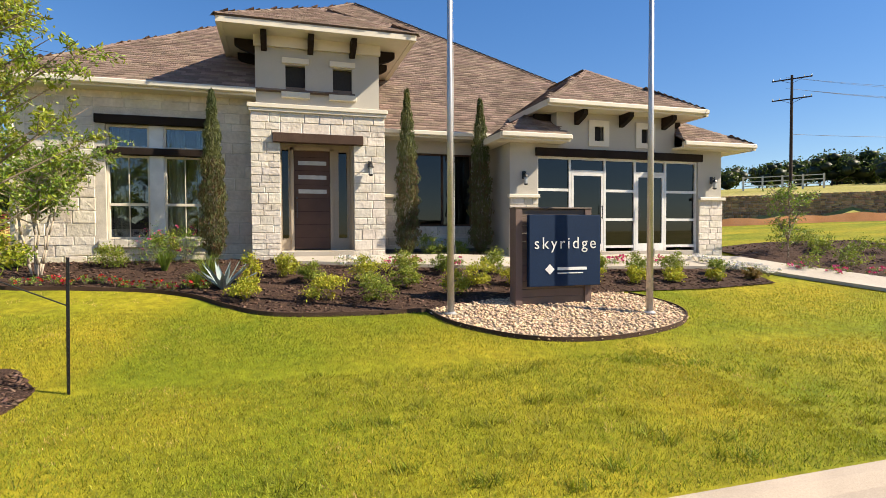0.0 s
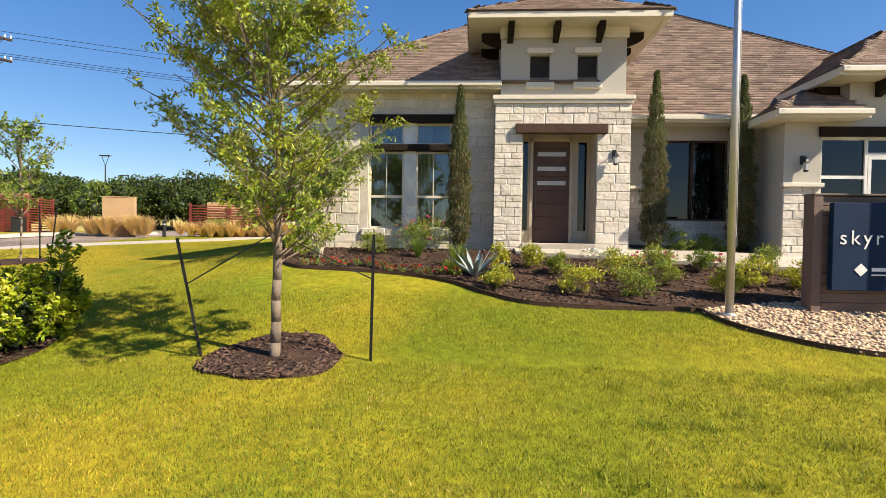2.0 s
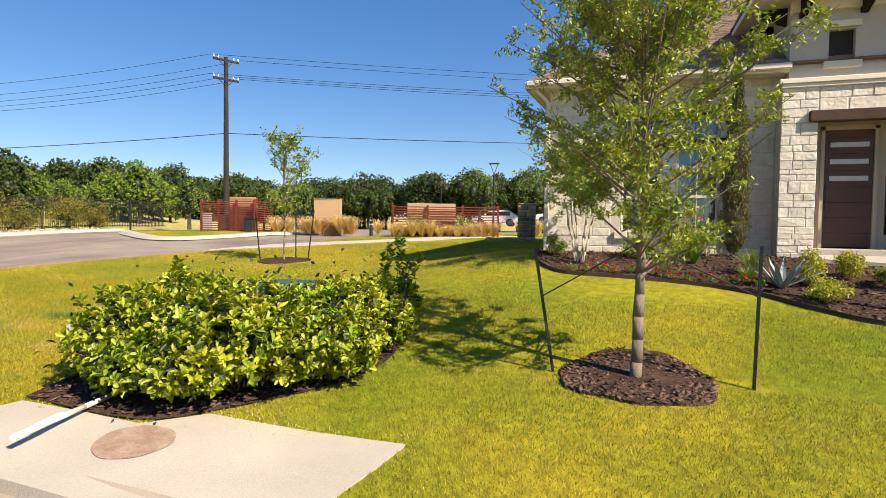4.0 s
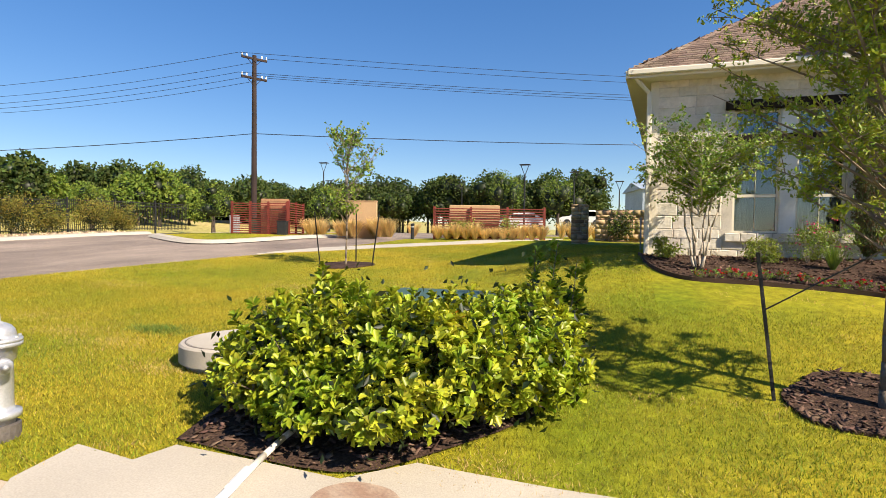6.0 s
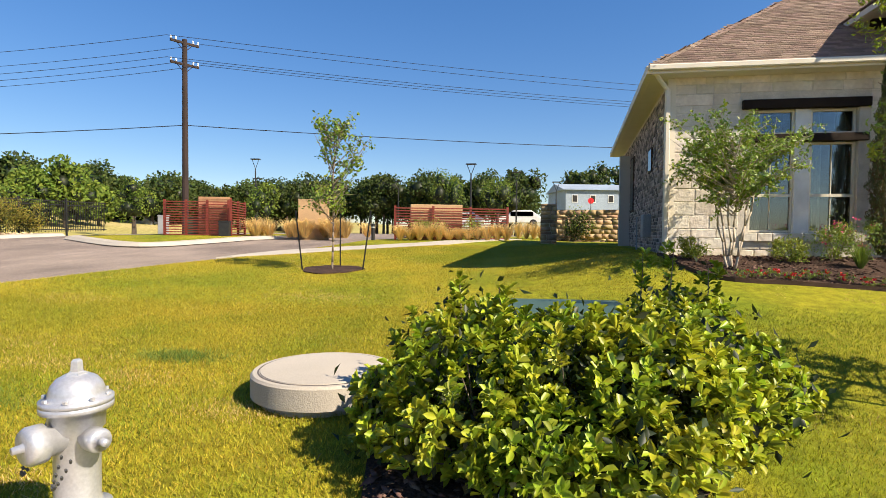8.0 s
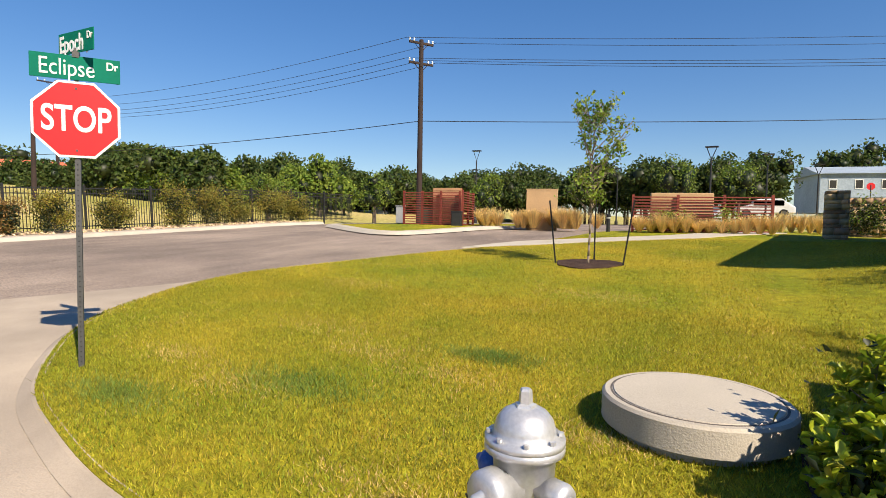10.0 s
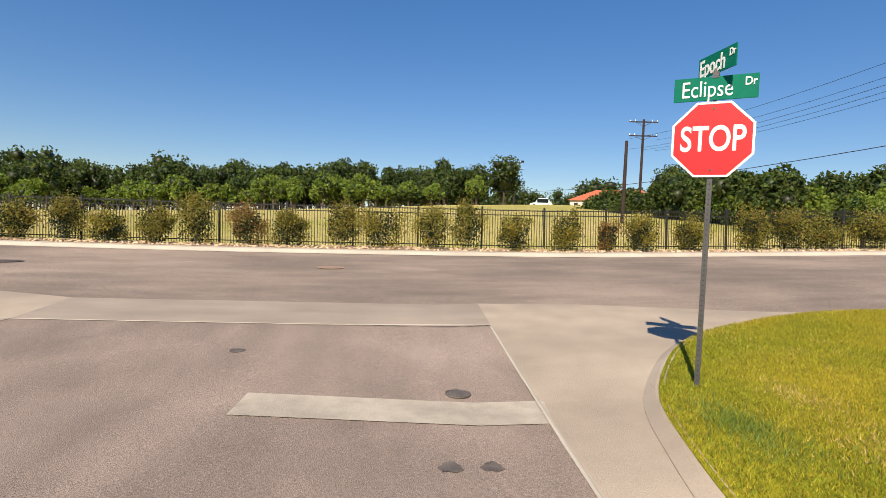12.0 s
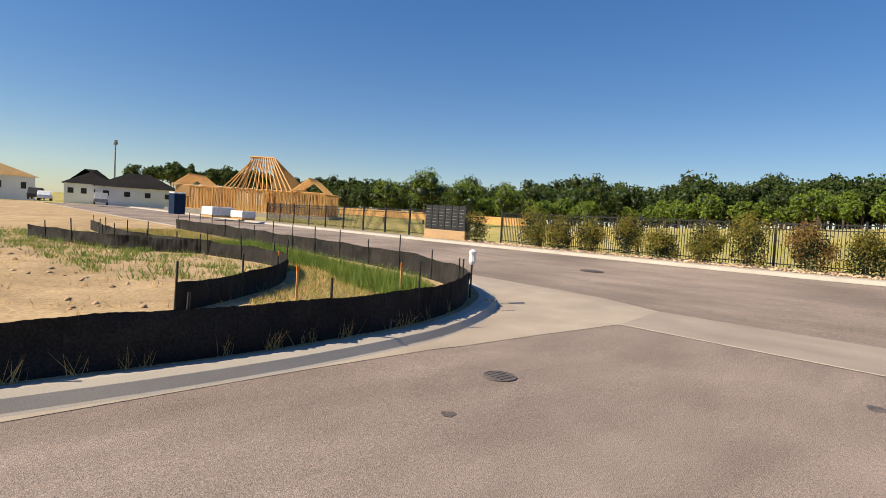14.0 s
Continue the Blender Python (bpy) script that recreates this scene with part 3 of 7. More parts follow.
ribbon("kerb_island", ISLAND + ISLAND[:1], [(0.12, 0.17), (0.0, 0.18), (-0.3, 0.15), (-0.5, 0.02)], M["concrete"], "pale kerb round the grassed island")

BED = curve_through([(-4.9, 0.3), (-4.75, -0.9), (-4.2, -1.7), (-3.06, -1.9), (-1.82, -2.16), (-0.9, -2.61), (-0.28, -3.25), (0.38, -3.77), (1.19, -3.95), (2.33, -4.0), (3.1, -3.97)], 6)
BED += [(4.5, -3.6), (6.5, -3.5), (7.6, -3.35), (9.7, -3.4), (11.9, -3.2), (12.2, -2.2), (12, -0.7), (6.0, -0.7), (6.0, 0.4), (-4.5, 0.35)]
tagged(sheet("mulch_bed", BED, 0.128, M["mulch"], 0.5), "dark mulch planting bed before the house", "mulch bed")
BED_EAST = curve_through([(13.3, -1.2), (14.6, -3.6), (15.6, -4.1), (18, -3.2), (19.5, -1.5), (17, 1.5), (13.6, 0.6), (13.3, -1.2)], 5)[:-1]
tagged(sheet("mulch_bed_east", BED_EAST, 0.128, M["mulch"], 0.7), "dark mulch bed beside the walk", "mulch bed")
ROCKS = curve_through([(3.1, -3.97), (3.3, -4.58), (3.68, -5.05), (4.2, -5.46), (4.86, -5.7), (5.64, -5.76), (6.47, -5.64), (7.35, -5.34), (7.9, -4.83), (7.95, -4.2), (7.4, -3.45), (6.2, -3.45), (4.5, -3.55), (3.1, -3.97)], 5)[:-1]
tagged(sheet("gravel_bed", ROCKS, 0.132, M["rockbed"], 0.6), "tan gravel bed under the sign", "gravel bed")
for nm, line in (("bed_edging", BED[:61]), ("gravel_edging", ROCKS[:50])):
    ribbon(nm, line, [(0.012, 0.05), (0.012, 0.175), (-0.012, 0.175), (-0.012, 0.05)], M["beam_brown"], "thin brown steel bed edging")


def disc(cx, cy, r, n=40, wob=0.06):
    return [(cx + r * (1 + wob * math.sin(3 * a + cx) + wob * 0.6 * math.sin(7 * a)) * math.cos(a), cy + r * (1 + wob * math.sin(3 * a + cx) + wob * 0.6 * math.sin(7 * a)) * math.sin(a)) for a in np.linspace(0, 2 * math.pi, n, endpoint=False)]


TREE = (-2.85, -6.22)
YOUNG = (-12.5, 1.0)
HEDGE = [(-8.4, -9.08), (-7.1, -9.04), (-6.55, -8.5), (-5.85, -7.2), (-5.9, -5.9), (-6.6, -5.3), (-7.8, -5.9), (-8.7, -7.2)]
RING = disc(*TREE, 0.82)
tagged(sheet("mulch_ring", RING, 0.13, M["mulch"], 0.25, 0.03, lambda x, y: 0.02 * max(0, 1 - math.hypot(x - TREE[0], y - TREE[1]) / 0.85)), "dark mulch ring round the young oak", "mulch ring")
tagged(sheet("mulch_ring_far", disc(*YOUNG, 0.75), 0.13, M["mulch"], 0.4, 0.03), "brown mulch ring round the sapling", "mulch ring")
tagged(sheet("hedge_bed", curve_through(HEDGE + HEDGE[:1], 4)[:-1], 0.125, M["mulch"], 0.4), "dark mulch under the hedge shrubs", "mulch bed")


def scatter(poly, n):
    xs, ys = [p[0] for p in poly], [p[1] for p in poly]
    x, y = rng.uniform(min(xs), max(xs), n * 3), rng.uniform(min(ys), max(ys), n * 3)
    k = inside(x, y, poly)
    return x[k][:n], y[k][:n]


def lumps(name, x, y, dz, size, mat, label, category, flat=0.6, long=1.3):
    """Loose pebbles or chips as small eight-sided solids, joined."""
    n = len(x)
    base = np.array([[1, 0, 0], [-1, 0, 0], [0, 1, 0], [0, -1, 0], [0, 0, 1], [0, 0, -1]], float)
    tri = np.array([[0, 2, 4], [2, 1, 4], [1, 3, 4], [3, 0, 4], [2, 0, 5], [1, 2, 5], [3, 1, 5], [0, 3, 5]])
    s = (size * rng.uniform(0.5, 1.3, n))[:, None, None]
    v = base[None] * s * np.array([long, 1.0, flat]) * rng.uniform(0.75, 1.25, (n, 6, 1))
    a = rng.uniform(0, 6.28, n)
    ca, sa = np.cos(a)[:, None], np.sin(a)[:, None]
    tilt = rng.normal(size=(n, 1)) * 0.35
    vz = v[:, :, 2] + v[:, :, 0] * tilt
    vx, vy = v[:, :, 0] * ca - v[:, :, 1] * sa, v[:, :, 0] * sa + v[:, :, 1] * ca
    z = gz(x, y)[:, None] + dz
    P = np.stack([x[:, None] + vx, y[:, None] + vy, z + vz + s[:, :, 0] * flat * 0.4], -1)
    ob = raw(name, P, (np.arange(n)[:, None, None] * 6 + tri[None]).reshape(-1, 3), mat, None)
    return tagged(ob, label, category, "", "stuff")


lumps("river_stones", *scatter(ROCKS, 3800), 0.13, 0.033, M["river"], "loose tan river stones round the sign", "gravel")
for poly, n in ((BED, 5200), (RING, 900), (HEDGE, 1500), (BED_EAST, 900)):
    lumps("mulch_chips", *scatter(poly, n), 0.13, 0.032, M["chip"], "loose dark bark mulch chips", "mulch", 0.25, 1.9)
lumps("crushed_rock", *scatter([(-31.95, -40), (-31.95, 11), (-33.9, 11), (-33.9, -40)], 2600), 0.13, 0.07, M["river"], "pale crushed rock under the fence shrubs", "gravel")


def grass(name, x, y, dz, height, width, mat, label, lean=0.5):
    n = len(x)
    a = rng.uniform(0, 6.28, n)
    h = height * rng.uniform(0.5, 1.35, n)
    w = width * rng.uniform(0.7, 1.3, n)
    z = gz(x, y) + dz
    lx, ly = rng.normal(size=n) * lean * h, rng.normal(size=n) * lean * h
    v = np.stack([np.stack([x + np.cos(a) * w, y + np.sin(a) * w, z], -1), np.stack([x - np.cos(a) * w, y - np.sin(a) * w, z], -1), np.stack([x + lx, y + ly, z + h], -1)], 1)
    return tagged(raw(name, v, np.arange(n * 3).reshape(-1, 3), mat), label, "grass", "", "stuff")


HOUSE_FOOT = [(-4.7, 0.4), (13, -0.7), (13, 24), (-4.7, 24)]
BARE = [BED, BED_EAST, ROCKS, RING, HEDGE, SLAB, PATHWAY, WALKWAY, HOUSE_FOOT, disc(*YOUNG, 0.72)]


def lawn_points(x0, y0, x1, y1, n):
    x, y = rng.uniform(x0, x1, n), rng.uniform(y0, y1, n)
    k = inside(x, y, LAWN)
    for b in BARE:
        k &= ~inside(x, y, b)
    return x[k], y[k]


for box_, n, h, w, dry in (((-8.4, -9.85, 6, -3), 260000, 0.030, 0.0036, -0.35), ((-19, -9.8, -8, -3), 280000, 0.031, 0.0042, 0.85), ((-20, -3.9, -4.7, 9), 200000, 0.028, 0.006, 1.0), ((5.5, -9.8, 16, -3), 80000, 0.03, 0.005, -0.2)):
    gx, gy = lawn_points(*box_, n)
    keep = (rng.uniform(0, 0.9, len(gx)) < np.abs(gy - box_[3])) | (box_[1] > -4)
    gx, gy = gx[keep], gy[keep]
    wave = np.sin(1.3 * gx + 0.7 * gy) + np.sin(1.7 * gy - 0.9 * gx + 1.2) + 0.6 * np.sin(3.1 * gx - 2.3 * gy) + 0.5 * np.sin(4.4 * gy + 2.7 * gx)
    yellow = rng.normal(size=len(gx)) * 0.5 + wave * 0.35 + dry + (np.clip((gy + 6.3) * 0.3, -0.75, 0.2) if dry == 0.85 else 0) > 0
    grass("lawn_grass", gx[yellow], gy[yellow], 0.1, h, w, M["blade_dry"], "short yellowing mown grass blades")
    grass("lawn_grass", gx[~yellow], gy[~yellow], 0.1, h * 1.1, w, M["blade"], "short bright green mown grass blades")
sx, sy = lawn_points(-19, -9.8, 8, 4, 2600)
keep = np.array([noise.noise((a * 0.6, b * 0.6, 3.1)) > 0.08 for a, b in zip(sx, sy)])
sx, sy = sx[keep], sy[keep]
rx, ry = np.repeat(sx, 9) + rng.normal(size=len(sx) * 9) * 0.07, np.repeat(sy, 9) + rng.normal(size=len(sx) * 9) * 0.07
grass("dry_grass", rx, ry, 0.1, 0.035, 0.004, M["straw"], "dry straw-coloured grass patches in the lawn")
sx, sy = lawn_points(0.5, -9.7, 9, -6.2, 60)
sx, sy = np.repeat(sx, 60) + rng.normal(size=len(sx) * 60) * 0.09, np.repeat(sy, 60) + rng.normal(size=len(sy) * 60) * 0.06
grass("grass_tufts", sx, sy, 0.1, 0.09, 0.005, M["blade"], "taller darker grass tufts in the lawn", 0.7)
for px, py, pr in ((-13.99, -6.2, 0.5), (-12.63, -6.76, 0.42), (-11.5, -7.05, 0.36), (-13.2, -8.2, 0.4), (-14.6, -7.9, 0.3), (-10.9, -9.0, 0.3), (-6.0, -8.6, 0.35), (-15.6, -3.5, 0.5), (-11.2, -2.6, 0.5), (-9.9, -7.7, 0.25)):
    k = 520
    grass("dry_grass", px + rng.normal(size=k) * pr, py + rng.normal(size=k) * pr * 0.45, 0.1, 0.034, 0.0045, M["straw"], "dry straw-coloured patch in the lawn", 0.7)
for px, py, pr in ((-11.4, -6.35, 0.3), (-12.6, -7.95, 0.42), (-9.2, -7.4, 0.4), (-13.9, -8.9, 0.35)):
    k = 1600
    grass("grass_tufts", px + rng.normal(size=k) * pr, py + rng.normal(size=k) * pr * 0.4, 0.1, 0.055, 0.0045, M["weed"], "taller darker green patch in the lawn", 0.6)


# ---- the model house ----
house = thing("house", "single-storey limestone and stucco house with brown hip roofs", "house")


def wall_with_opening(bm, x0, x1, y0, y1, z0, z1, holes):
    """A wall along x, cut by (x0, z0, x1, z1) holes given from left to right."""
    k = x0
    for a, zl, b, zh in holes:
        if a > k:
            bx(bm, k, y0, z0, a, y1, z1)
        if zl > z0:
            bx(bm, a, y0, z0, b, y1, zl)
        if zh < z1:
            bx(bm, a, y0, zh, b, y1, z1)
        k = b
    if k < x1:
        bx(bm, k, y0, z0, x1, y1, z1)
    return bm


WING_HOLE = (-3.06, 0.28, -1.02, 2.86)
wing = part("wall_wing", wall_with_opening(bmesh.new(), -4.68, 0.2, 0.48, 0.7, -0.7, 3.62, [WING_HOLE]), M["mortar"], house, "limestone front wall of the wing")
ASKEW = []
side = part("wall_side", box(-4.68, 0.7, -0.7, -4.46, 12.0, 3.62), M["mortar"], house, "brick side wall")
back = part("wall_back", box(-4.46, 8.9, -0.7, 12.55, 9.1, 3.1), M["stucco"], house)
east = part("wall_east", box(12.55, -0.5, -0.7, 12.75, 9.1, 2.75), M["stucco"], house)
tower_l = part("pier", box(0.02, 0.03, -0.6, 0.65, 1.9, 3.22), M["mortar"], house, "limestone entry pier")
tower_r = part("pier", box(2.37, 0.03, -0.6, 3.11, 1.9, 3.22), M["mortar"], house, "limestone entry pier")
tower_t = part("lintel_wall", box(0.65, 0.03, 2.62, 2.37, 0.9, 3.22), M["mortar"], house)
b = box(-0.03, -0.03, 3.22, 3.16, 1.95, 3.30, 0.01)
bx(b, -0.06, -0.06, 3.30, 3.19, 1.95, 3.40, 0.01)
part("cornice", b, M["cream"], house, "cream stone band over the entry")
tw = wall_with_opening(bmesh.new(), 0.13, 3.0, 0.07, 0.27, 3.40, 5.0, [(0.80, 3.74, 1.25, 4.34), (1.89, 3.74, 2.35, 4.34)])
bx(tw, 0.13, 0.27, 3.40, 0.33, 4.5, 5.0)
bx(tw, 2.8, 0.27, 3.40, 3.0, 4.5, 5.0)
part("tower_wall", tw, M["stucco"], house, "pale grey stucco tower")
for x in (0.80, 1.89):
    part("tower_recess", box(x - 0.02, 0.20, 3.72, x + 0.48, 0.24, 4.36), M["dark"], house, "dark tower vent")
    part("tower_lintel", box(x - 0.08, 0.01, 4.37, x + 0.53, 0.12, 4.50, 0.008), M["cream"], house)
    part("tower_sill", box(x - 0.10, -0.01, 3.57, x + 0.55, 0.14, 3.71, 0.01), M["cream"], house)
b = box(-0.62, -0.62, 4.96, 3.76, 4.6, 5.0)
bx(b, -0.64, -0.64, 4.94, 3.78, -0.52, 5.10)
bx(b, -0.64, -0.52, 4.94, -0.52, 4.6, 5.10)
bx(b, 3.66, -0.52, 4.94, 3.78, 4.6, 5.10)
part("tower_eave", b, M["cream"], house, "cream boxed eave")
b = box(0.10, -0.02, 4.72, 3.03, 0.07, 4.96)
part("tower_frieze", b, M["cream"], house)


def bracket(x, y, z, turn=0):
    """A dark timber corbel under an eave."""
    ob = part("bracket", plate([(0, 0), (-0.46, 0), (-0.46, -0.14), (-0.34, -0.22), (-0.12, -0.30), (0, -0.34)], 0.13), M["beam"], house, "dark timber corbel")
    ob.matrix_local = pose(x, y, z, 0, 0, turn)
    return ob


for x in (0.46, 1.5, 2.48):
    bracket(x - 0.065, 0.06, 4.95, 90)
for y in (0.35, 1.4):
    bracket(3.0, y + 0.13, 4.95, 180)
    bracket(0.13, y, 4.95, 0)

# entry
part("beam", box(0.49, -0.08, 2.52, 2.59, 0.12, 2.74, 0.012), M["beam_brown"], house, "rough brown timber beam")
b = box(0.65, 0.66, -0.3, 0.94, 0.86, 2.62)
bx(b, 1.88, 0.66, -0.3, 2.06, 0.86, 2.62)
bx(b, 2.27, 0.66, -0.3, 2.37, 0.86, 2.62)
bx(b, 2.06, 0.66, -0.3, 2.27, 0.86, 0.28)
bx(b, 2.06, 0.66, 2.44, 2.27, 0.86, 2.62)
bx(b, 0.94, 0.66, 2.50, 1.88, 0.86, 2.62)
part("entry_wall", b, M["stucco_tan"], house, "tan stucco entry recess")
for x0, x1 in ((0.652, 0.68), (2.34, 2.368)):
    part("entry_reveal", box(x0, 0.12, -0.3, x1, 0.66, 2.62), M["stucco_tan"], house)
part("sidelight", box(2.06, 0.72, 0.28, 2.27, 0.74, 2.44), M["glass_dark"], house, "narrow dark sidelight")
part("sidelight", box(0.70, 0.645, 0.28, 0.84, 0.66, 2.44), M["glass_dark"], house, "narrow dark sidelight")
b = box(0.90, 0.62, -0.02, 0.97, 0.70, 2.52)
bx(b, 1.85, 0.62, -0.02, 1.92, 0.70, 2.52)
bx(b, 0.90, 0.62, 2.45, 1.92, 0.70, 2.53)
door = part("front_door", b, M["stucco_tan"], house, "tan door frame")
leaf = part("leaf", box(0.975, 0.66, 0.01, 1.845, 0.705, 2.445), M["door"], door, "dark walnut door leaf with frosted slots")
for z in (0.30, 0.62, 0.94, 1.26, 1.60, 1.95, 2.28):
    part("rail_groove", box(0.985, 0.655, z, 1.835, 0.66, z + 0.006), M["beam"], leaf)
for z in (1.39, 1.74, 2.09):
    part("lite", box(1.08, 0.652, z, 1.76, 0.66, z + 0.10), M["frost"], leaf, "frosted glass slot")
h = rod(rod(rod(bmesh.new(), (1.04, 0.61, 0.78), (1.04, 0.61, 1.18), 0.012), (1.04, 0.61, 0.80), (1.04, 0.66, 0.80), 0.01), (1.04, 0.61, 1.16), (1.04, 0.66, 1.16), 0.01)
part("handle", rod(h, (1.04, 0.63, 1.28), (1.04, 0.66, 1.28), 0.03), M["steel"], door, "brushed steel pull handle")
part("threshold", box(0.66, -0.05, -0.30, 2.36, 0.66, -0.02, 0.01), M["concrete"], house, "concrete entry step")


def window_unit(x0, x1, z0, z1, y, rail=None, middle=True):
    """A framed window with its panes."""
    f = bmesh.new()
    t = 0.045
    bx(f, x0, y - 0.03, z0, x0 + t, y + 0.03, z1)
    bx(f, x1 - t, y - 0.03, z0, x1, y + 0.03, z1)
    bx(f, x0 + t, y - 0.03, z0, x1 - t, y + 0.03, z0 + t)
    bx(f, x0 + t, y - 0.03, z1 - t, x1 - t, y + 0.03, z1)
    if rail:
        bx(f, x0 + t, y - 0.035, rail - 0.03, x1 - t, y + 0.035, rail + 0.03)
    if middle:
        bx(f, (x0 + x1) / 2 - 0.008, y - 0.012, z0 + t, (x0 + x1) / 2 + 0.008, y + 0.012, z1 - t)
    w = part("window", f, M["cream"], house, "cream framed window")
    cuts = [z0 + t, rail - 0.03, rail + 0.03, z1 - t] if rail else [z0 + t, z1 - t]
    for a, c in zip(cuts[::2], cuts[1::2]):
        p = part("pane", box(x0 + t, y + 0.013, a, x1 - t, y + 0.019, c), M["glass"], w)
        p.visible_shadow = False
    return w


for x0, x1 in ((-3.05, -2.19), (-1.89, -1.03)):
    window_unit(x0, x1, 0.29, 2.17, 0.60, 1.07)
    window_unit(x0, x1, 2.34, 2.85, 0.60, None, False)
part("mullion", box(-2.19, 0.52, 0.28, -1.89, 0.64, 2.86, 0.01), M["white"], house, "pale post between the windows")
part("header", box(-3.24, 0.38, 2.86, -0.84, 0.55, 3.05, 0.01), M["beam"], house, "black timber header")
part("header", box(-3.20, 0.40, 2.175, -0.86, 0.56, 2.335, 0.01), M["beam"], house, "black timber transom beam")
sl = bmesh.new()
for i in range(8):
    bx(sl, -3.2 + i * 0.295, 0.40, 0.10, -3.2 + i * 0.295 + 0.285, 0.56, 0.28, 0.012)
part("sill", sl, M["stone_joined"], house, "limestone window sill")


def curtain(x0, x1, z0, z1, y):
    n = 28
    v, f = [], []
    for i in range(n + 1):
        s = i / n
        for z in (z0, z1):
            v.append((x0 + (x1 - x0) * s, y + 0.05 * math.sin(s * 22), z))
        if i:
            f.append((2 * i - 2, 2 * i, 2 * i + 1, 2 * i - 1))
    c = raw("curtain", v, f, M["curtain"], None, "", True)
    return tagged(c, "pale sheer curtain hanging inside the window", "curtain", "wing curtains")


curtain(-3.02, -2.68, 0.22, 2.95, 0.92)
curtain(-1.86, -1.50, 0.22, 2.95, 0.92)
curtain(-1.25, -1.04, 0.22, 2.95, 0.92)
# Simple room shell; its dark colour stands in for the dim inside.
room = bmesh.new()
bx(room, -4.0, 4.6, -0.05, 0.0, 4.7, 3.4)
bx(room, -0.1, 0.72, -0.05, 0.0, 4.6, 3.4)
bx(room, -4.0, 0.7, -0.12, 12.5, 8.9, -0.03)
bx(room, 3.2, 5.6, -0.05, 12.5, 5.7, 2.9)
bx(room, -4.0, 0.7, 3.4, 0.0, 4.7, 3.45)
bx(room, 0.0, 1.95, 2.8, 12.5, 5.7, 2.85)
part("room_shell", room, M["interior"], house, "plain inner walls and floor coloured dark as unlit rooms")
pend = thing("pendant_lamp", "small glowing pendant lamp hanging inside the wing", "lamp", at=(-1.75, 2.2, 2.55))
part("shade", lathe([(0.02, 0.12), (0.12, 0.05), (0.13, -0.02), (0.03, -0.06)], 14), M["bulb"], pend)
part("cord", rod(bmesh.new(), (0, 0, 0.1), (0, 0, 0.86), 0.006, sides=6), M["black"], pend)

# middle wall
part("wall_middle", wall_with_opening(bmesh.new(), 3.0, 6.4, 1.06, 1.26, -0.6, 3.0, [(4.12, 0.58, 5.78, 2.56)]), M["stucco"], house, "grey stucco wall between the wings")
b = bmesh.new()
bx(b, 4.12, 1.12, 0.58, 4.17, 1.2, 2.56)
bx(b, 5.73, 1.12, 0.58, 5.78, 1.2, 2.56)
bx(b, 4.9, 1.12, 0.58, 4.96, 1.2, 2.56)
bx(b, 4.17, 1.12, 0.58, 5.73, 1.2, 0.63)
bx(b, 4.17, 1.12, 2.51, 5.73, 1.2, 2.56)
mw = part("window", b, M["beam_brown"], house, "dark framed picture window")
for a, c in ((4.17, 4.9), (4.96, 5.73)):
    part("pane", box(a, 1.15, 0.63, c, 1.156, 2.51), M["glass_dark"], mw)
part("wainscot_cap", box(3.12, 0.94, 1.34, 4.11, 1.08, 1.42, 0.012), M["cream"], house)
part("wainscot_cap", box(5.79, 0.94, 1.34, 6.2, 1.08, 1.42, 0.012), M["cream"], house)

# glazed wing
FRONT = -0.62
b = box(6.18, FRONT, -0.7, 6.95, -0.42, 2.75)
bx(b, 11.95, FRONT, -0.7, 12.75, -0.42, 2.75)
bx(b, 6.95, FRONT, 2.36, 11.95, -0.42, 2.75)
bx(b, 6.18, -0.42, -0.7, 6.38, 1.1, 2.75)
part("wall_office", b, M["stucco"], house, "grey stucco front of the glazed wing")
part("header", box(6.88, FRONT - 0.07, 2.35, 12.06, FRONT - 0.002, 2.56, 0.01), M["beam"], house, "black timber header")
part("pier_cap", box(6.11, FRONT - 0.12, 1.27, 6.97, FRONT, 1.36, 0.012), M["cream"], house)
part("pier_cap", box(11.93, FRONT - 0.12, 1.27, 12.82, FRONT, 1.36, 0.012), M["cream"], house)
store = bmesh.new()
ZB, ZT = -0.12, 2.35
for x in (6.97, 7.92, 8.97, 9.91, 10.90, 11.92):
    bx(store, x - 0.03, -0.56, ZB, x + 0.03, -0.46, ZT)
for x0, x1, zs in ((7.0, 7.89, (0.0, 0.73, 1.5)), (9.0, 9.88, (0.0, 0.73, 1.5)), (10.93, 11.89, (0.0, 0.73, 1.5)), (7.0, 11.89, (2.33,))):
    for z in zs:
        bx(store, x0, -0.555, z - 0.035, x1, -0.465, z + 0.035)
for x0, x1 in ((7.95, 8.94), (9.94, 10.87)):
    bx(store, x0, -0.555, 1.96, x1, -0.465, 2.03)
part("glazing_plinth", box(6.96, -0.60, -0.5, 11.94, -0.44, -0.125, 0.008), M["concrete"], house, "concrete plinth under the glazed front")
shop = part("glazed_front", store, M["white"], house, "white aluminium glazed front")
for x0, x1 in ((7.0, 7.89), (9.0, 9.88), (10.93, 11.89)):
    for z0, z1 in ((0.035, 0.695), (0.765, 1.465), (1.535, 2.295)):
        part("pane", box(x0, -0.515, z0, x1, -0.508, z1), M["glass_dark"], shop)
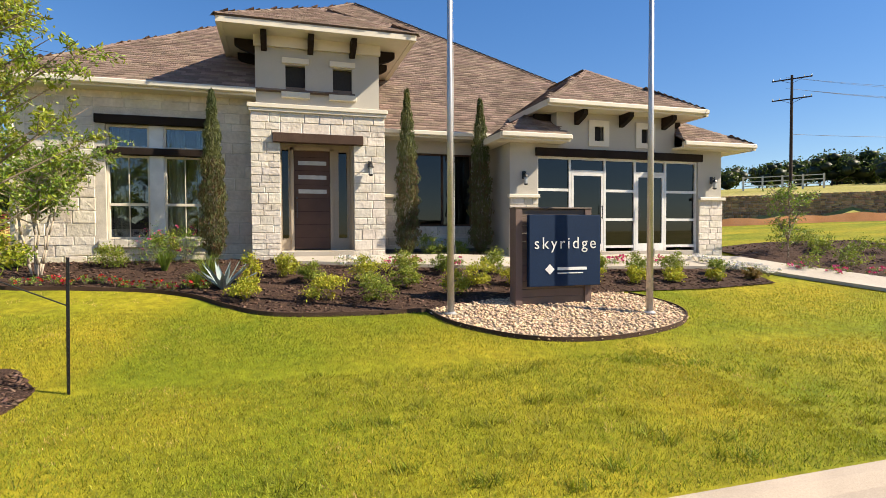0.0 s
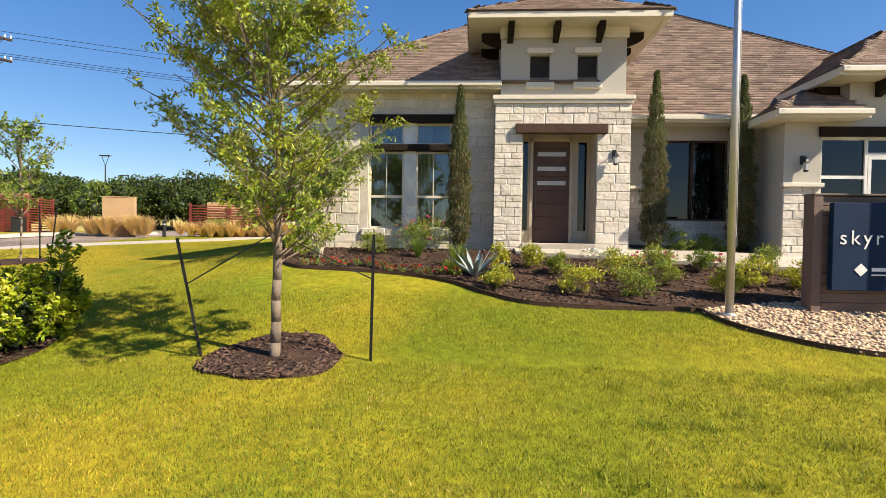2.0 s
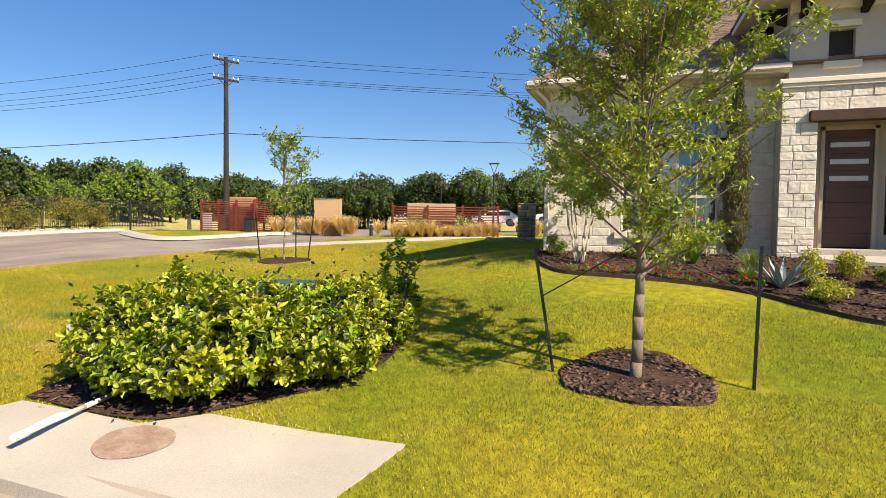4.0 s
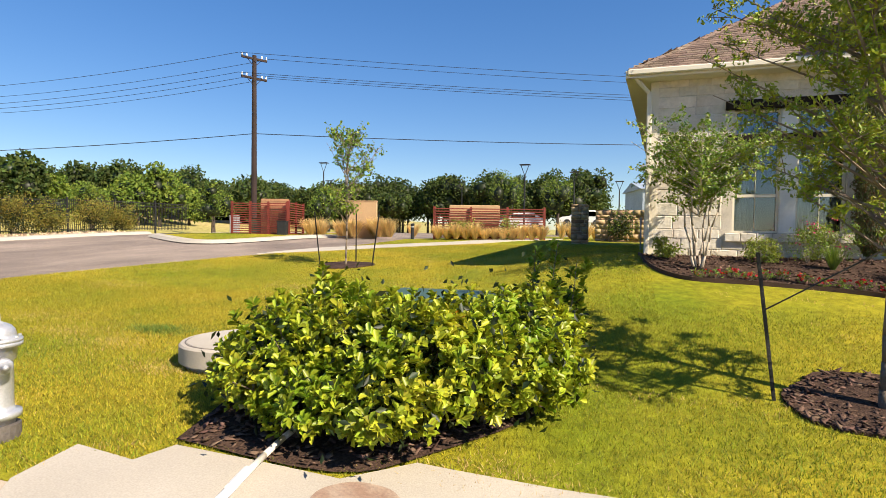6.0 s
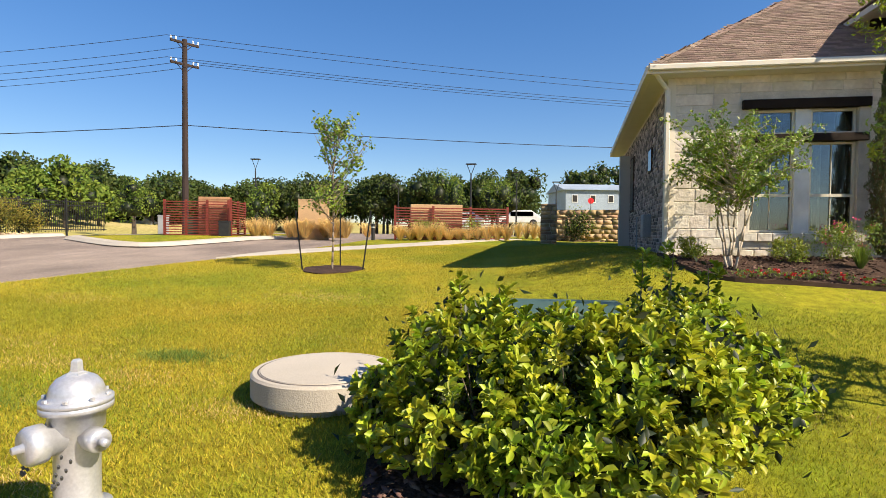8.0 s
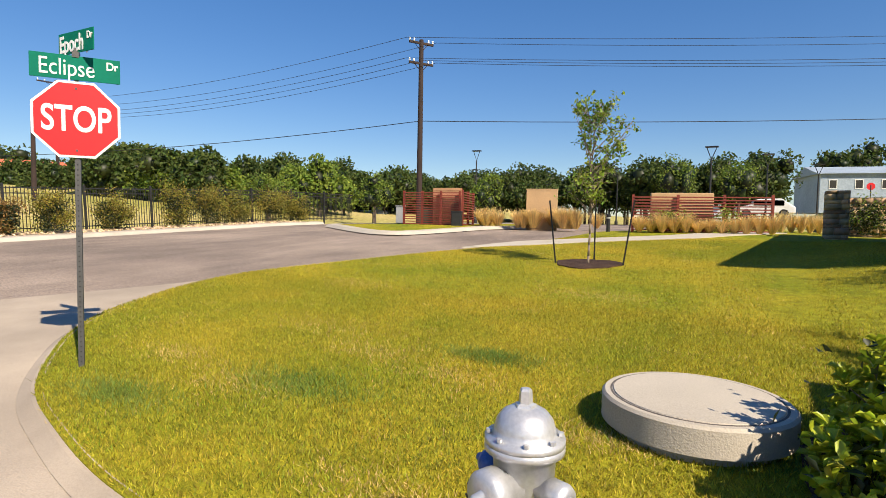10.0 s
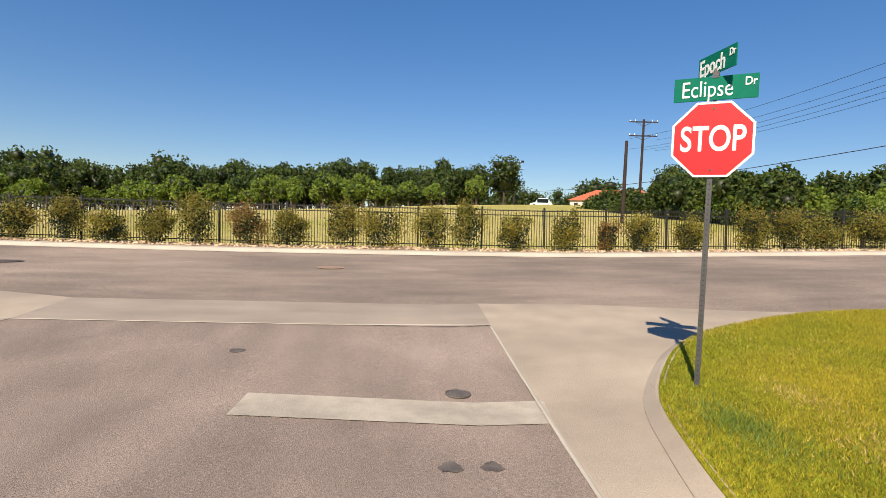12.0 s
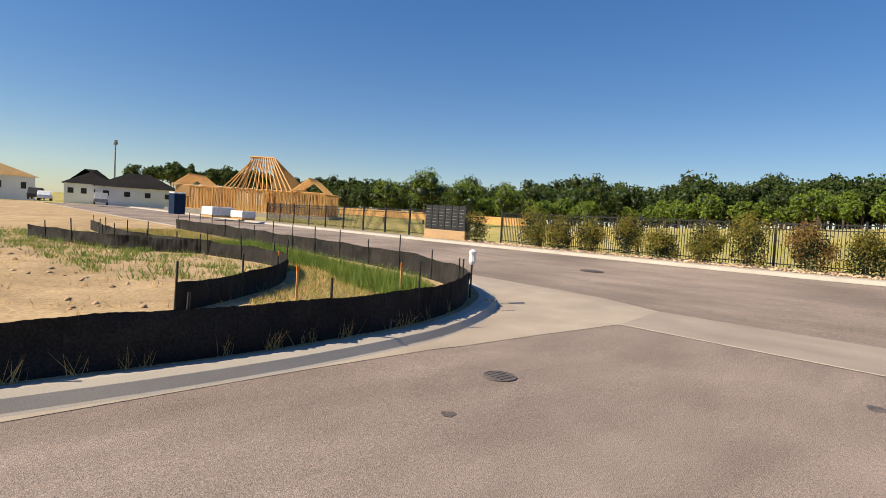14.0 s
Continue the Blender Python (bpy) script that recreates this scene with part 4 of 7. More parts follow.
for x0, x1, hx in ((7.96, 8.93, 8.86), (9.95, 10.86, 10.02)):
    part("pane", box(x0, -0.515, 2.03, x1, -0.508, 2.295), M["glass_dark"], shop)
    d = bmesh.new()
    bx(d, x0, -0.56, ZB, x0 + 0.07, -0.50, 1.955)
    bx(d, x1 - 0.07, -0.56, ZB, x1, -0.50, 1.955)
    bx(d, x0 + 0.07, -0.56, 1.885, x1 - 0.07, -0.50, 1.955)
    bx(d, x0 + 0.07, -0.56, ZB, x1 - 0.07, -0.50, 0.08)
    dd = part("glass_door", d, M["white"], house, "white framed glass door")
    part("pane", box(x0 + 0.07, -0.533, 0.08, x1 - 0.07, -0.527, 1.885), M["glass_dark"], dd)
    part("handle", rod(rod(rod(bmesh.new(), (hx, -0.62, 0.75), (hx, -0.62, 1.1), 0.012), (hx, -0.62, 0.78), (hx, -0.56, 0.78), 0.01), (hx, -0.62, 1.07), (hx, -0.56, 1.07), 0.01), M["steel"], dd)
pop = wall_with_opening(bmesh.new(), 7.5, 11.15, FRONT + 0.01, FRONT + 0.2, 2.75, 3.62, [(8.60, 2.78, 8.87, 3.20), (10.05, 2.78, 10.32, 3.20)])
bx(pop, 7.5, FRONT + 0.2, 2.75, 7.7, 2.0, 3.62)
bx(pop, 10.95, FRONT + 0.2, 2.75, 11.15, 2.0, 3.62)
part("popup_wall", pop, M["stucco"], house, "grey stucco dormer wall")
for x in (8.60, 10.05):
    fr = bmesh.new()
    bx(fr, x - 0.17, FRONT - 0.03, 2.66, x, FRONT + 0.05, 3.34)
    bx(fr, x + 0.27, FRONT - 0.03, 2.66, x + 0.44, FRONT + 0.05, 3.34)
    bx(fr, x, FRONT - 0.03, 3.18, x + 0.27, FRONT + 0.05, 3.34)
    bx(fr, x, FRONT - 0.03, 2.66, x + 0.27, FRONT + 0.05, 2.80)
    wd = part("dormer_window", fr, M["cream"], house, "small window with cream surround")
    part("vent", box(x, FRONT + 0.12, 2.78, x + 0.27, FRONT + 0.14, 3.20), M["dark"], wd)
for x in (8.2, 9.55, 10.9):
    bracket(x - 0.065, FRONT, 3.53, 90)
for y in (-0.3,):
    bracket(11.15, y + 0.13, 3.55, 180)
    bracket(7.5, y, 3.55, 0)


# ---- roofs ----
def roof_plane(name, pts, thick=0.05):
    """A roof slope: underlay slab plus courses of separate shingle tabs laid on it."""
    P = [Vector(p) for p in pts]
    nrm = (P[1] - P[0]).cross(P[2] - P[0]).normalized()
    if nrm.z < 0:
        nrm = -nrm
    u = (P[1] - P[0]).normalized()
    v = nrm.cross(u)
    if v.z < 0:
        v = -v
    bm = bmesh.new()
    f = bm.faces.new([bm.verts.new(p) for p in P])
    ex = bmesh.ops.extrude_face_region(bm, geom=[f])
    bmesh.ops.translate(bm, verts=[q for q in ex["geom"] if isinstance(q, bmesh.types.BMVert)], vec=-nrm * thick)
    bmesh.ops.recalc_face_normals(bm, faces=bm.faces)
    slope = part(name, bm, M["roof_base"], house, "brown shingled roof slope")
    q = [((p - P[0]).dot(u), (p - P[0]).dot(v)) for p in P]
    us, vs = [a for a, _ in q], [c for _, c in q]
    course, tab = 0.145, 0.30
    ver = []
    row, k = min(vs), 0
    while row < max(vs) + course:
        a = np.arange(min(us) - tab + (k % 3) * tab / 3, max(us) + tab, tab)
        ver.append(np.stack([a, np.full(len(a), row)], 1))
        row += course
        k += 1
    c = np.concatenate(ver)
    k = inside(c[:, 0] + tab / 2, c[:, 1] + course / 2, q)
    c = c[k]
    n = len(c)
    jit = rng.uniform(-0.012, 0.012, n)
    w0, w1 = c[:, 0] + 0.004, c[:, 0] + tab - 0.004
    z0, z1 = c[:, 1] + jit - 0.01, c[:, 1] + course + 0.03
    lift = 0.014 + rng.uniform(0, 0.008, n)
    o, uu, vv, nn = np.array(P[0]), np.array(u), np.array(v), np.array(nrm)

    def at(a, b_, h):
        return o + a[:, None] * uu + b_[:, None] * vv + h[:, None] * nn

    zero = np.full(n, 0.001)
    V = np.stack([at(w0, z0, lift), at(w1, z0, lift), at(w1, z1, zero * 3), at(w0, z1, zero * 3), at(w0, z0, zero), at(w1, z0, zero)], 1)
    F = (np.arange(n)[:, None, None] * 6 + np.array([[[0, 1, 2, 3], [4, 5, 1, 0]]])).reshape(-1, 4)
    ob = raw("shingles", V, F, M["shingle"], slope, "mottled brown shingle tabs")
    ob["kind"] = "stuff"
    return slope


def ridge_caps(a, b_, name="ridge_cap"):
    a, b_ = Vector(a), Vector(b_)
    d = b_ - a
    bm = bmesh.new()
    n = int(d.length / 0.22)
    for i in range(n):
        p, q = a + d * (i / n), a + d * ((i + 1) / n + 0.01)
        side_ = d.cross(Vector((0, 0, 1))).normalized() * 0.13
        top = Vector((0, 0, 0.035))
        vs = [bm.verts.new(x) for x in (p + side_ - top, p + top, p - side_ - top, q + side_ - top * 1.4, q + top * 0.6, q - side_ - top * 1.4)]
        bm.faces.new((vs[0], vs[1], vs[4], vs[3]))
        bm.faces.new((vs[1], vs[2], vs[5], vs[4]))
    o = part(name, bm, M["shingle"], house, "shingle ridge caps")
    o["kind"] = "stuff"


FL, R1, R2 = (-5.2, 0.0, 3.72), (3.4, 8.6, 9.5), (3.6, 8.6, 9.5)
roof_plane("roof_front", [FL, (2.4, 0, 3.72), (3.4, 8.6, 9.5)])
roof_plane("roof_left", [(-4.37, 12.4, 3.72), FL, R1])
roof_plane("roof_middle", [(2.45, 0.45, 3.04), (13.4, 0.45, 3.04), R2, R1])
roof_plane("roof_east", [(13.4, 0.45, 3.04), (13.4, 12, 3.04), R2])
roof_plane("roof_back", [(13.4, 12, 3.04), (-4.37, 12.4, 3.72), R1])
ridge_caps(FL, R1)
ridge_caps((13.4, 0.45, 3.04), R2)
ridge_caps(R1, R2)
TA, TB, TP, TQ = (-0.66, -0.66, 5.10), (3.80, -0.66, 5.10), (1.57, 1.55, 6.32), (1.57, 4.6, 6.32)
roof_plane("tower_roof_front", [TA, TB, TP])
roof_plane("tower_roof_left", [(-0.66, 4.6, 5.10), TA, TP, TQ])
roof_plane("tower_roof_right", [TB, (3.80, 4.6, 5.10), TQ, TP])
ridge_caps(TA, TP)
ridge_caps(TB, TP)
ridge_caps(TP, TQ)
OA, OB = (5.75, -1.12, 2.82), (13.45, -1.12, 2.82)
roof_plane("office_roof_front", [OA, (7.5, -1.12, 2.82), (7.5, 0.616, 3.856)])
roof_plane("office_roof_front", [(11.15, -1.12, 2.82), OB, (11.15, 1.16, 4.18)])
roof_plane("office_roof_left", [(5.75, 9, 2.82), OA, (9.6, 2.7, 5.1), (9.6, 9, 5.1)])
roof_plane("office_roof_right", [OB, (13.45, 9, 2.82), (9.6, 9, 5.1), (9.6, 2.7, 5.1)])
ridge_caps(OA, (7.5, 0.616, 3.856))
ridge_caps(OB, (11.15, 1.16, 4.18))
PA, PB, PP, PQ = (6.95, -1.2, 3.66), (11.72, -1.2, 3.66), (9.3, 0.95, 5.15), (9.3, 5, 5.15)
roof_plane("popup_roof_front", [PA, PB, PP])
roof_plane("popup_roof_left", [(6.95, 5, 3.66), PA, PP, PQ])
roof_plane("popup_roof_right", [PB, (11.72, 5, 3.66), PQ, PP])
ridge_caps(PA, PP)
ridge_caps(PB, PP)


def eave(x0, y0, x1, y1, z, deep=0.5, right=True, left=True):
    """Soffit, fascia and gutter along a front eave."""
    part("soffit", box(x0, y0 + 0.1, z - 0.17, x1, y0 + deep, z - 0.14), M["cream"], house, "cream soffit")
    part("fascia", box(x0, y0 + 0.02, z - 0.18, x1, y0 + 0.1, z - 0.02), M["cream"], house, "cream fascia")
    g = bmesh.new()
    bx(g, x0 - 0.02, y0 - 0.07, z - 0.13, x1 + 0.02, y0 + 0.018, z - 0.01, 0.02)
    part("gutter", g, M["cream"], house, "cream gutter")


eave(-5.2, 0.0, 0.13, 0, 3.74, 0.5)
eave(3.0, 0.45, 6.3, 0, 3.06, 0.63)
eave(5.75, -1.12, 7.62, 0, 2.84, 0.52)
eave(11.05, -1.12, 13.45, 0, 2.84, 0.52)
eave(6.95, -1.2, 11.72, 0, 3.68, 0.62)
ASKEW.append(part("soffit", box(-5.1, 0.0, 3.55, -4.68, 12.4, 3.58), M["cream"], house, "cream side soffit"))
ASKEW.append(part("fascia", box(-5.22, 0.0, 3.56, -5.1, 12.4, 3.72), M["cream"], house, "cream side fascia"))
for x0, y0, z0, x1, y1 in ((7.04, -0.58, 3.5, 7.5, 2.5), (11.15, -0.58, 3.5, 11.62, 2.5), (12.75, -0.6, 2.66, 13.36, 9), (5.84, -0.62, 2.66, 6.18, 0.9)):
    part("soffit", box(x0, y0, z0, x1, y1, z0 + 0.03), M["cream"], house)
for x0, y0, z0, x1, y1 in ((6.92, -1.2, 3.5, 7.04, 2.5), (11.62, -1.2, 3.5, 11.75, 2.5), (13.36, -1.12, 2.66, 13.48, 9), (5.72, -1.12, 2.66, 5.84, 0.9)):
    part("fascia", box(x0, y0, z0, x1, y1, z0 + 0.16), M["cream"], house)
dn = bmesh.new()
bx(dn, -4.80, 0.30, -0.30, -4.70, 0.42, 3.3, 0.015)
rod(dn, (-4.75, 0.36, 3.28), (-5.05, 0.1, 3.58), 0.045)
rod(dn, (-4.75, 0.36, -0.30), (-4.98, 0.2, -0.40), 0.045)
part("downspout", dn, M["cream"], house, "cream downspout at the corner")
part("corner_board", box(-4.72, 0.46, -0.45, -4.56, 0.62, 3.55), M["cream"], house)
sw = box(-4.72, 2.9, 1.86, -4.685, 3.55, 2.5)
part("window", sw, M["beam_brown"], house, "small side window")
part("pane", box(-4.73, 2.95, 1.91, -4.722, 3.5, 2.45), M["glass_dark"], house)
part("window", box(-4.72, 7.4, 1.0, -4.685, 8.4, 2.9), M["beam_brown"], house, "tall side window")
part("pane", box(-4.73, 7.46, 1.06, -4.722, 8.34, 2.84), M["glass_dark"], house)
meter = part("utility_box", box(-4.9, 2.95, 0.15, -4.69, 3.45, 0.75, 0.02), M["box_grey"], house, "grey utility meter box")
part("conduit", rod(bmesh.new(), (-4.78, 3.5, -0.5), (-4.78, 3.5, 0.7), 0.02), M["box_grey"], meter)

ASKEW += [o for o in house.children if o.name.split(".")[0] in ("window", "pane", "utility_box") and all(v.co.x < -4.6 for v in o.data.vertices)]


def lantern(x, y, z):
    t = thing("wall_lantern", "black metal wall lantern with clear glass", "lamp", "house lanterns", (x, y, z))
    part("bracket", rod(rod(bmesh.new(), (0, 0, 0.12), (0, -0.14, 0.17), 0.012), (0, -0.14, 0.17), (0, -0.14, 0.1), 0.01), M["black"], t)
    part("back_plate", box(-0.05, -0.02, 0.0, 0.05, 0.0, 0.2, 0.008), M["black"], t)
    part("hood", lathe([(0.03, 0.12), (0.075, 0.05), (0.08, 0.03), (0.02, 0.03)], 6), M["black"], t).matrix_local = pose(0, -0.14, 0)
    part("glass", lathe([(0.055, -0.14), (0.06, 0.03)], 6), M["frost"], t, "pale glass body").matrix_local = pose(0, -0.14, 0)
    part("base", lathe([(0.03, -0.17), (0.06, -0.14), (0.06, -0.13)], 6), M["black"], t).matrix_local = pose(0, -0.14, 0)
    return t


L0 = lantern(2.75, 0.0, 1.95)
lantern(6.56, FRONT, 1.75)
lantern(12.4, FRONT, 1.75)


# ---- things on the front lawn ----
def lz(x, y):
    return float(gz(x, y)) + 0.1


sign = thing("monument_sign", "navy community sign board on taupe boarded base in gravel", "sign", at=(5.62, -3.9, -1.12))
for i in range(2):
    part("post_board", box(-0.82 + i * 1.46, -0.10, 0, -0.68 + i * 1.46, 0.16, 1.96, 0.006), M["taupe"], sign)
for i in range(13):
    part("board", box(-0.68, -0.06, 0.0 + i * 0.15, 0.64, 0.12, 0.145 + i * 0.15, 0.006), M["taupe"], sign)
part("cap_board", box(-0.83, -0.11, 1.955, 0.79, 0.17, 1.985, 0.006), M["taupe"], sign)
face = part("panel", box(-0.60, -0.22, 0.50, 0.90, -0.112, 1.84, 0.008), M["navy"], sign, "navy painted sign panel")
lettering("skyridge", 0.31, M["lettering"], face, pose(0.15, -0.226, 1.30, 90), spacing=1.28, wide=0.98)
dm = part("emblem", box(-0.07, -0.004, -0.07, 0.07, 0, 0.07), M["lettering"], face, "white diamond emblem")
dm.matrix_local = pose(-0.18, -0.224, 0.82, 0, 45, 0)
part("text_bar", box(-0.02, -0.228, 0.80, 0.60, -0.222, 0.855), M["lettering"], face)
part("text_bar", box(-0.02, -0.228, 0.735, 0.52, -0.222, 0.755), M["lettering"], face)


def flagpole(x, y):
    t = thing("flagpole", "tall brushed aluminium flagpole standing in the gravel", "flagpole", "flagpoles", (x, y, lz(x, y) + 0.03))
    part("shaft", rod(bmesh.new(), (0, 0, 0), (0, 0, 7.6), 0.062, 0.036, 20), M["pole"], t, smooth=True)
    part("collar", lathe([(0.11, 0), (0.11, 0.02), (0.07, 0.05)], 20), M["pole"], t)
    part("ball", lathe([(0.01, 7.58), (0.06, 7.62), (0.07, 7.67), (0.05, 7.73), (0.01, 7.75)], 14), M["pole"], t)
    part("halyard", rod(bmesh.new(), (0.075, 0, 1.1), (0.05, 0, 7.5), 0.004, sides=5), M["lettering"], t)
    part("cleat", box(0.055, -0.02, 1.05, 0.085, 0.02, 1.2, 0.004), M["steel"], t)


flagpole(3.46, -4.25)
flagpole(7.16, -4.75)


def limb(bm, a, b, r0, r1, bend=0.08, n=5, sides=8):
    a, b = Vector(a), Vector(b)
    p = a
    for i in range(n):
        s = (i + 1) / n
        q = a.lerp(b, s) + Vector((random.uniform(-1, 1), random.uniform(-1, 1), random.uniform(-0.5, 0.5))) * bend * (0 if i == n - 1 else 1)
        rod(bm, p, q, r0 + (r1 - r0) * i / n, r0 + (r1 - r0) * s, sides)
        p = q


def branching(centre_x, base_z, radii, top, starts, n, seed, rise=0.9):
    """Twigs fanning out and up from the stem; returns segments and leaf points along them."""
    random.seed(seed)
    segs, pts = [], []
    for i in range(n):
        z0 = random.uniform(*starts)
        a = random.uniform(0, 6.283)
        s = (z0 - starts[0]) / (starts[1] - starts[0] + 1e-6)
        reach = radii * (0.55 + 0.75 * math.sin(math.pi * min(1, s * 0.8 + 0.12))) * random.uniform(0.6, 1.15)
        p0 = Vector((0, 0, z0))
        p1 = Vector((math.cos(a) * reach, math.sin(a) * reach, min(top, z0 + reach * rise * random.uniform(0.6, 1.5))))
        segs.append((p0, p1, 0.016, 0.004))
        for j in range(7):
            q0 = p0.lerp(p1, random.uniform(0.3, 1.0))
            d = Vector((random.gauss(0, 1), random.gauss(0, 1), random.gauss(0.5, 0.7))).normalized() * random.uniform(0.15, 0.42)
            segs.append((q0, q0 + d, 0.006, 0.002))
            pts.append((q0, q0 + d))
    return segs, pts


def leafy_tree(name, label, x, y, height, stem_r, radii, starts, n, leaf, leaf_len, leaf_w, mat, bark, seed, per=20, stems=1, rise=0.9):
    z = lz(x, y)
    t = thing(name, label, "tree", at=(x, y, z))
    random.seed(seed)
    bm = bmesh.new()
    if stems == 1:
        limb(bm, (0, 0, -0.05), (0.03, 0.02, starts[0] + 0.35), stem_r, stem_r * 0.72, 0.006, 6, 10)
        limb(bm, (0.03, 0.02, starts[0] + 0.35), (0.05, 0.0, height * 0.93), stem_r * 0.72, 0.01, 0.03, 6, 8)
    else:
        for i in range(stems):
            a = 6.283 * i / stems
            limb(bm, (0.06 * math.cos(a), 0.06 * math.sin(a), -0.05), (0.35 * math.cos(a), 0.35 * math.sin(a), starts[0] + 0.4), stem_r, stem_r * 0.7, 0.03, 5, 7)
    part("trunk", bm, bark, t, "", True)
    segs, tw = branching(0, 0, radii, height, starts, n, seed, rise)
    bm = bmesh.new()
    for a, b, r0, r1 in segs:
        rod(bm, a, b, r0, r1, 4)
    o = part("branch", bm, bark, t)
    o["kind"] = "stuff"
    pts = []
    for a, b in tw:
        for k in range(per):
            pts.append(a.lerp(b, random.uniform(0.1, 1.05)) + Vector((random.gauss(0, 0.035), random.gauss(0, 0.035), random.gauss(0, 0.035))))
    leaves("crown", [tuple(p) for p in pts], leaf_len, leaf_w, mat, t, 0.2, "stuff", "airy crown of small leaves")
    return t


leafy_tree("oak_tree", "young staked oak with an airy green crown", *TREE, 4.7, 0.068, 1.22, (1.15, 4.1), 100, 16, 0.072, 0.026, M["leaf_oak"], M["bark"], 5, 34, rise=0.62)
leafy_tree("sapling", "thin young sapling held by stakes in mulch", *YOUNG, 3.65, 0.028, 0.62, (1.1, 3.4), 38, 9, 0.10, 0.06, M["leaf_crape"], M["bark"], 8, 6, rise=1.1)
leafy_tree("crape_myrtle", "multi-stemmed crape myrtle beside the house window", -3.86, -1.0, 2.75, 0.022, 0.95, (0.95, 2.25), 62, 10, 0.075, 0.042, M["leaf_crape"], M["bark_pale"], 11, 20, 6, rise=0.6)


def stake(x, y, tilt, turn, height=1.6, name="tree_stake", strap=None):
    z = lz(x, y)
    t = thing(name, "thin black steel T-post staking the tree", "stake", "tree stakes", (x, y, z))
    bm = box(-0.018, -0.003, -0.1, 0.018, 0.003, height)
    bx(bm, -0.003, 0.003, -0.1, 0.003, 0.028, height)
    part("post", bm, M["black"], t)
    for i in range(int(height / 0.07)):
        part("stud", box(-0.006, -0.012, 0.05 + i * 0.07, 0.006, -0.003, 0.065 + i * 0.07), M["black"], t)
    t.matrix_world = pose(x, y, z, *tilt, turn)
    if strap:
        inv = t.matrix_world.inverted()
        part("strap", rod(bmesh.new(), (0, 0, height * strap[3]), inv @ Vector(strap[:3]), 0.008, sides=6), M["black"], t)


stake(-3.77, -6.23, (3, -10), 20, 1.5, strap=(-2.85, -6.22, 0.15, 0.62))
stake(-1.66, -6.22, (0, 1), -10, 1.55, strap=(-2.85, -6.22, 0.15, 0.65))
for i, (dx, dy, ang) in enumerate(((-0.75, -0.1, -7), (0.78, 0.05, 8), (-0.05, 0.7, 0))):
    stake(YOUNG[0] + dx, YOUNG[1] + dy, (0, ang), 0, 1.5)


# hedge
def whorls(name, tips, axes, count, length, width, mat, parent, label=""):
    """Shoots of broad spoon-shaped leaves: each tip carries a whorl of folded six-cornered blades."""
    n = len(tips) * count
    p = np.repeat(np.asarray(tips), count, 0)
    ax = np.repeat(np.asarray(axes), count, 0)
    k = np.tile(np.arange(count), len(tips))
    r = rng.normal(size=(n, 3))
    r -= ax * (r * ax).sum(1)[:, None]
    r /= np.linalg.norm(r, axis=1)[:, None] + 1e-9
    d = ax * (0.25 + 0.75 * (k / count))[:, None] + r * 0.9
    d /= np.linalg.norm(d, axis=1)[:, None]
    sd = np.cross(d, ax + rng.normal(size=(n, 3)) * 0.25)
    sd /= np.linalg.norm(sd, axis=1)[:, None] + 1e-9
    up = np.cross(sd, d)
    L = (length * rng.uniform(0.6, 1.2, n))[:, None]
    W = (width * rng.uniform(0.75, 1.2, n))[:, None]
    b = p - ax * ((1 - k / count) * 0.10)[:, None]
    lift = up * W * 0.28
    v = np.stack([b, b + d * L * 0.45 + sd * W * 0.42 + lift, b + d * L * 0.8 + sd * W * 0.40 + lift, b + d * L - up * L * 0.12, b + d * L * 0.8 - sd * W * 0.40 + lift, b + d * L * 0.45 - sd * W * 0.42 + lift], 1)
    i = np.arange(n)[:, None] * 6
    f = np.concatenate([i + np.array([[0, 1, 2, 3]]), i + np.array([[0, 3, 4, 5]])], 0)
    raw(name, v, f, mat, parent, label)["kind"] = "stuff"


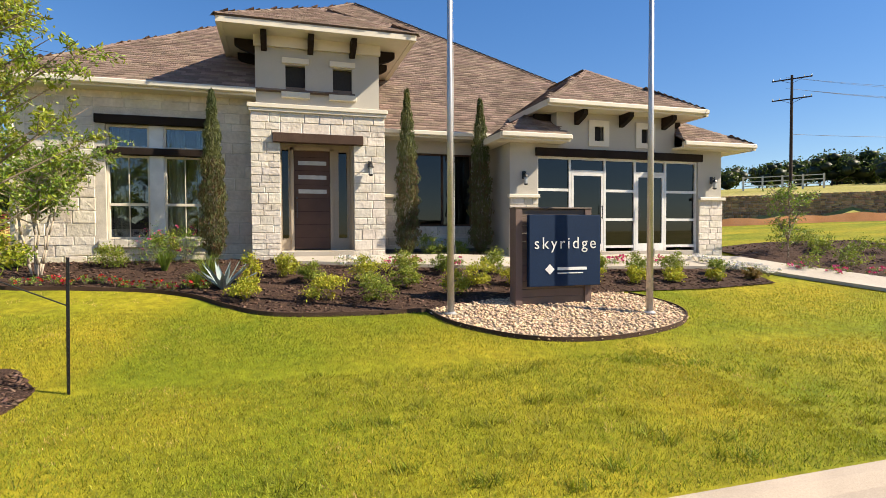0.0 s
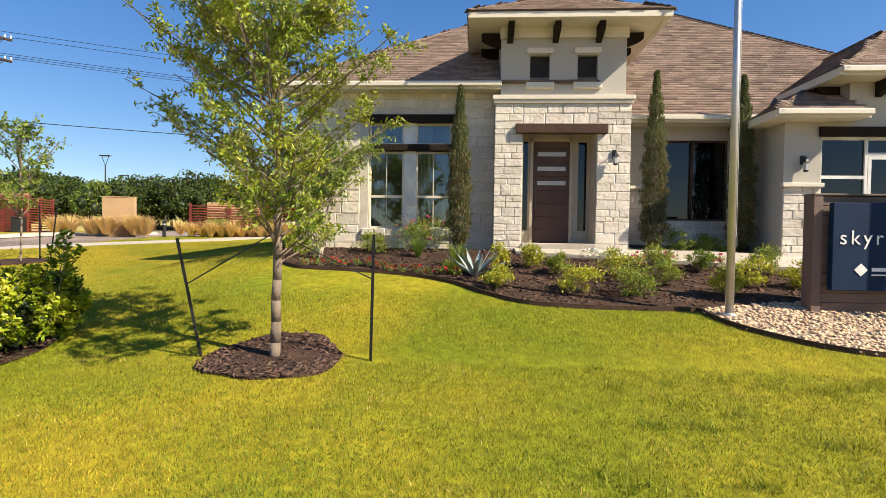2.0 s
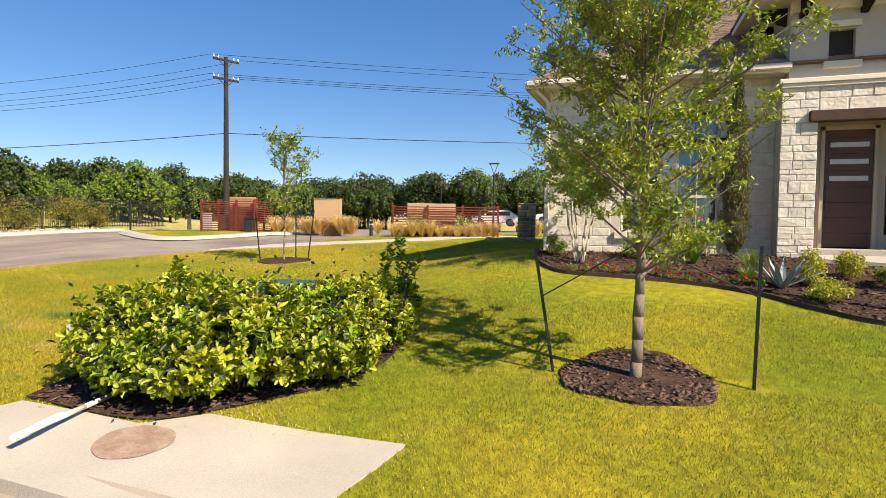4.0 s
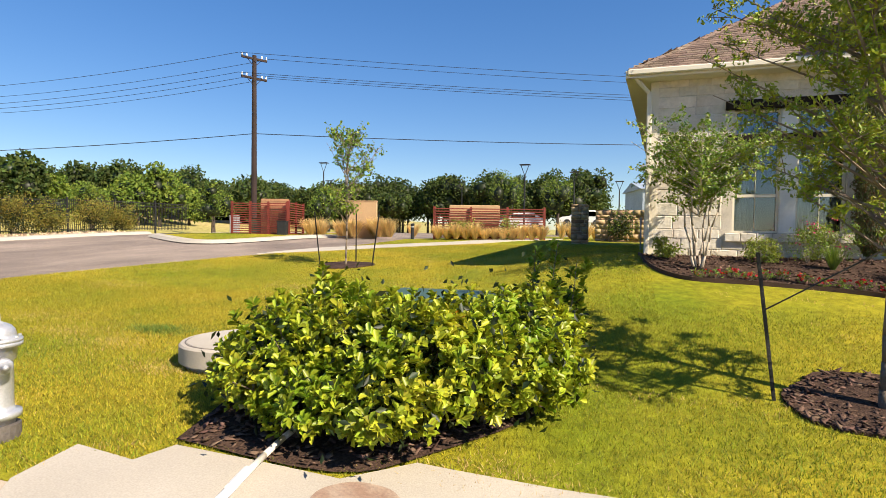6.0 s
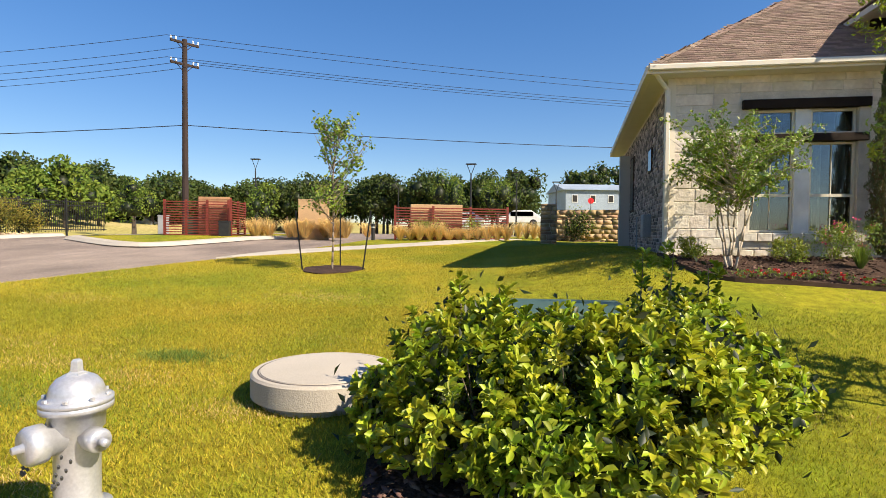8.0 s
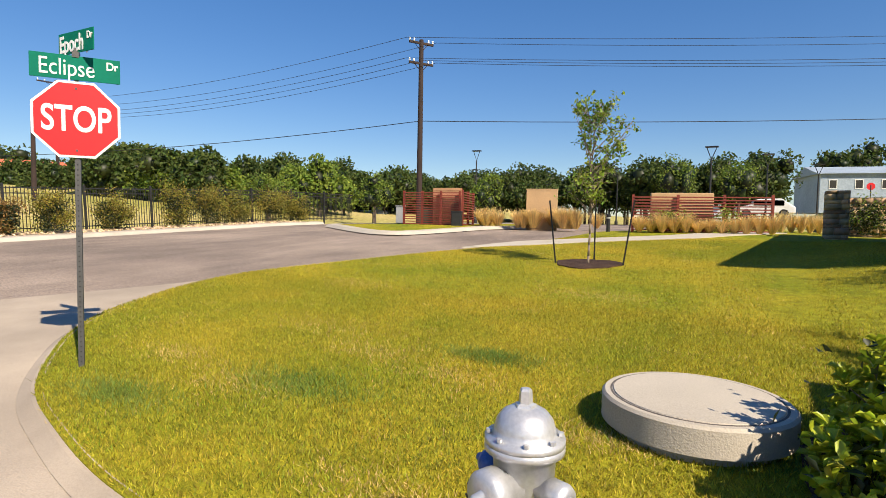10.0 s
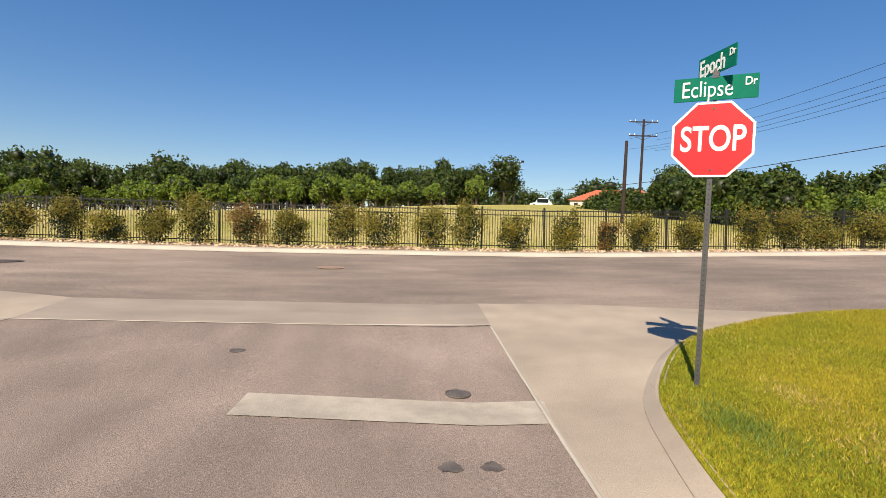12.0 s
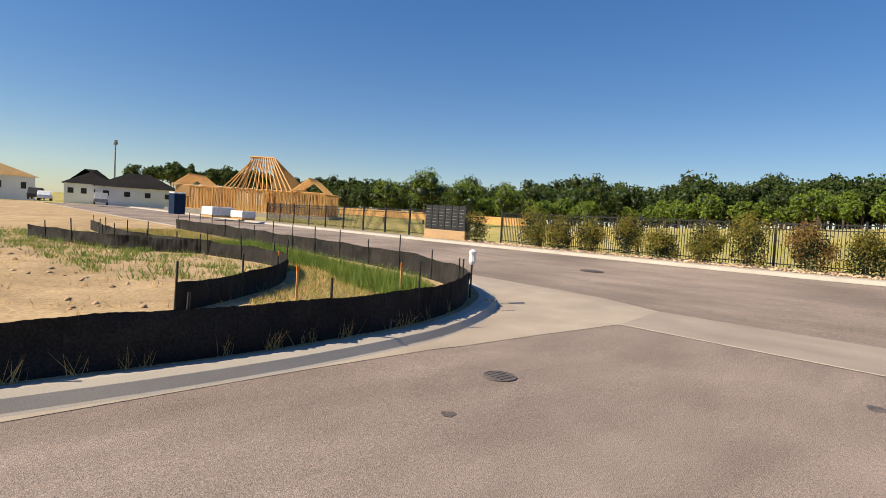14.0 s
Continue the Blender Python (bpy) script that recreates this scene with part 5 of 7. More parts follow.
def hedge():
    t = thing("hedge", "dense glossy yellow-green hedge shrubs in mulch", "shrub", at=(-7.12, -7.2, lz(-7.12, -7.2)))
    spots = [(-0.85, -0.5, 0.56, 1.08), (1.25, -0.25, 0.42, 0.8), (-0.75, -1.15, 0.6, 0.98), (-0.1, -1.0, 0.6, 1.05), (-0.15, -0.4, 0.5, 1.0), (0.45, -1.05, 0.55, 1.0), (0.55, -0.4, 0.55, 1.08), (0.95, 0.2, 0.5, 1.05), (1.05, 0.85, 0.45, 1.05), (0.9, -0.7, 0.48, 0.85), (-1.2, -1.0, 0.4, 0.65), (-0.35, -1.45, 0.42, 0.6), (0.25, -1.42, 0.42, 0.62), (1.1, 1.45, 0.35, 0.95), (-0.85, 0.1, 0.4, 0.95)]
    tips, axes, inner, stems = [], [], [], bmesh.new()
    random.seed(3)
    for sx, sy, r, h in spots:
        c = np.array([sx, sy, h * 0.52])
        n = 150
        d = rng.normal(size=(n, 3))
        d[:, 2] += 0.15
        d /= np.linalg.norm(d, axis=1)[:, None]
        tip = c + d * np.array([r, r, h * 0.48]) * rng.uniform(0.66, 1.14, (n, 1))
        tip[:, 2] = np.maximum(tip[:, 2], 0.12)
        a = d * 0.7 + np.array([0, 0, 0.6]) + rng.normal(size=(n, 3)) * 0.25
        tips.append(tip)
        axes.append(a / np.linalg.norm(a, axis=1)[:, None])
        inner.append(c + rng.normal(size=(420, 3)) * np.array([r, r, h * 0.5]) * 0.44)
        for k in range(9):
            limb(stems, (sx * 0.8 + random.uniform(-.1, .1), sy * 0.8 + random.uniform(-.1, .1), -0.05), tuple(tip[k] - axes[-1][k] * 0.05), 0.012, 0.004, 0.03, 3, 5)
    for sx, sy, h in ((1.15, 1.6, 1.5), (0.85, 1.75, 1.38), (-0.95, -0.35, 1.25), (1.4, 1.25, 1.25), (-0.6, -0.75, 1.2)):
        limb(stems, (sx * 0.9, sy * 0.9, 0.3), (sx, sy, h), 0.01, 0.004, 0.03, 4, 5)
        z = np.linspace(0.8, h, 9)
        tips.append(np.stack([np.full(9, sx), np.full(9, sy), z], 1) + rng.normal(size=(9, 3)) * 0.05)
        axes.append(np.tile([[0.0, 0.0, 1.0]], (9, 1)))
    part("stems", stems, M["bark"], t)["kind"] = "stuff"
    whorls("leaves", np.concatenate(tips), np.concatenate(axes), 13, 0.088, 0.046, M["leaf_hedge"], t, "glossy yellow-green leaves")
    # Inner leaves in near-black green paint the shade between the shoots.
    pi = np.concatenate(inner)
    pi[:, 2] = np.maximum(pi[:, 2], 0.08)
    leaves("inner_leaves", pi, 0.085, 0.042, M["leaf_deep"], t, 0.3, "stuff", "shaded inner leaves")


hedge()


def cypress(x, y, height, r, seed):
    z = float(gz(x, y)) + 0.12
    t = thing("italian_cypress", "narrow columnar cypress with browning lower foliage", "tree", "cypresses", (x, y, z))
    part("trunk", rod(bmesh.new(), (0, 0, -0.05), (0, 0, height * 0.9), 0.035, 0.008, 8), M["bark"], t)
    def column(n, lo, hi):
        h = rng.uniform(lo, hi, n)
        rad = r * np.clip(1.15 - (h / height) ** 2.2, 0.08, 1) * np.clip(h / 0.35, 0.35, 1) * (0.9 + 0.1 * np.sin(h * 9 + seed) + 0.08 * np.sin(h * 23))
        a = rng.uniform(0, 6.283, n)
        k = rad * rng.uniform(0.45, 1.05, n)
        return np.stack([np.cos(a) * k, np.sin(a) * k, h], 1)
    leaves("foliage", column(7600, 0.1, height), 0.10, 0.019, M["leaf_cypress"], t, 2.2, "stuff", "dark green scaly foliage")
    leaves("dry_foliage", column(2400, 0.12, height * 0.6), 0.09, 0.018, M["leaf_cypress_dry"], t, 1.8, "stuff", "browning inner foliage")


cypress(-0.8, -0.05, 3.85, 0.30, 1)
cypress(3.72, 0.15, 4.2, 0.33, 2)
cypress(5.68, 0.15, 4.1, 0.33, 3)


# ---- planting ----
def bush(x, y, r, h, mat, n=420, leaf=0.05, wide=0.02, name="shrub", label="small rounded green shrub in the mulch bed", group="bed shrubs", flower=None, fn=40, spread=0.0):
    z = float(gz(x, y)) + 0.125
    t = thing(name, label, "shrub", group, (x, y, z))
    bm = bmesh.new()
    random.seed(int(abs(x * 100 + y * 10)))
    for i in range(6):
        a = i * 1.05
        rod(bm, (0, 0, -0.02), (math.cos(a) * r * 0.6, math.sin(a) * r * 0.6, h * 0.75), 0.006, 0.003, 4)
    part("branch", bm, M["bark"], t)["kind"] = "stuff"
    p = cloud((0, 0, h * 0.55), (r, r, h * 0.48), n, 16, 0.36 + spread)
    p[:, 2] = np.clip(p[:, 2], 0.02, None)
    leaves("foliage", p, leaf, wide, mat, t, 0.7, "stuff")
    # Tall shrubs get a core of near-black leaves as painted shade.
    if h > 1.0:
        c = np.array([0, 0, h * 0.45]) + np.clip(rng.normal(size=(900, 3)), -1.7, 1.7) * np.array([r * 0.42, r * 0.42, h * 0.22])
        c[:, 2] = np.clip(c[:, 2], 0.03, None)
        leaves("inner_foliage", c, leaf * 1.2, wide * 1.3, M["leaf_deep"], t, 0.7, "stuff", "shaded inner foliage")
    if flower:
        q = cloud((0, 0, h * 0.7), (r * 0.9, r * 0.9, h * 0.42), fn, 9, 0.2, 0.6)
        leaves("blossoms", q, 0.05, 0.045, flower, t, 0.8, "stuff")


def tuft(x, y, r, h, mat, n=160, name="ornamental_grass", label="arching clump of ornamental grass", group="ornamental grasses", w=0.006, dz=0.12):
    z = float(gz(x, y)) + dz
    t = thing(name, label, "grass", group, (x, y, z))
    a = rng.uniform(0, 6.283, n)
    o = rng.uniform(0.15, 1.0, n) * r
    hh = h * rng.uniform(0.6, 1.1, n)
    b0 = np.stack([np.cos(a) * r * 0.12, np.sin(a) * r * 0.12, np.zeros(n)], 1)
    mid = b0 + np.stack([np.cos(a) * o * 0.45, np.sin(a) * o * 0.45, hh * 0.7], 1)
    tip = b0 + np.stack([np.cos(a) * o, np.sin(a) * o, hh], 1)
    s = np.stack([-np.sin(a), np.cos(a), np.zeros(n)], 1) * w
    v = np.stack([b0 - s, b0 + s, mid + s * 0.8, mid - s * 0.8, tip], 1)
    i = np.arange(n)[:, None] * 5
    f = np.concatenate([i + np.array([[0, 1, 2]]), i + np.array([[0, 2, 3]]), i + np.array([[3, 2, 4]])])
    raw("blades", v, f, mat, t)["kind"] = "stuff"


random.seed(21)
SMALL = [(0.05, -2.0, 0.24, 0.62, "leaf_lime"), (0.75, -1.5, 0.3, 0.62, "leaf_lime"), (1.25, -1.9, 0.3, 0.42, "leaf_shrub"), (0.05, -3.0, 0.36, 0.45, "leaf_lime"), (1.4, -3.15, 0.42, 0.5, "leaf_lime"), (2.3, -3.3, 0.42, 0.58, "leaf_shrub"), (2.35, -2.2, 0.42, 0.62, "leaf_lime"), (3.0, -2.6, 0.34, 0.5, "leaf_shrub"), (3.3, -1.5, 0.3, 0.55, "leaf_shrub"), (4.1, -1.6, 0.3, 0.5, "leaf_shrub"), (4.6, -2.5, 0.4, 0.55, "leaf_lime"), (3.9, -3.1, 0.32, 0.48, "leaf_lime"), (5.3, -1.7, 0.32, 0.55, "leaf_shrub"), (5.4, -2.7, 0.3, 0.5, "leaf_lime"), (6.8, -1.8, 0.34, 0.5, "leaf_shrub"), (7.3, -2.6, 0.28, 0.4, "leaf_lime"), (7.9, -1.9, 0.3, 0.55, "leaf_shrub"), (8.3, -2.8, 0.25, 0.38, "leaf_lime"), (8.8, -2.1, 0.32, 0.55, "leaf_shrub"), (9.3, -2.8, 0.25, 0.38, "leaf_lime"), (9.8, -2.2, 0.34, 0.6, "leaf_shrub"), (10.4, -2.9, 0.22, 0.32, "leaf_lime"), (11.0, -2.3, 0.25, 0.4, "leaf_shrub"), (11.6, -2.8, 0.22, 0.3, "leaf_red"), (-1.75, -0.3, 0.36, 0.7, "leaf_shrub"), (-2.7, -0.55, 0.36, 0.55, "leaf_shrub"), (4.3, 0.2, 0.35, 0.6, "leaf_shrub"), (5.0, 0.1, 0.35, 0.5, "leaf_shrub"), (-4.4, -0.4, 0.3, 0.45, "leaf_shrub")]
for x, y, r, h, m in SMALL:
    bush(x, y, r * 0.86, h * 0.9, M[m], 1300, 0.05, 0.028, label="small yellow-green shrub in the mulch bed" if m == "leaf_lime" else "small rounded green shrub in the mulch bed")
for x, y in ((-1.95, -0.55), (-1.35, -0.35)):
    bush(x, y, 0.35, 0.75, M["leaf_crape"], 420, 0.055, 0.022, "rose_bush", "rose bush with pink blooms under the window", "roses", M["petal_pink"], 26)
for i in range(13):
    x = -3.9 + i * 0.26
    bush(x, -1.62 - 0.05 * i * (1 if i > 6 else 0.4) + random.uniform(-0.08, 0.08), 0.13, 0.16, M["leaf_crape"], 110, 0.04, 0.02, "flowering_plant", "low plant with bright red blooms", "red bedding flowers", M["petal_red"], 26 if i % 4 else 10)
for x, y, col, key, wd in ((2.05, -0.95, "petal_white", "white", 0.3), (2.5, -0.85, "petal_white", "white", 0.26), (3.05, -1.0, "petal_pink", "pink", 0.25), (3.6, -1.05, "petal_pink", "pink", 0.25), (4.6, -1.2, "petal_pink", "pink", 0.2), (8.6, -1.35, "petal_pink", "pink", 0.26), (9.0, -1.3, "petal_pink", "pink", 0.26), (10.0, -1.3, "petal_pink", "pink", 0.2), (13.6, -2.3, "petal_pink", "pink", 0.3), (14.2, -2.9, "petal_pink", "pink", 0.3), (15.2, -3.3, "petal_pink", "pink", 0.35)):
    bush(x, y, wd, 0.24, M["leaf_crape"], 160, 0.04, 0.02, "flowering_plant", "low mound of %s bedding flowers" % key, key + " bedding flowers", M[col], 90)
for i in range(9):
    bush(11.31 + i * 0.131, -1.35 + i * -0.154, 0.26, 0.24, M["leaf_crape"], 90, 0.035, 0.02, "flowering_plant", "low drift of white bedding flowers by the walk", "white bedding flowers", M["petal_white"], 130)
for x, y in ((6.5, -3.0), (6.75, -3.1)):
    bush(x, y, 0.16, 0.25, M["leaf_lime"], 60, 0.04, 0.02, "flowering_plant", "low plant with yellow blooms beside the sign", "yellow bedding flowers", M["petal_yellow"], 60)
for i in range(16):
    x, y = random.uniform(13.8, 18.2), random.uniform(-2.6, 0.6)
    bush(x, y, random.uniform(0.25, 0.45), random.uniform(0.35, 0.65), M["leaf_shrub"], 260, 0.07, 0.03)
leafy_tree("vitex_shrub", "upright airy green shrub beside the walk", 14.6, -1.2, 2.3, 0.02, 0.6, (0.3, 1.7), 22, 9, 0.08, 0.04, M["leaf_crape"], M["bark"], 31, 9)
for x, y, r, h in ((-0.75, -1.5, 0.4, 0.5), (-1.65, -0.9, 0.3, 0.45), (-0.9, -2.0, 0.3, 0.3)):
    tuft(x, y, r, h, M["weed"], 170)


def agave(x, y):
    z = float(gz(x, y)) + 0.12
    t = thing("agave", "blue-grey agave with stiff pointed leaves", "plant", at=(x, y, z))
    random.seed(4)
    for i in range(15):
        a, up = i * 2.4, 0.35 + 0.05 * i
        L = 0.62 - 0.008 * i
        bm = bmesh.new()
        rows = []
        for k, (s, w) in enumerate(((0, 0.035), (0.25, 0.05), (0.6, 0.042), (1.0, 0.002))):
            rad, h = L * s * math.cos(up) + 0.03, L * s * math.sin(up) + 0.08 * s
            rows.append([bm.verts.new((rad, -w, h + 0.012)), bm.verts.new((rad, 0, h - 0.012)), bm.verts.new((rad, w, h + 0.012))])
        for p, q in zip(rows, rows[1:]):
            bm.faces.new((p[0], p[1], q[1], q[0]))
            bm.faces.new((p[1], p[2], q[2], q[1]))
        part("leaf", bm, M["agave"], t).matrix_local = pose(0, 0, 0, 0, 0, math.degrees(a))


agave(-0.42, -2.15)


# ---- by the corner ----
def hydrant(x, y, turn):
    t = thing("fire_hydrant", "silver painted fire hydrant with blue side cap", "hydrant", at=(x, y, lz(x, y) + 0.06), turn=turn)
    part("foot", lathe([(0.15, -0.15), (0.15, 0.05), (0.12, 0.055)], 20), M["iron"], t, "dark lower flange")
    part("barrel", lathe([(0.115, 0.05), (0.115, 0.10), (0.155, 0.105), (0.155, 0.15), (0.115, 0.155), (0.105, 0.2), (0.105, 0.54), (0.125, 0.56), (0.13, 0.655), (0.165, 0.66), (0.165, 0.69)], 28), M["silver"], t, "", True)
    part("bonnet", lathe([(0.165, 0.69), (0.165, 0.715), (0.128, 0.72), (0.126, 0.75), (0.115, 0.785), (0.092, 0.815), (0.06, 0.833), (0.03, 0.838)], 28), M["silver"], t, "", True)
    part("operating_nut", lathe([(0.05, 0.832), (0.045, 0.845), (0.03, 0.85), (0.027, 0.90), (0.02, 0.91)], 5), M["silver"], t)
    for i in range(8):
        a = i * math.pi / 4
        part("bolt", lathe([(0.012, 0.72), (0.012, 0.735)], 6), M["silver"], t).matrix_local = pose(0.147 * math.cos(a), 0.147 * math.sin(a), 0)
    def nozzle(nm, mat, ang, r, reach, lab):
        prof = [(r * 0.8, 0.06), (r * 0.8, reach - 0.09), (r, reach - 0.085), (r, reach - 0.02), (r * 0.85, reach), (r * 0.3, reach), (0.022, reach + 0.001), (0.018, reach + 0.045)]
        part(nm, lathe(prof, 18), mat, t, lab, True).matrix_local = pose(0, 0, 0.53, 0, 90, ang)
    nozzle("pumper_cap", M["silver"], 0, 0.095, 0.24, "large silver pumper cap")
    nozzle("side_cap", M["silver"], 90, 0.06, 0.225, "silver side cap")
    nozzle("side_cap", M["blue"], -90, 0.06, 0.225, "blue side cap")
    for s in (1, -1):
        ch = bmesh.new()
        for k in range(12):
            u = k / 11
            c = Vector((0.12 + 0.06 * math.sin(u * 3.1), s * (0.10 + 0.09 * u), 0.39 + 0.12 * (2 * u - 1) ** 2 - 0.05))
            rod(ch, c, c + Vector((0.006, 0.008 * s, 0.016)), 0.007, sides=5)
        part("chain", ch, M["steel"], t, "steel cap chain")


hydrant(-9.77, -9.46, 250)

lid = thing("manhole_riser", "round raised concrete manhole with flat lid", "manhole", at=(-9.36, -7.15, lz(-9.36, -7.15) - 0.04))
part("ring", lathe([(0.60, 0), (0.60, 0.06), (0.66, 0.07), (0.66, 0.25), (0.64, 0.27)], 96), M["concrete"], lid)
part("lid", lathe([(0.58, 0.268), (0.575, 0.278), (0.01, 0.284)], 48), M["concrete"], lid, "flat pale concrete lid")
part("seam", lathe([(0.60, 0.262), (0.60, 0.2725), (0.585, 0.2725), (0.585, 0.262)], 48), M["stain"], lid)

tr = thing("transformer_box", "low green utility transformer box with numbered orange decal", "utility box", at=(-7.2, -6.42, lz(-7.2, -6.42)), turn=4)
part("cabinet", box(-0.62, -0.5, 0, 0.62, 0.5, 0.74, 0.02), M["box_green"], tr)
part("lid", box(-0.65, -0.53, 0.74, 0.65, 0.53, 0.82, 0.025), M["box_green"], tr)
part("pad", box(-0.75, -0.62, -0.1, 0.75, 0.62, 0.04, 0.02), M["concrete"], tr, "pale concrete pad")
dec = part("decal", box(0.18, -0.538, 0.58, 0.52, -0.532, 0.72), M["orange"], tr, "orange number decal")
lettering("12", 0.15, M["black"], dec, pose(0.40, -0.541, 0.65, 90), bold=0.004)

hose = thing("hose", "white plastic pipe with wrapped end lying on the slab", "pipe", at=(-7.65, -8.82, lz(-7.65, -8.82) + 0.03))
bm = bmesh.new()
pts = [(0.0, 0.2, 0.0), (0.02, 0.16, 0.06), (0.03, 0.1, 0.05), (0.02, 0.0, 0.03), (0.08, -0.31, 0.025), (0.16, -0.64, 0.025)]
for a, b in zip(pts, pts[1:]):
    rod(bm, a, b, 0.024, sides=10)
part("tube", bm, M["pipe"], hose, "", True)
part("wrap", rod(rod(bmesh.new(), (0.14, -0.57, 0.035), (0.21, -0.82, 0.035), 0.032), (0.21, -0.82, 0.03), (0.26, -1.03, 0.03), 0.028), M["lettering"], hose, "taped white end")


def flat_disc(name, x, y, r, mat, label, category, dz, wob=0.02, n=32):
    bm = bmesh.new()
    bm.faces.new([bm.verts.new((a, b, float(gz(a, b)) + dz)) for a, b in disc(x, y, r, n, wob)])
    return tagged(part(name, bm, mat), label, category)


def cover(x, y, r, mat, label, dz=0.02, group="street covers"):
    t = thing("manhole_cover", label, "manhole cover", group, (x, y, float(gz(x, y)) + dz - 0.01))
    part("rim", lathe([(r, 0), (r, 0.012), (r * 0.9, 0.014), (r * 0.9, 0.002)], 28), mat, t)
    part("plate", lathe([(r * 0.88, 0), (r * 0.88, 0.010), (0.01, 0.012)], 28), mat, t)
    for i in range(4):
        part("rib", box(-r * 0.6, -0.012 + (i - 1.5) * r * 0.35, 0.010, r * 0.6, 0.012 + (i - 1.5) * r * 0.35, 0.018), mat, t)


flat_disc("rust_stain", -6.75, -9.35, 0.30, M["iron_red"], "faded rust-brown round cover set in the slab", "cover", 0.124)
cover(-15.38, -11.12, 0.14, M["iron"], "small cast iron valve cover in the asphalt")
cover(-14.35, -17.05, 0.2, M["iron"], "round iron manhole cover in the asphalt")
cover(-26.4, -13.95, 0.42, M["iron_red"], "rusty red manhole cover in the cross street")
cover(-25.9, -23.0, 0.40, M["iron"], "round iron manhole cover in the cross street")
for x, y, r in ((-13.0, -16.5, 0.07), (-13.65, -11.35, 0.09), (-13.66, -11.03, 0.085), (-16.9, -13.9, 0.10)):
    flat_disc("oil_stain", x, y, r, M["stain"], "dark oil stain on the asphalt", "stain", 0.012, 0.14)


def stop_sign(x, y):
    t = thing("stop_sign", "red octagonal stop sign with two green street name blades", "sign", at=(x, y, lz(x, y) - 0.02), turn=56)
    m = bmesh.new()
    bx(m, -0.025, 0.0, -0.2, 0.025, 0.05, 2.16)
    bx(m, -0.018, 0.006, 2.1, 0.018, 0.044, 3.28)
    post = part("post", m, M["steel"], t, "perforated galvanised post")
    for i in range(40):
        o = part("hole", lathe([(0.008, 0), (0.008, 0.002)], 8), M["black"], post)
        o.matrix_local = pose(0, -0.0005, 0.08 + i * 0.052, 90)
    R = 0.381 / math.cos(math.pi / 8)
    octo = lambda r: [(r * math.cos(math.pi / 8 + k * math.pi / 4), r * math.sin(math.pi / 8 + k * math.pi / 4)) for k in range(8)]
    s = part("sign_face", plate(octo(R), 0.004), M["lettering"], t, "white bordered octagon")
    s.matrix_local = pose(0, -0.012, 2.56)
    part("field", plate(octo(R * 0.94), 0.002), M["red"], s, "red octagon").matrix_local = pose(0, -0.003, 0)
    lettering("STOP", 0.36, M["lettering"], s, pose(0, -0.005, -0.005, 90), bold=0.006, wide=0.70)
    for z in (0.31, -0.31):
        part("bolt", lathe([(0.012, 0), (0.012, 0.006)], 8), M["steel"], s).matrix_local = pose(0, -0.004, z, 90)
    e = part("name_blade", box(-0.385, -0.014, 2.955, 0.385, -0.004, 3.195, 0.002), M["green"], t, "green street name blade")
    lettering("Eclipse", 0.235, M["lettering"], e, pose(-0.075, -0.017, 3.065, 90), bold=0.0, wide=0.75)
    lettering("Dr", 0.11, M["lettering"], e, pose(0.315, -0.017, 3.12, 90), bold=0.002, wide=0.85)
    part("bracket", box(-0.03, -0.02, 3.18, 0.03, 0.06, 3.24), M["steel"], t)
    q = part("name_blade", box(-0.30, -0.005, 0, 0.30, 0.005, 0.22, 0.002), M["green"], t, "green street name blade set crosswise")
    q.matrix_local = pose(0, 0.03, 3.235, 0, 0, -52)
    lettering("Epoch", 0.235, M["lettering"], q, pose(-0.07, -0.008, 0.095, 90), bold=0.004, wide=0.72)
    lettering("Dr", 0.10, M["lettering"], q, pose(0.24, -0.008, 0.15, 90), bold=0.002, wide=0.8)
    flip = lettering("Epoch Dr", 0.2, M["lettering"], q, pose(0, 0.008, 0.1, 90, 0, 180), bold=0.004, wide=0.62)


stop_sign(-15.0, -8.68)


# ---- along the cross street ----
def fence_panel():
    t = thing("iron_fence_panel", "black iron picket fence panel behind the shrubs", "fence", "iron fence", (-33.6, -36, 0))
    part("post", box(-0.04, -0.04, -0.2, 0.04, 0.04, 1.9), M["black"], t)
    part("post_cap", lathe([(0.05, 1.9), (0.05, 1.92), (0.01, 1.95)], 6), M["black"], t)
    for z in (0.18, 1.55, 1.76):
        part("rail", box(-0.018, 0.0, z, 0.018, 2.85, z + 0.04), M["black"], t)
    me = None
    for i in range(1, 24):
        o = new("picket", me) if me else part("picket", box(-0.011, -0.011, 0.08, 0.011, 0.011, 1.84), M["black"], t)
        me = o.data
        o.parent = t
        o.matrix_local = pose(0, i * 0.119, 0)
    return t


panel = fence_panel()
placed = False
for k in range(-23, 6):
    y = 0.3 + 2.85 * k
    if -41.5 < y < -36.0:
        continue
    z0, z1 = float(gz(-33.6, y)) + 0.1, float(gz(-33.6, y + 2.85)) + 0.1
    m = pose(-33.6, y, z0, math.degrees(math.atan2(z1 - z0, 2.85)))
    if placed:
        copy_thing(panel, m)
    else:
        panel.matrix_world = m
        placed = True

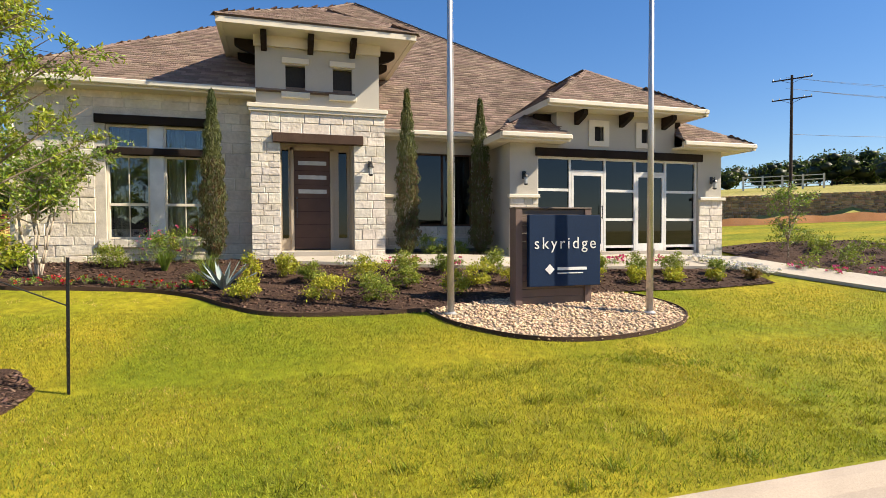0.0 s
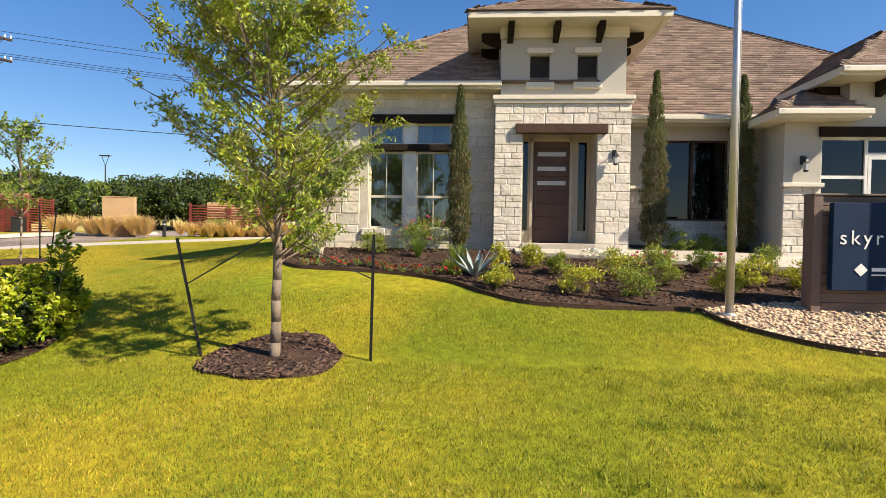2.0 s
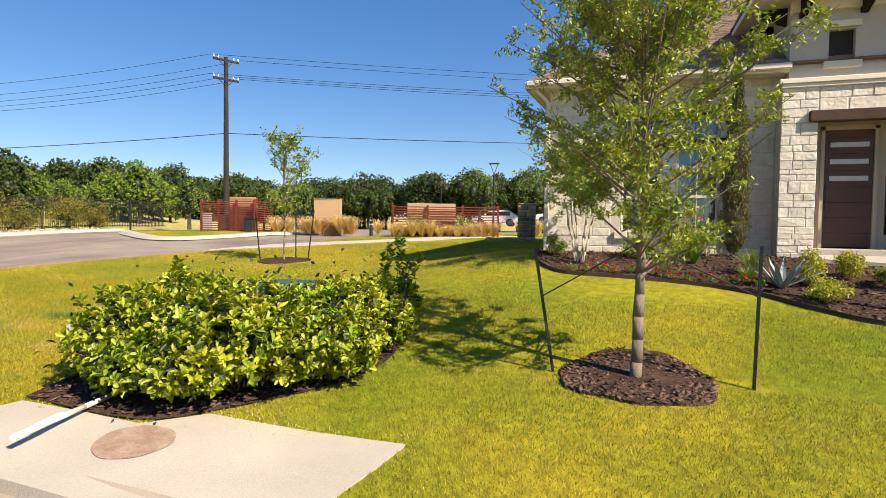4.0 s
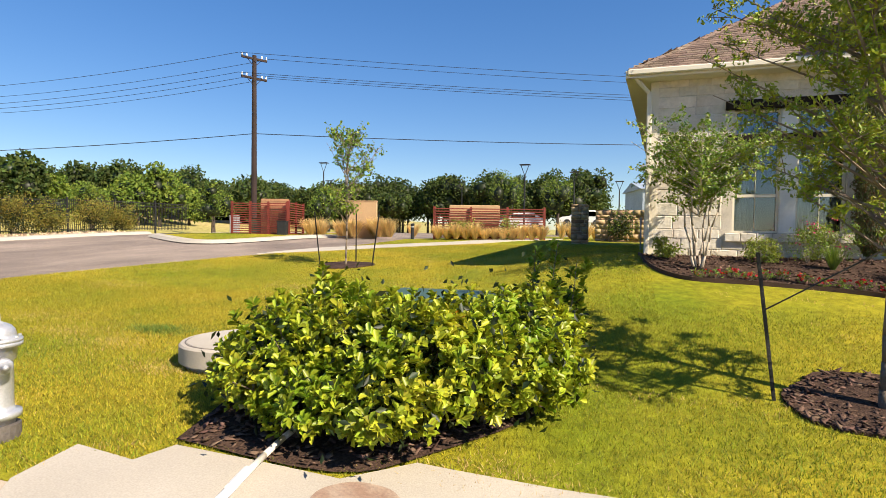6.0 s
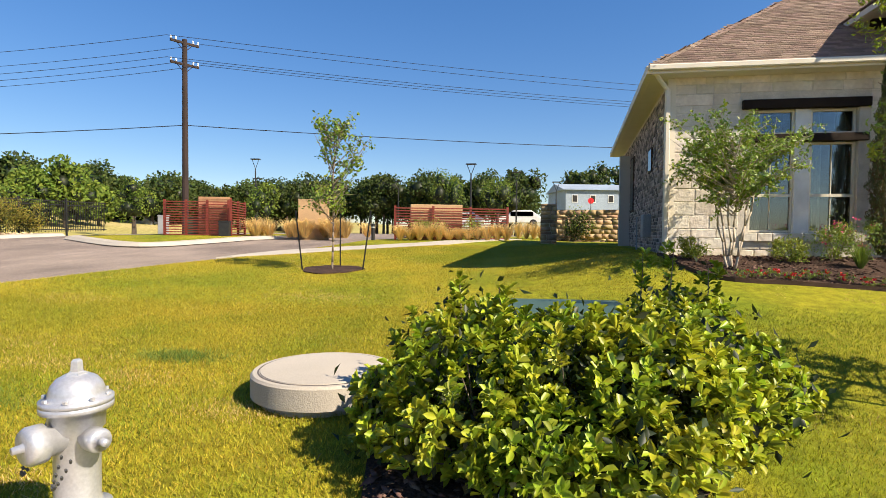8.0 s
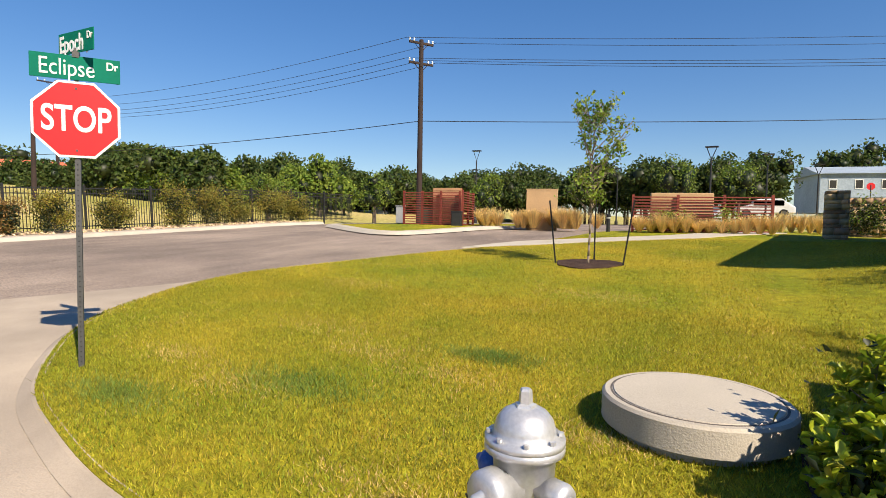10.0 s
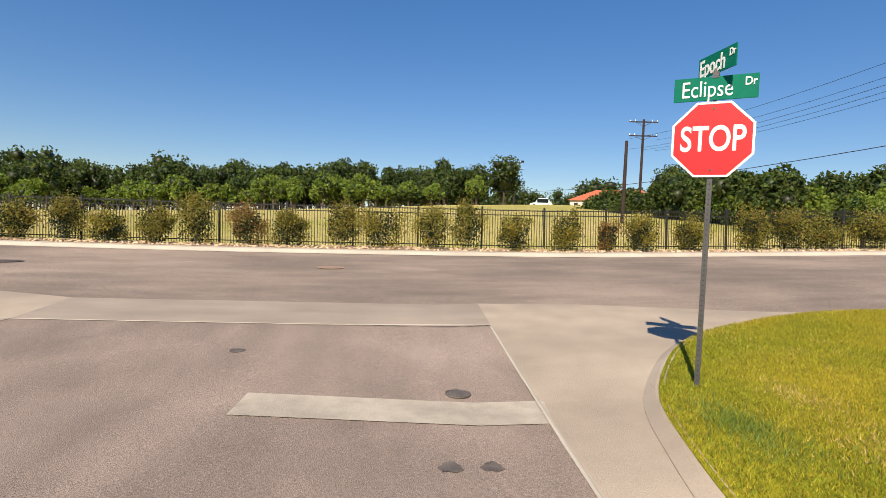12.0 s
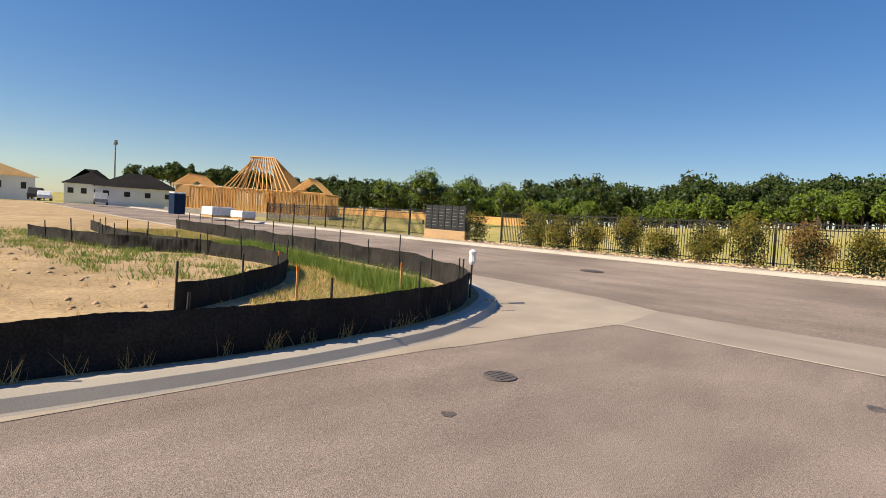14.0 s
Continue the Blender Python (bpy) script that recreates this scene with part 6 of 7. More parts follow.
random.seed(12)
FENCE_SHRUBS = [(-31.1, 1.7), (-29.25, 1.55), (-27.6, 1.6), (-25.6, 1.65), (-23.8, 1.3), (-22.1, 1.6), (-20.4, 1.85), (-18.3, 1.65), (-16.6, 1.45), (-14.4, 2.0), (-12.6, 1.85), (-10.5, 1.7), (-8.95, 2.15), (-6.95, 1.7), (-4.7, 1.75), (-2.8, 1.3), (-1.3, 1.6), (1.0, 1.4), (3.9, 1.9), (5.7, 1.7), (7.3, 1.6), (9.8, 1.8), (11.6, 1.5)]
for y, h in FENCE_SHRUBS:
    red = y in (-18.3, -2.8)
    r = 0.45 if y == -2.8 else random.uniform(0.68, 0.9)
    bush(-32.9 + random.uniform(-0.15, 0.15), y, r, h, M["leaf_red" if red else "leaf_fence"], 3000, 0.09, 0.05, "fence_shrub", "bronze tinted upright shrub along the iron fence" if red else "bushy olive-green shrub along the iron fence", "fence shrubs", spread=0.06)
bush(-32.6, -35.0, 0.8, 1.75, M["leaf_fence"], 900, 0.10, 0.055, "fence_shrub", "bushy olive-green shrub beside the mailboxes", "fence shrubs")

kiosk = thing("mailbox_cluster", "black cluster of mailboxes on a tan plinth", "mailboxes", at=(-32.5, -37.4, float(gz(-32.5, -37.4)) + 0.1), turn=98)
part("plinth", box(-1.35, -0.25, -0.1, 1.35, 0.25, 0.5, 0.02), M["tanwall"], kiosk, "tan plinth")
for i in range(6):
    unit = part("cabinet", box(-1.32 + i * 0.44, -0.22, 0.5, -0.895 + i * 0.44, 0.22, 1.75, 0.01), M["black"], kiosk)
    for r in range(6):
        part("mail_slot", box(-1.28 + i * 0.44, -0.226, 0.72 + r * 0.165, -1.02 + i * 0.44, -0.221, 0.735 + r * 0.165), M["box_grey"], unit)


kiosk.scale = (1.2, 1.2, 1.2)


def slat_screen(x, y, turn, w, h, name, label, panel_w=0, slats=14, posts=3):
    t = thing(name, label, "fence", at=(x, y, float(gz(x, y)) + 0.05), turn=turn)
    for i in range(posts):
        px = -w / 2 + w * i / (posts - 1)
        part("post", box(px - 0.05, -0.05, -0.2, px + 0.05, 0.05, h + 0.1), M["rust"], t)
    for i in range(slats):
        z = 0.12 + (h - 0.15) * i / (slats - 1)
        part("slat", box(-w / 2, -0.07, z, w / 2, -0.045, z + 0.05), M["rust"], t)
    if panel_w:
        part("panel", box(-w / 2 + 0.7, 0.1, -0.1, -w / 2 + 0.7 + panel_w, 0.35, h + 0.18, 0.02), M["tanwall"], t, "tan stucco panel behind the slats")
        for i in range(9):
            z = h - 0.1 - i * 0.1
            part("cedar_slat", box(-w / 2 + 0.72, 0.07, z - 0.7, -w / 2 + 0.68 + panel_w, 0.095, z - 0.62), M["cedar"], t)
    return t


slat_screen(-11.3, 12.7, 16, 5.2, 1.5, "slat_fence", "rust red steel slat fence before a tan panel", 2.4, 12, 4)
slat_screen(-23.9, 12.2, 16, 3.0, 1.75, "gate_screen", "rust red slat screen enclosing utility cabinets", 0, 14, 4)
slat_screen(-22.4, 13.4, 106, 2.6, 1.75, "gate_screen", "rust red slat screen enclosing utility cabinets", 0, 14, 3)
cd = thing("cedar_screen", "cedar slat privacy screen beside the red posts", "fence", at=(-23.2, 12.6, float(gz(-23.2, 12.6)) + 0.05), turn=16)
for i in range(15):
    part("slat", box(-0.75, -0.02, 0.15 + i * 0.125, 0.75, 0.02, 0.26 + i * 0.125), M["cedar"], cd)
part("frame", box(-0.8, 0.03, 0, 0.8, 0.1, 1.98), M["rust"], cd)
wp = thing("wall_panel", "free-standing tan stucco wall panel among grasses", "wall", at=(-18.5, 13.8, float(gz(-18.5, 13.8)) + 0.05), turn=16)
part("slab", box(-0.75, -0.15, -0.2, 0.75, 0.15, 1.92, 0.015), M["tanwall"], wp)
part("cap", box(-0.77, -0.17, 1.92, 0.77, 0.17, 1.97, 0.01), M["tanwall"], wp)
for x, y, w, h, d, m, lab in ((-28.0, 15.2, 0.5, 1.0, 0.35, "box_grey", "grey electrical cabinet on a pedestal"), (-24.4, 12.9, 1.0, 0.85, 0.7, "box_green", "dark green transformer box behind the screen"), (-22.2, 11.9, 0.5, 0.7, 0.4, "black", "black waste bin by the screen")):
    c = thing("utility_cabinet", lab, "utility box", at=(x, y, float(gz(x, y)) + 0.12), turn=16)
    part("body", box(-w / 2, -d / 2, 0, w / 2, d / 2, h, 0.02), M[m], c)
    part("lid", box(-w / 2 - 0.02, -d / 2 - 0.02, h, w / 2 + 0.02, d / 2 + 0.02, h + 0.05, 0.01), M[m], c)
bl = thing("bollard_light", "short black bollard light in the lawn", "bollard", at=(-14.6, 11.2, float(gz(-14.6, 11.2)) + 0.1))
part("shaft", lathe([(0.08, 0), (0.08, 0.62), (0.09, 0.63), (0.09, 0.72), (0.02, 0.74)], 16), M["black"], bl)
part("lens", lathe([(0.084, 0.55), (0.084, 0.6)], 16), M["frost"], bl)
random.seed(9)
for i in range(26):
    tuft(random.uniform(-22.2, -16.2), random.uniform(12.6, 15.5) + 0.0, 0.75, random.uniform(0.75, 1.05), M["gold"], 260, label="golden feathery ornamental grass clump", w=0.012)
for i in range(12):
    tuft(-13.4 + i * 0.42, 11.3 + i * 0.12 + random.uniform(-0.2, 0.2), 0.62, random.uniform(0.5, 0.8), M["gold"], 300, label="golden feathery ornamental grass clump", w=0.011)
for x, y in ((-12.6, 11.9), (-10.4, 12.4), (-12.0, 12.0)):
    bush(x, y, 0.55, 0.95, M["leaf_shrub"], 420, 0.09, 0.05, "shrub", "rounded green shrub before the slat fence", "entrance shrubs")
for i in range(9):
    tuft(-8.4 + i * 0.4, 17.5 + i * 0.6, 0.6, 0.9, M["gold"], 210, label="golden feathery ornamental grass clump", w=0.012)


# rubble stone pier and wall
def rubble(name, x0, x1, y, z0, z1, deep, label, turn_at=None):
    t = thing(name, label, "wall", at=(x0, y, 0))
    part("core", box(0.03, 0.04, z0, x1 - x0 - 0.03, deep, z1 - 0.03), M["mortar"], t)
    V = []
    random.seed(int(abs(x0) * 7) + 1)
    z = z0
    while z < z1:
        h = random.uniform(0.1, 0.26)
        x = 0
        while x < x1 - x0:
            w = min(random.uniform(0.18, 0.55), x1 - x0 - x)
            j = [random.uniform(-0.03, 0.03) for _ in range(12)]
            f = -random.uniform(0.0, 0.06)
            V.append([(x + 0.01, f + j[0], z + 0.01), (x + w - 0.01, f + j[1], z + 0.01 + j[2] * 0.4), (x + w - 0.012, f + j[3], min(z + h, z1) - 0.008), (x + 0.012, f + j[4], min(z + h, z1) - 0.008 + j[5] * 0.4), (x, deep, z), (x + w, deep, z), (x + w, deep, min(z + h, z1)), (x, deep, min(z + h, z1))])
            x += w
        z += h
    q = np.array([[0, 1, 2, 3], [1, 0, 4, 5], [2, 1, 5, 6], [3, 2, 6, 7], [0, 3, 7, 4]])
    o = raw("stones", V, (np.arange(len(V))[:, None, None] * 8 + q[None]).reshape(-1, 4), M["ledge"], t)
    o["kind"] = "stuff"
    return t


rubble("stone_pier", -7.3, -6.65, 10.5, -0.6, 1.45, 0.9, "brown rubble stone pier at the end of a wall")
rubble("stone_wall", -6.65, 5.0, 17.0, -0.4, 1.5, 0.5, "golden rubble stone boundary wall")
bush(-5.4, 16.6, 0.8, 1.6, M["leaf_crape"], 420, 0.10, 0.06, "shrub", "leafy green shrub before the stone wall", "entrance shrubs")
rw = rubble("retaining_wall", 0, 46, 0, -1.6, 1.35, 0.5, "long golden stone retaining wall across the slope")
rw.matrix_world = pose(22.5, 32.6, 1.75, 0, 0, -49)
of = thing("safety_fence", "sagging orange plastic safety fence on the slope", "fence", at=(25.5, 22.0, 0), turn=-48)
V, F = [], []
for i in range(40):
    x, y = i * 0.9, 0.25 * math.sin(i * 0.8)
    wx, wy = 25.5 + x * 0.669, 22.0 - x * 0.743
    g = float(gz(wx, wy)) - 0.02
    V += [(x, y, g), (x, y, g + 0.6 + 0.08 * math.sin(i * 1.7))]
    if i:
        F.append((2 * i - 2, 2 * i, 2 * i + 1, 2 * i - 1))
raw("mesh_sheet", V, F, M["safety"], of)


def lamp_post(x, y, h):
    t = thing("street_lamp", "tall slim black street lamp with open lantern head", "lamp", "street lamps", (x, y, float(gz(x, y))))
    part("pole", rod(bmesh.new(), (0, 0, 0), (0, 0, h - 0.8), 0.075, 0.05, 10), M["black"], t)
    for s in (-1, 1):
        part("arm", rod(bmesh.new(), (0, 0, h - 0.85), (0.3 * s, 0, h - 0.05), 0.025, sides=6), M["black"], t)
    part("head", box(-0.38, -0.2, h - 0.07, 0.38, 0.2, h, 0.01), M["black"], t)
    part("base", lathe([(0.16, 0), (0.16, 0.3), (0.09, 0.4)], 10), M["black"], t)


for x, y, h in ((-30.2, 29.2, 6.1), (-12.2, 27.2, 5.3), (-9.1, 32.3, 5.2), (-5.7, 39.5, 5.3), (-36, 40, 5.6), (-22, 44, 5.6)):
    lamp_post(x, y, h)


def power_pole(x, y, h, turn, wood, arms=(0.25, 1.55), half=1.25, base=None):
    z = float(gz(x, y)) if base is None else base
    t = thing("utility_pole", "tall dark wooden utility pole with crossarms", "utility pole", "utility poles", (x, y, z), turn)
    part("pole", rod(bmesh.new(), (0, 0, -1), (0, 0, h), 0.19, 0.13, 12), wood, t)
    for d in arms:
        a = part("crossarm", box(-half, -0.06, h - d - 0.06, half, 0.06, h - d + 0.06), wood, t)
        for k in (-0.95, -0.6, 0.6, 0.95):
            part("insulator", lathe([(0.03, 0), (0.06, 0.05), (0.04, 0.1), (0.055, 0.14), (0.02, 0.2)], 8), M["lettering"], t).matrix_local = pose(k * half, 0, h - d + 0.06)
        part("brace", rod(rod(bmesh.new(), (-half * 0.6, 0, h - d), (0, 0, h - d - 0.5), 0.02, sides=5), (half * 0.6, 0, h - d), (0, 0, h - d - 0.5), 0.02, sides=5), wood, t)
    return t


power_pole(-27.2, 16.0, 11.1, 60, M["pole_wood"], (0.2, 1.4), 0.8)
power_pole(55.2, 33.4, 13.4, 125, M["pole_wood"], (0.4, 2.6), 1.9, base=4.3)
power_pole(-70.8, 15.5, 12.6, 80, M["pole_wood"], (0.3, 1.9), 1.6, base=1.0)
power_pole(-55.4, 7.2, 8.0, 80, M["pole_wood"], (), base=0.3)
power_pole(-121, 11, 13.5, 70, M["pole_wood"], (0.3, 1.8), 1.7, base=1.0)
power_pole(-190, -30, 15, 70, M["pole_wood"], (0.3, 1.8), 1.8, base=3.0)


def wire(a, b, sag, r=0.014):
    t = thing("power_line", "thin dark power line sagging between poles", "cable", "power lines", a)
    a, b = Vector(a), Vector(b)
    n = 24
    pts = [a.lerp(b, i / n) - Vector((0, 0, sag * 4 * (i / n) * (1 - i / n))) - a for i in range(n + 1)]
    side_ = (b - a).cross(Vector((0, 0, 1))).normalized() * r
    lift = Vector((0, 0, r))
    bm = bmesh.new()
    rings = [[bm.verts.new(p + o) for o in (side_, lift, -side_, -lift)] for p in pts]
    for p, q in zip(rings, rings[1:]):
        for k in range(4):
            bm.faces.new((p[k], p[(k + 1) % 4], q[(k + 1) % 4], q[k]))
    part("strand", bm, M["black"], t)


EAST = (48.0, 60.0)
for k, o in enumerate((-1.1, 0.0, 1.1)):
    for top, sag in ((11.0, 1.2), (9.8, 1.3)):
        if o == 0 and top > 10.5:
            continue
        wire((-27.2 + 0.45 * o, 16.0 + 0.78 * o, top), (EAST[0], EAST[1] + o, top + 4.5), sag)
        wire((-27.2 + 0.45 * o, 16.0 + 0.78 * o, top), (-70.8, 15.5 + o * 1.4, top + 0.3), sag * 0.7)
        wire((55.2 + 0.8 * o, 33.4, top + 6.4), (120, 30 + o, top + 9.5), sag)
wire((-27.2, 16.0, 6.2), (40, 58, 10.5), 0.9, 0.022)
wire((-27.2, 16.0, 6.2), (-110, -5, 7.8), 2.2, 0.022)
wire((55.2, 33.4, 11.2), (120, 30, 15.0), 0.9, 0.022)


# ---- vehicles and far buildings ----
def car(x, y, turn, paint, label, z=None, tall=1.0, kind="car"):
    t = thing(kind, label, "car", at=(x, y, float(gz(x, y)) if z is None else z), turn=turn)
    body = plate([(-2.2, 0.35), (-2.25, 0.75), (-1.9, 0.95), (-1.2, 1.02), (-0.6, 1.5 * tall), (1.2, 1.55 * tall), (2.0, 1.05), (2.25, 0.9), (2.25, 0.35)], 1.75)
    b = part("body", body, paint, t)
    bmesh_bevel = b.modifiers.new("round", "BEVEL")
    bmesh_bevel.width, bmesh_bevel.segments = 0.08, 2
    b.matrix_local = pose(0, -0.87, 0)
    for s in (-0.885, 0.875):
        part("side_window", box(-0.85, s, 1.02, 1.4, s + 0.01, 1.40 * tall), M["glass_dark"], t)
    for wx in (-1.4, 1.4):
        for wy in (-0.8, 0.8):
            w = part("wheel", lathe([(0.33, -0.11), (0.36, -0.08), (0.36, 0.08), (0.33, 0.11)], 18), M["rubber"], t, "black tyre")
            w.matrix_local = pose(wx, wy, 0.36, 90)
            r = part("rim", lathe([(0.22, -0.115), (0.22, 0.115)], 14), M["steel"], w)


car(-9.3, 43.0, 8, M["car_white"], "white sport utility vehicle parked beyond the entrance", 0.95, 1.05)
car(-14.5, 38.5, 5, M["car_white"], "white sedan parked beyond the entrance", 0.6)
car(-49, 38, 20, M["box_grey"], "silver car beyond the iron fence", 0.2)
car(-118, 16, 80, M["car_white"], "white van far beyond the meadow", None, 1.3)
car(-20.5, -121, 75, M["black"], "dark pickup truck parked beside the new houses", -1.2, 1.2, "pickup_truck")
car(-26.8, -107, 80, M["box_grey"], "dark pickup truck parked down the street", -1.3, 1.15, "pickup_truck")
car(-21.5, -120, 80, M["car_white"], "pale car parked down the street", -1.3)


def building(name, x, y, z, turn, w, d, h, roof, wall_mat, roof_mat, label, windows=5, hip=True):
    t = thing(name, label, "building", at=(x, y, z), turn=turn)
    part("wall", box(-w / 2, 0, -2, w / 2, d, h), wall_mat, t)
    bm = bmesh.new()
    e = 0.5
    c = [bm.verts.new(p) for p in ((-w / 2 - e, -e, h), (w / 2 + e, -e, h), (w / 2 + e, d + e, h), (-w / 2 - e, d + e, h))]
    k = d / 2 if hip else -e
    r = [bm.verts.new((-w / 2 + k, d / 2, h + roof)), bm.verts.new((w / 2 - k, d / 2, h + roof))]
    bm.faces.new((c[0], c[1], r[1], r[0]))
    bm.faces.new((c[2], c[3], r[0], r[1]))
    bm.faces.new((c[1], c[2], r[1]))
    bm.faces.new((c[3], c[0], r[0]))
    bm.faces.new(c[::-1])
    part("roof", bm, roof_mat, t)
    for i in range(windows):
        cx = -w / 2 + w * (i + 0.5) / windows
        wdw = part("window", box(cx - 0.55, -0.06, h * 0.42, cx + 0.55, 0, h * 0.78), M["white"], t)
        part("pane", box(cx - 0.45, -0.075, h * 0.45, cx + 0.45, -0.062, h * 0.75), M["dark"], wdw)
    return t


building("metal_building", 6, 92, 4.4, 14, 17, 12, 4.0, 1.6, M["metal_shed"], M["metal_shed"], "pale blue corrugated metal building beyond the wall", 5, False)
building("low_building", -127, 35, 5.4, 60, 20, 10, 2.2, 2.8, M["siding"], M["rooftile"], "long cream building with an orange tiled roof", 7)
building("low_building", -122, 62, 4.5, 66, 18, 10, 4.2, 2.2, M["siding"], M["rooftile"], "cream building with orange roof behind the trees", 5)
building("new_house", -29.5, -131, -1.3, 170, 8, 10, 3.3, 2.9, M["housewrap"], M["roof_dark"], "white house under construction with dark roof", 4)
building("new_house", -34.5, -119, -1.2, 165, 12.5, 9, 2.9, 2.6, M["housewrap"], M["roof_dark"], "low pale house with dark roof down the street", 4)
building("new_house", -17, -142, -1.5, 200, 12, 10, 4.2, 2.8, M["housewrap"], M["deck"], "white wrapped house with bare plywood roof", 3)
building("hill_house", -420, -130, 9, 80, 26, 16, 5, 9, M["siding"], M["bark_dark"], "distant gabled house on the wooded ridge", 3)

stp = thing("stop_sign", "small red stop sign far beyond the stone wall", "sign", at=(-2.9, 36, 0.8), turn=14)
part("post", rod(bmesh.new(), (0, 0, -0.5), (0, 0, 2.4), 0.03, sides=6), M["steel"], stp)
part("sign_face", plate([(0.27 * math.cos(math.pi / 8 + k * math.pi / 4), 2.3 + 0.27 * math.sin(math.pi / 8 + k * math.pi / 4)) for k in range(8)], 0.01), M["red"], stp)


# timber frame house
def framed_house():
    t = thing("timber_frame", "unfinished house of bare yellow framing lumber", "building", at=(-41, -87, -0.9), turn=136)
    W, Dp, H = 21.0, 9.0, 3.1
    def run(nm, pieces):
        for a, b in pieces:
            part(nm, rod(bmesh.new(), a, b, 0.09, sides=4), M["lumber"], t)
    run("plate_beam", [((-W / 2, y, z), (W / 2, y, z)) for y in (0, Dp) for z in (0.05, H, H + 0.12)] + [((x, 0, z), (x, Dp, z)) for x in (-W / 2, W / 2) for z in (0.05, H)])
    bm = bmesh.new()
    for i in range(53):
        x = -W / 2 + i * 0.4
        for y in (0, 2.0, 4.2, 6.5, Dp):
            if random.random() < 0.9:
                bx(bm, x - 0.05, y - 0.06, 0, x + 0.05, y + 0.06, H)
    for i in range(22):
        for x in (-W / 2, W / 2, 2.0):
            bx(bm, x - 0.06, i * 0.41 - 0.05, 0, x + 0.06, i * 0.41 + 0.05, H)
    part("studs", bm, M["lumber"], t)["kind"] = "stuff"
    def rafter(a, b):
        part("rafter", rod(bmesh.new(), a, b, 0.085, sides=4), M["lumber"], t)
    top, back_y = H + 5.0, Dp * 0.5
    part("ridge_board", rod(bmesh.new(), (-2.0, back_y, top), (1.7, back_y, top), 0.13, sides=4), M["lumber"], t)
    for i in range(13):
        u = i / 12
        rafter((-2.4 + 8.4 * u, -0.3, H), (-1.5 + 3.2 * u, back_y, top))
        rafter((-2.4 + 8.4 * u, Dp + 0.3, H), (-1.5 + 3.2 * u, back_y, top))
    for i in range(6):
        u = i / 5
        rafter((-4.2, 0.5 + 8 * u, H), (-1.5, back_y, top - 0.3 - 0.3 * abs(u - 0.5)))
    part("roof_deck", plate([(1.75, top - 0.1), (6.4, H + 0.6), (6.9, H + 0.1), (1.2, H + 0.6)], 0.05), M["deck"], t, "plywood roof deck").matrix_local = pose(0, back_y + 0.6, 0)
    for cx, half, peak in ((8.2, 2.6, 2.1), (-8.6, 2.4, 1.7)):
        for k in range(7):
            y = -0.3 + k * 0.75
            rafter((cx - half, y, H), (cx, y + 0.3, H + peak))
            rafter((cx + half, y, H), (cx, y + 0.3, H + peak))
        part("ridge_board", rod(bmesh.new(), (cx, -0.3, H + peak), (cx, 4.6, H + peak), 0.1, sides=4), M["lumber"], t)
    part("sheathing", box(-W / 2, -0.1, H * 0.55, -W / 2 + 2, 0, H), M["deck"], t, "plywood sheathing")
    part("slab", box(-W / 2 - 1, -1, -0.6, W / 2 + 1, Dp + 1, 0), M["concrete"], t)


framed_house()
fm = thing("formwork", "long low band of timber slab formwork", "formwork", at=(-52, -62, -0.6), turn=112)
for i in range(10):
    part("form_board", box(-12.5 + i * 2.5, 0, 0.3, -10.02 + i * 2.5, 0.1, 1.15), M["lumber"], fm)
pt = thing("portable_toilet", "dark blue portable toilet cabin beside the street", "cabin", at=(-27.5, -73.5, -1.3), turn=10)
part("cabin", box(-0.6, -0.6, 0, 0.6, 0.6, 2.1, 0.03), M["navy"], pt)
part("roof", box(-0.63, -0.63, 2.1, 0.63, 0.63, 2.28, 0.06), M["lettering"], pt)
part("door", box(-0.4, 0.602, 0.1, 0.4, 0.62, 1.95), M["navy"], pt)
for i, (x, y, w, h) in enumerate(((-29, -66, 2.6, 1.0), (-29.6, -61.5, 1.6, 0.8))):
    d = thing("covered_pallet", "pallet load wrapped in white sheeting", "pallet", "covered pallets", (x, y, -1.25), 20)
    part("load", box(-w / 2, -0.8, 0.15, w / 2, 0.8, h, 0.08), M["lettering"], d)
    part("pallet", box(-w / 2, -0.7, 0, w / 2, 0.7, 0.14), M["lumber"], d)
mast = thing("water_tower_mast", "slim far lattice mast above the ridge", "mast", at=(-80, -362, 5))
part("shaft", rod(bmesh.new(), (0, 0, 0), (0, 0, 25), 0.5, 0.35, 8), M["box_grey"], mast)
part("head", lathe([(1.0, 23.5), (1.2, 24.5), (1.0, 26)], 10), M["box_grey"], mast)


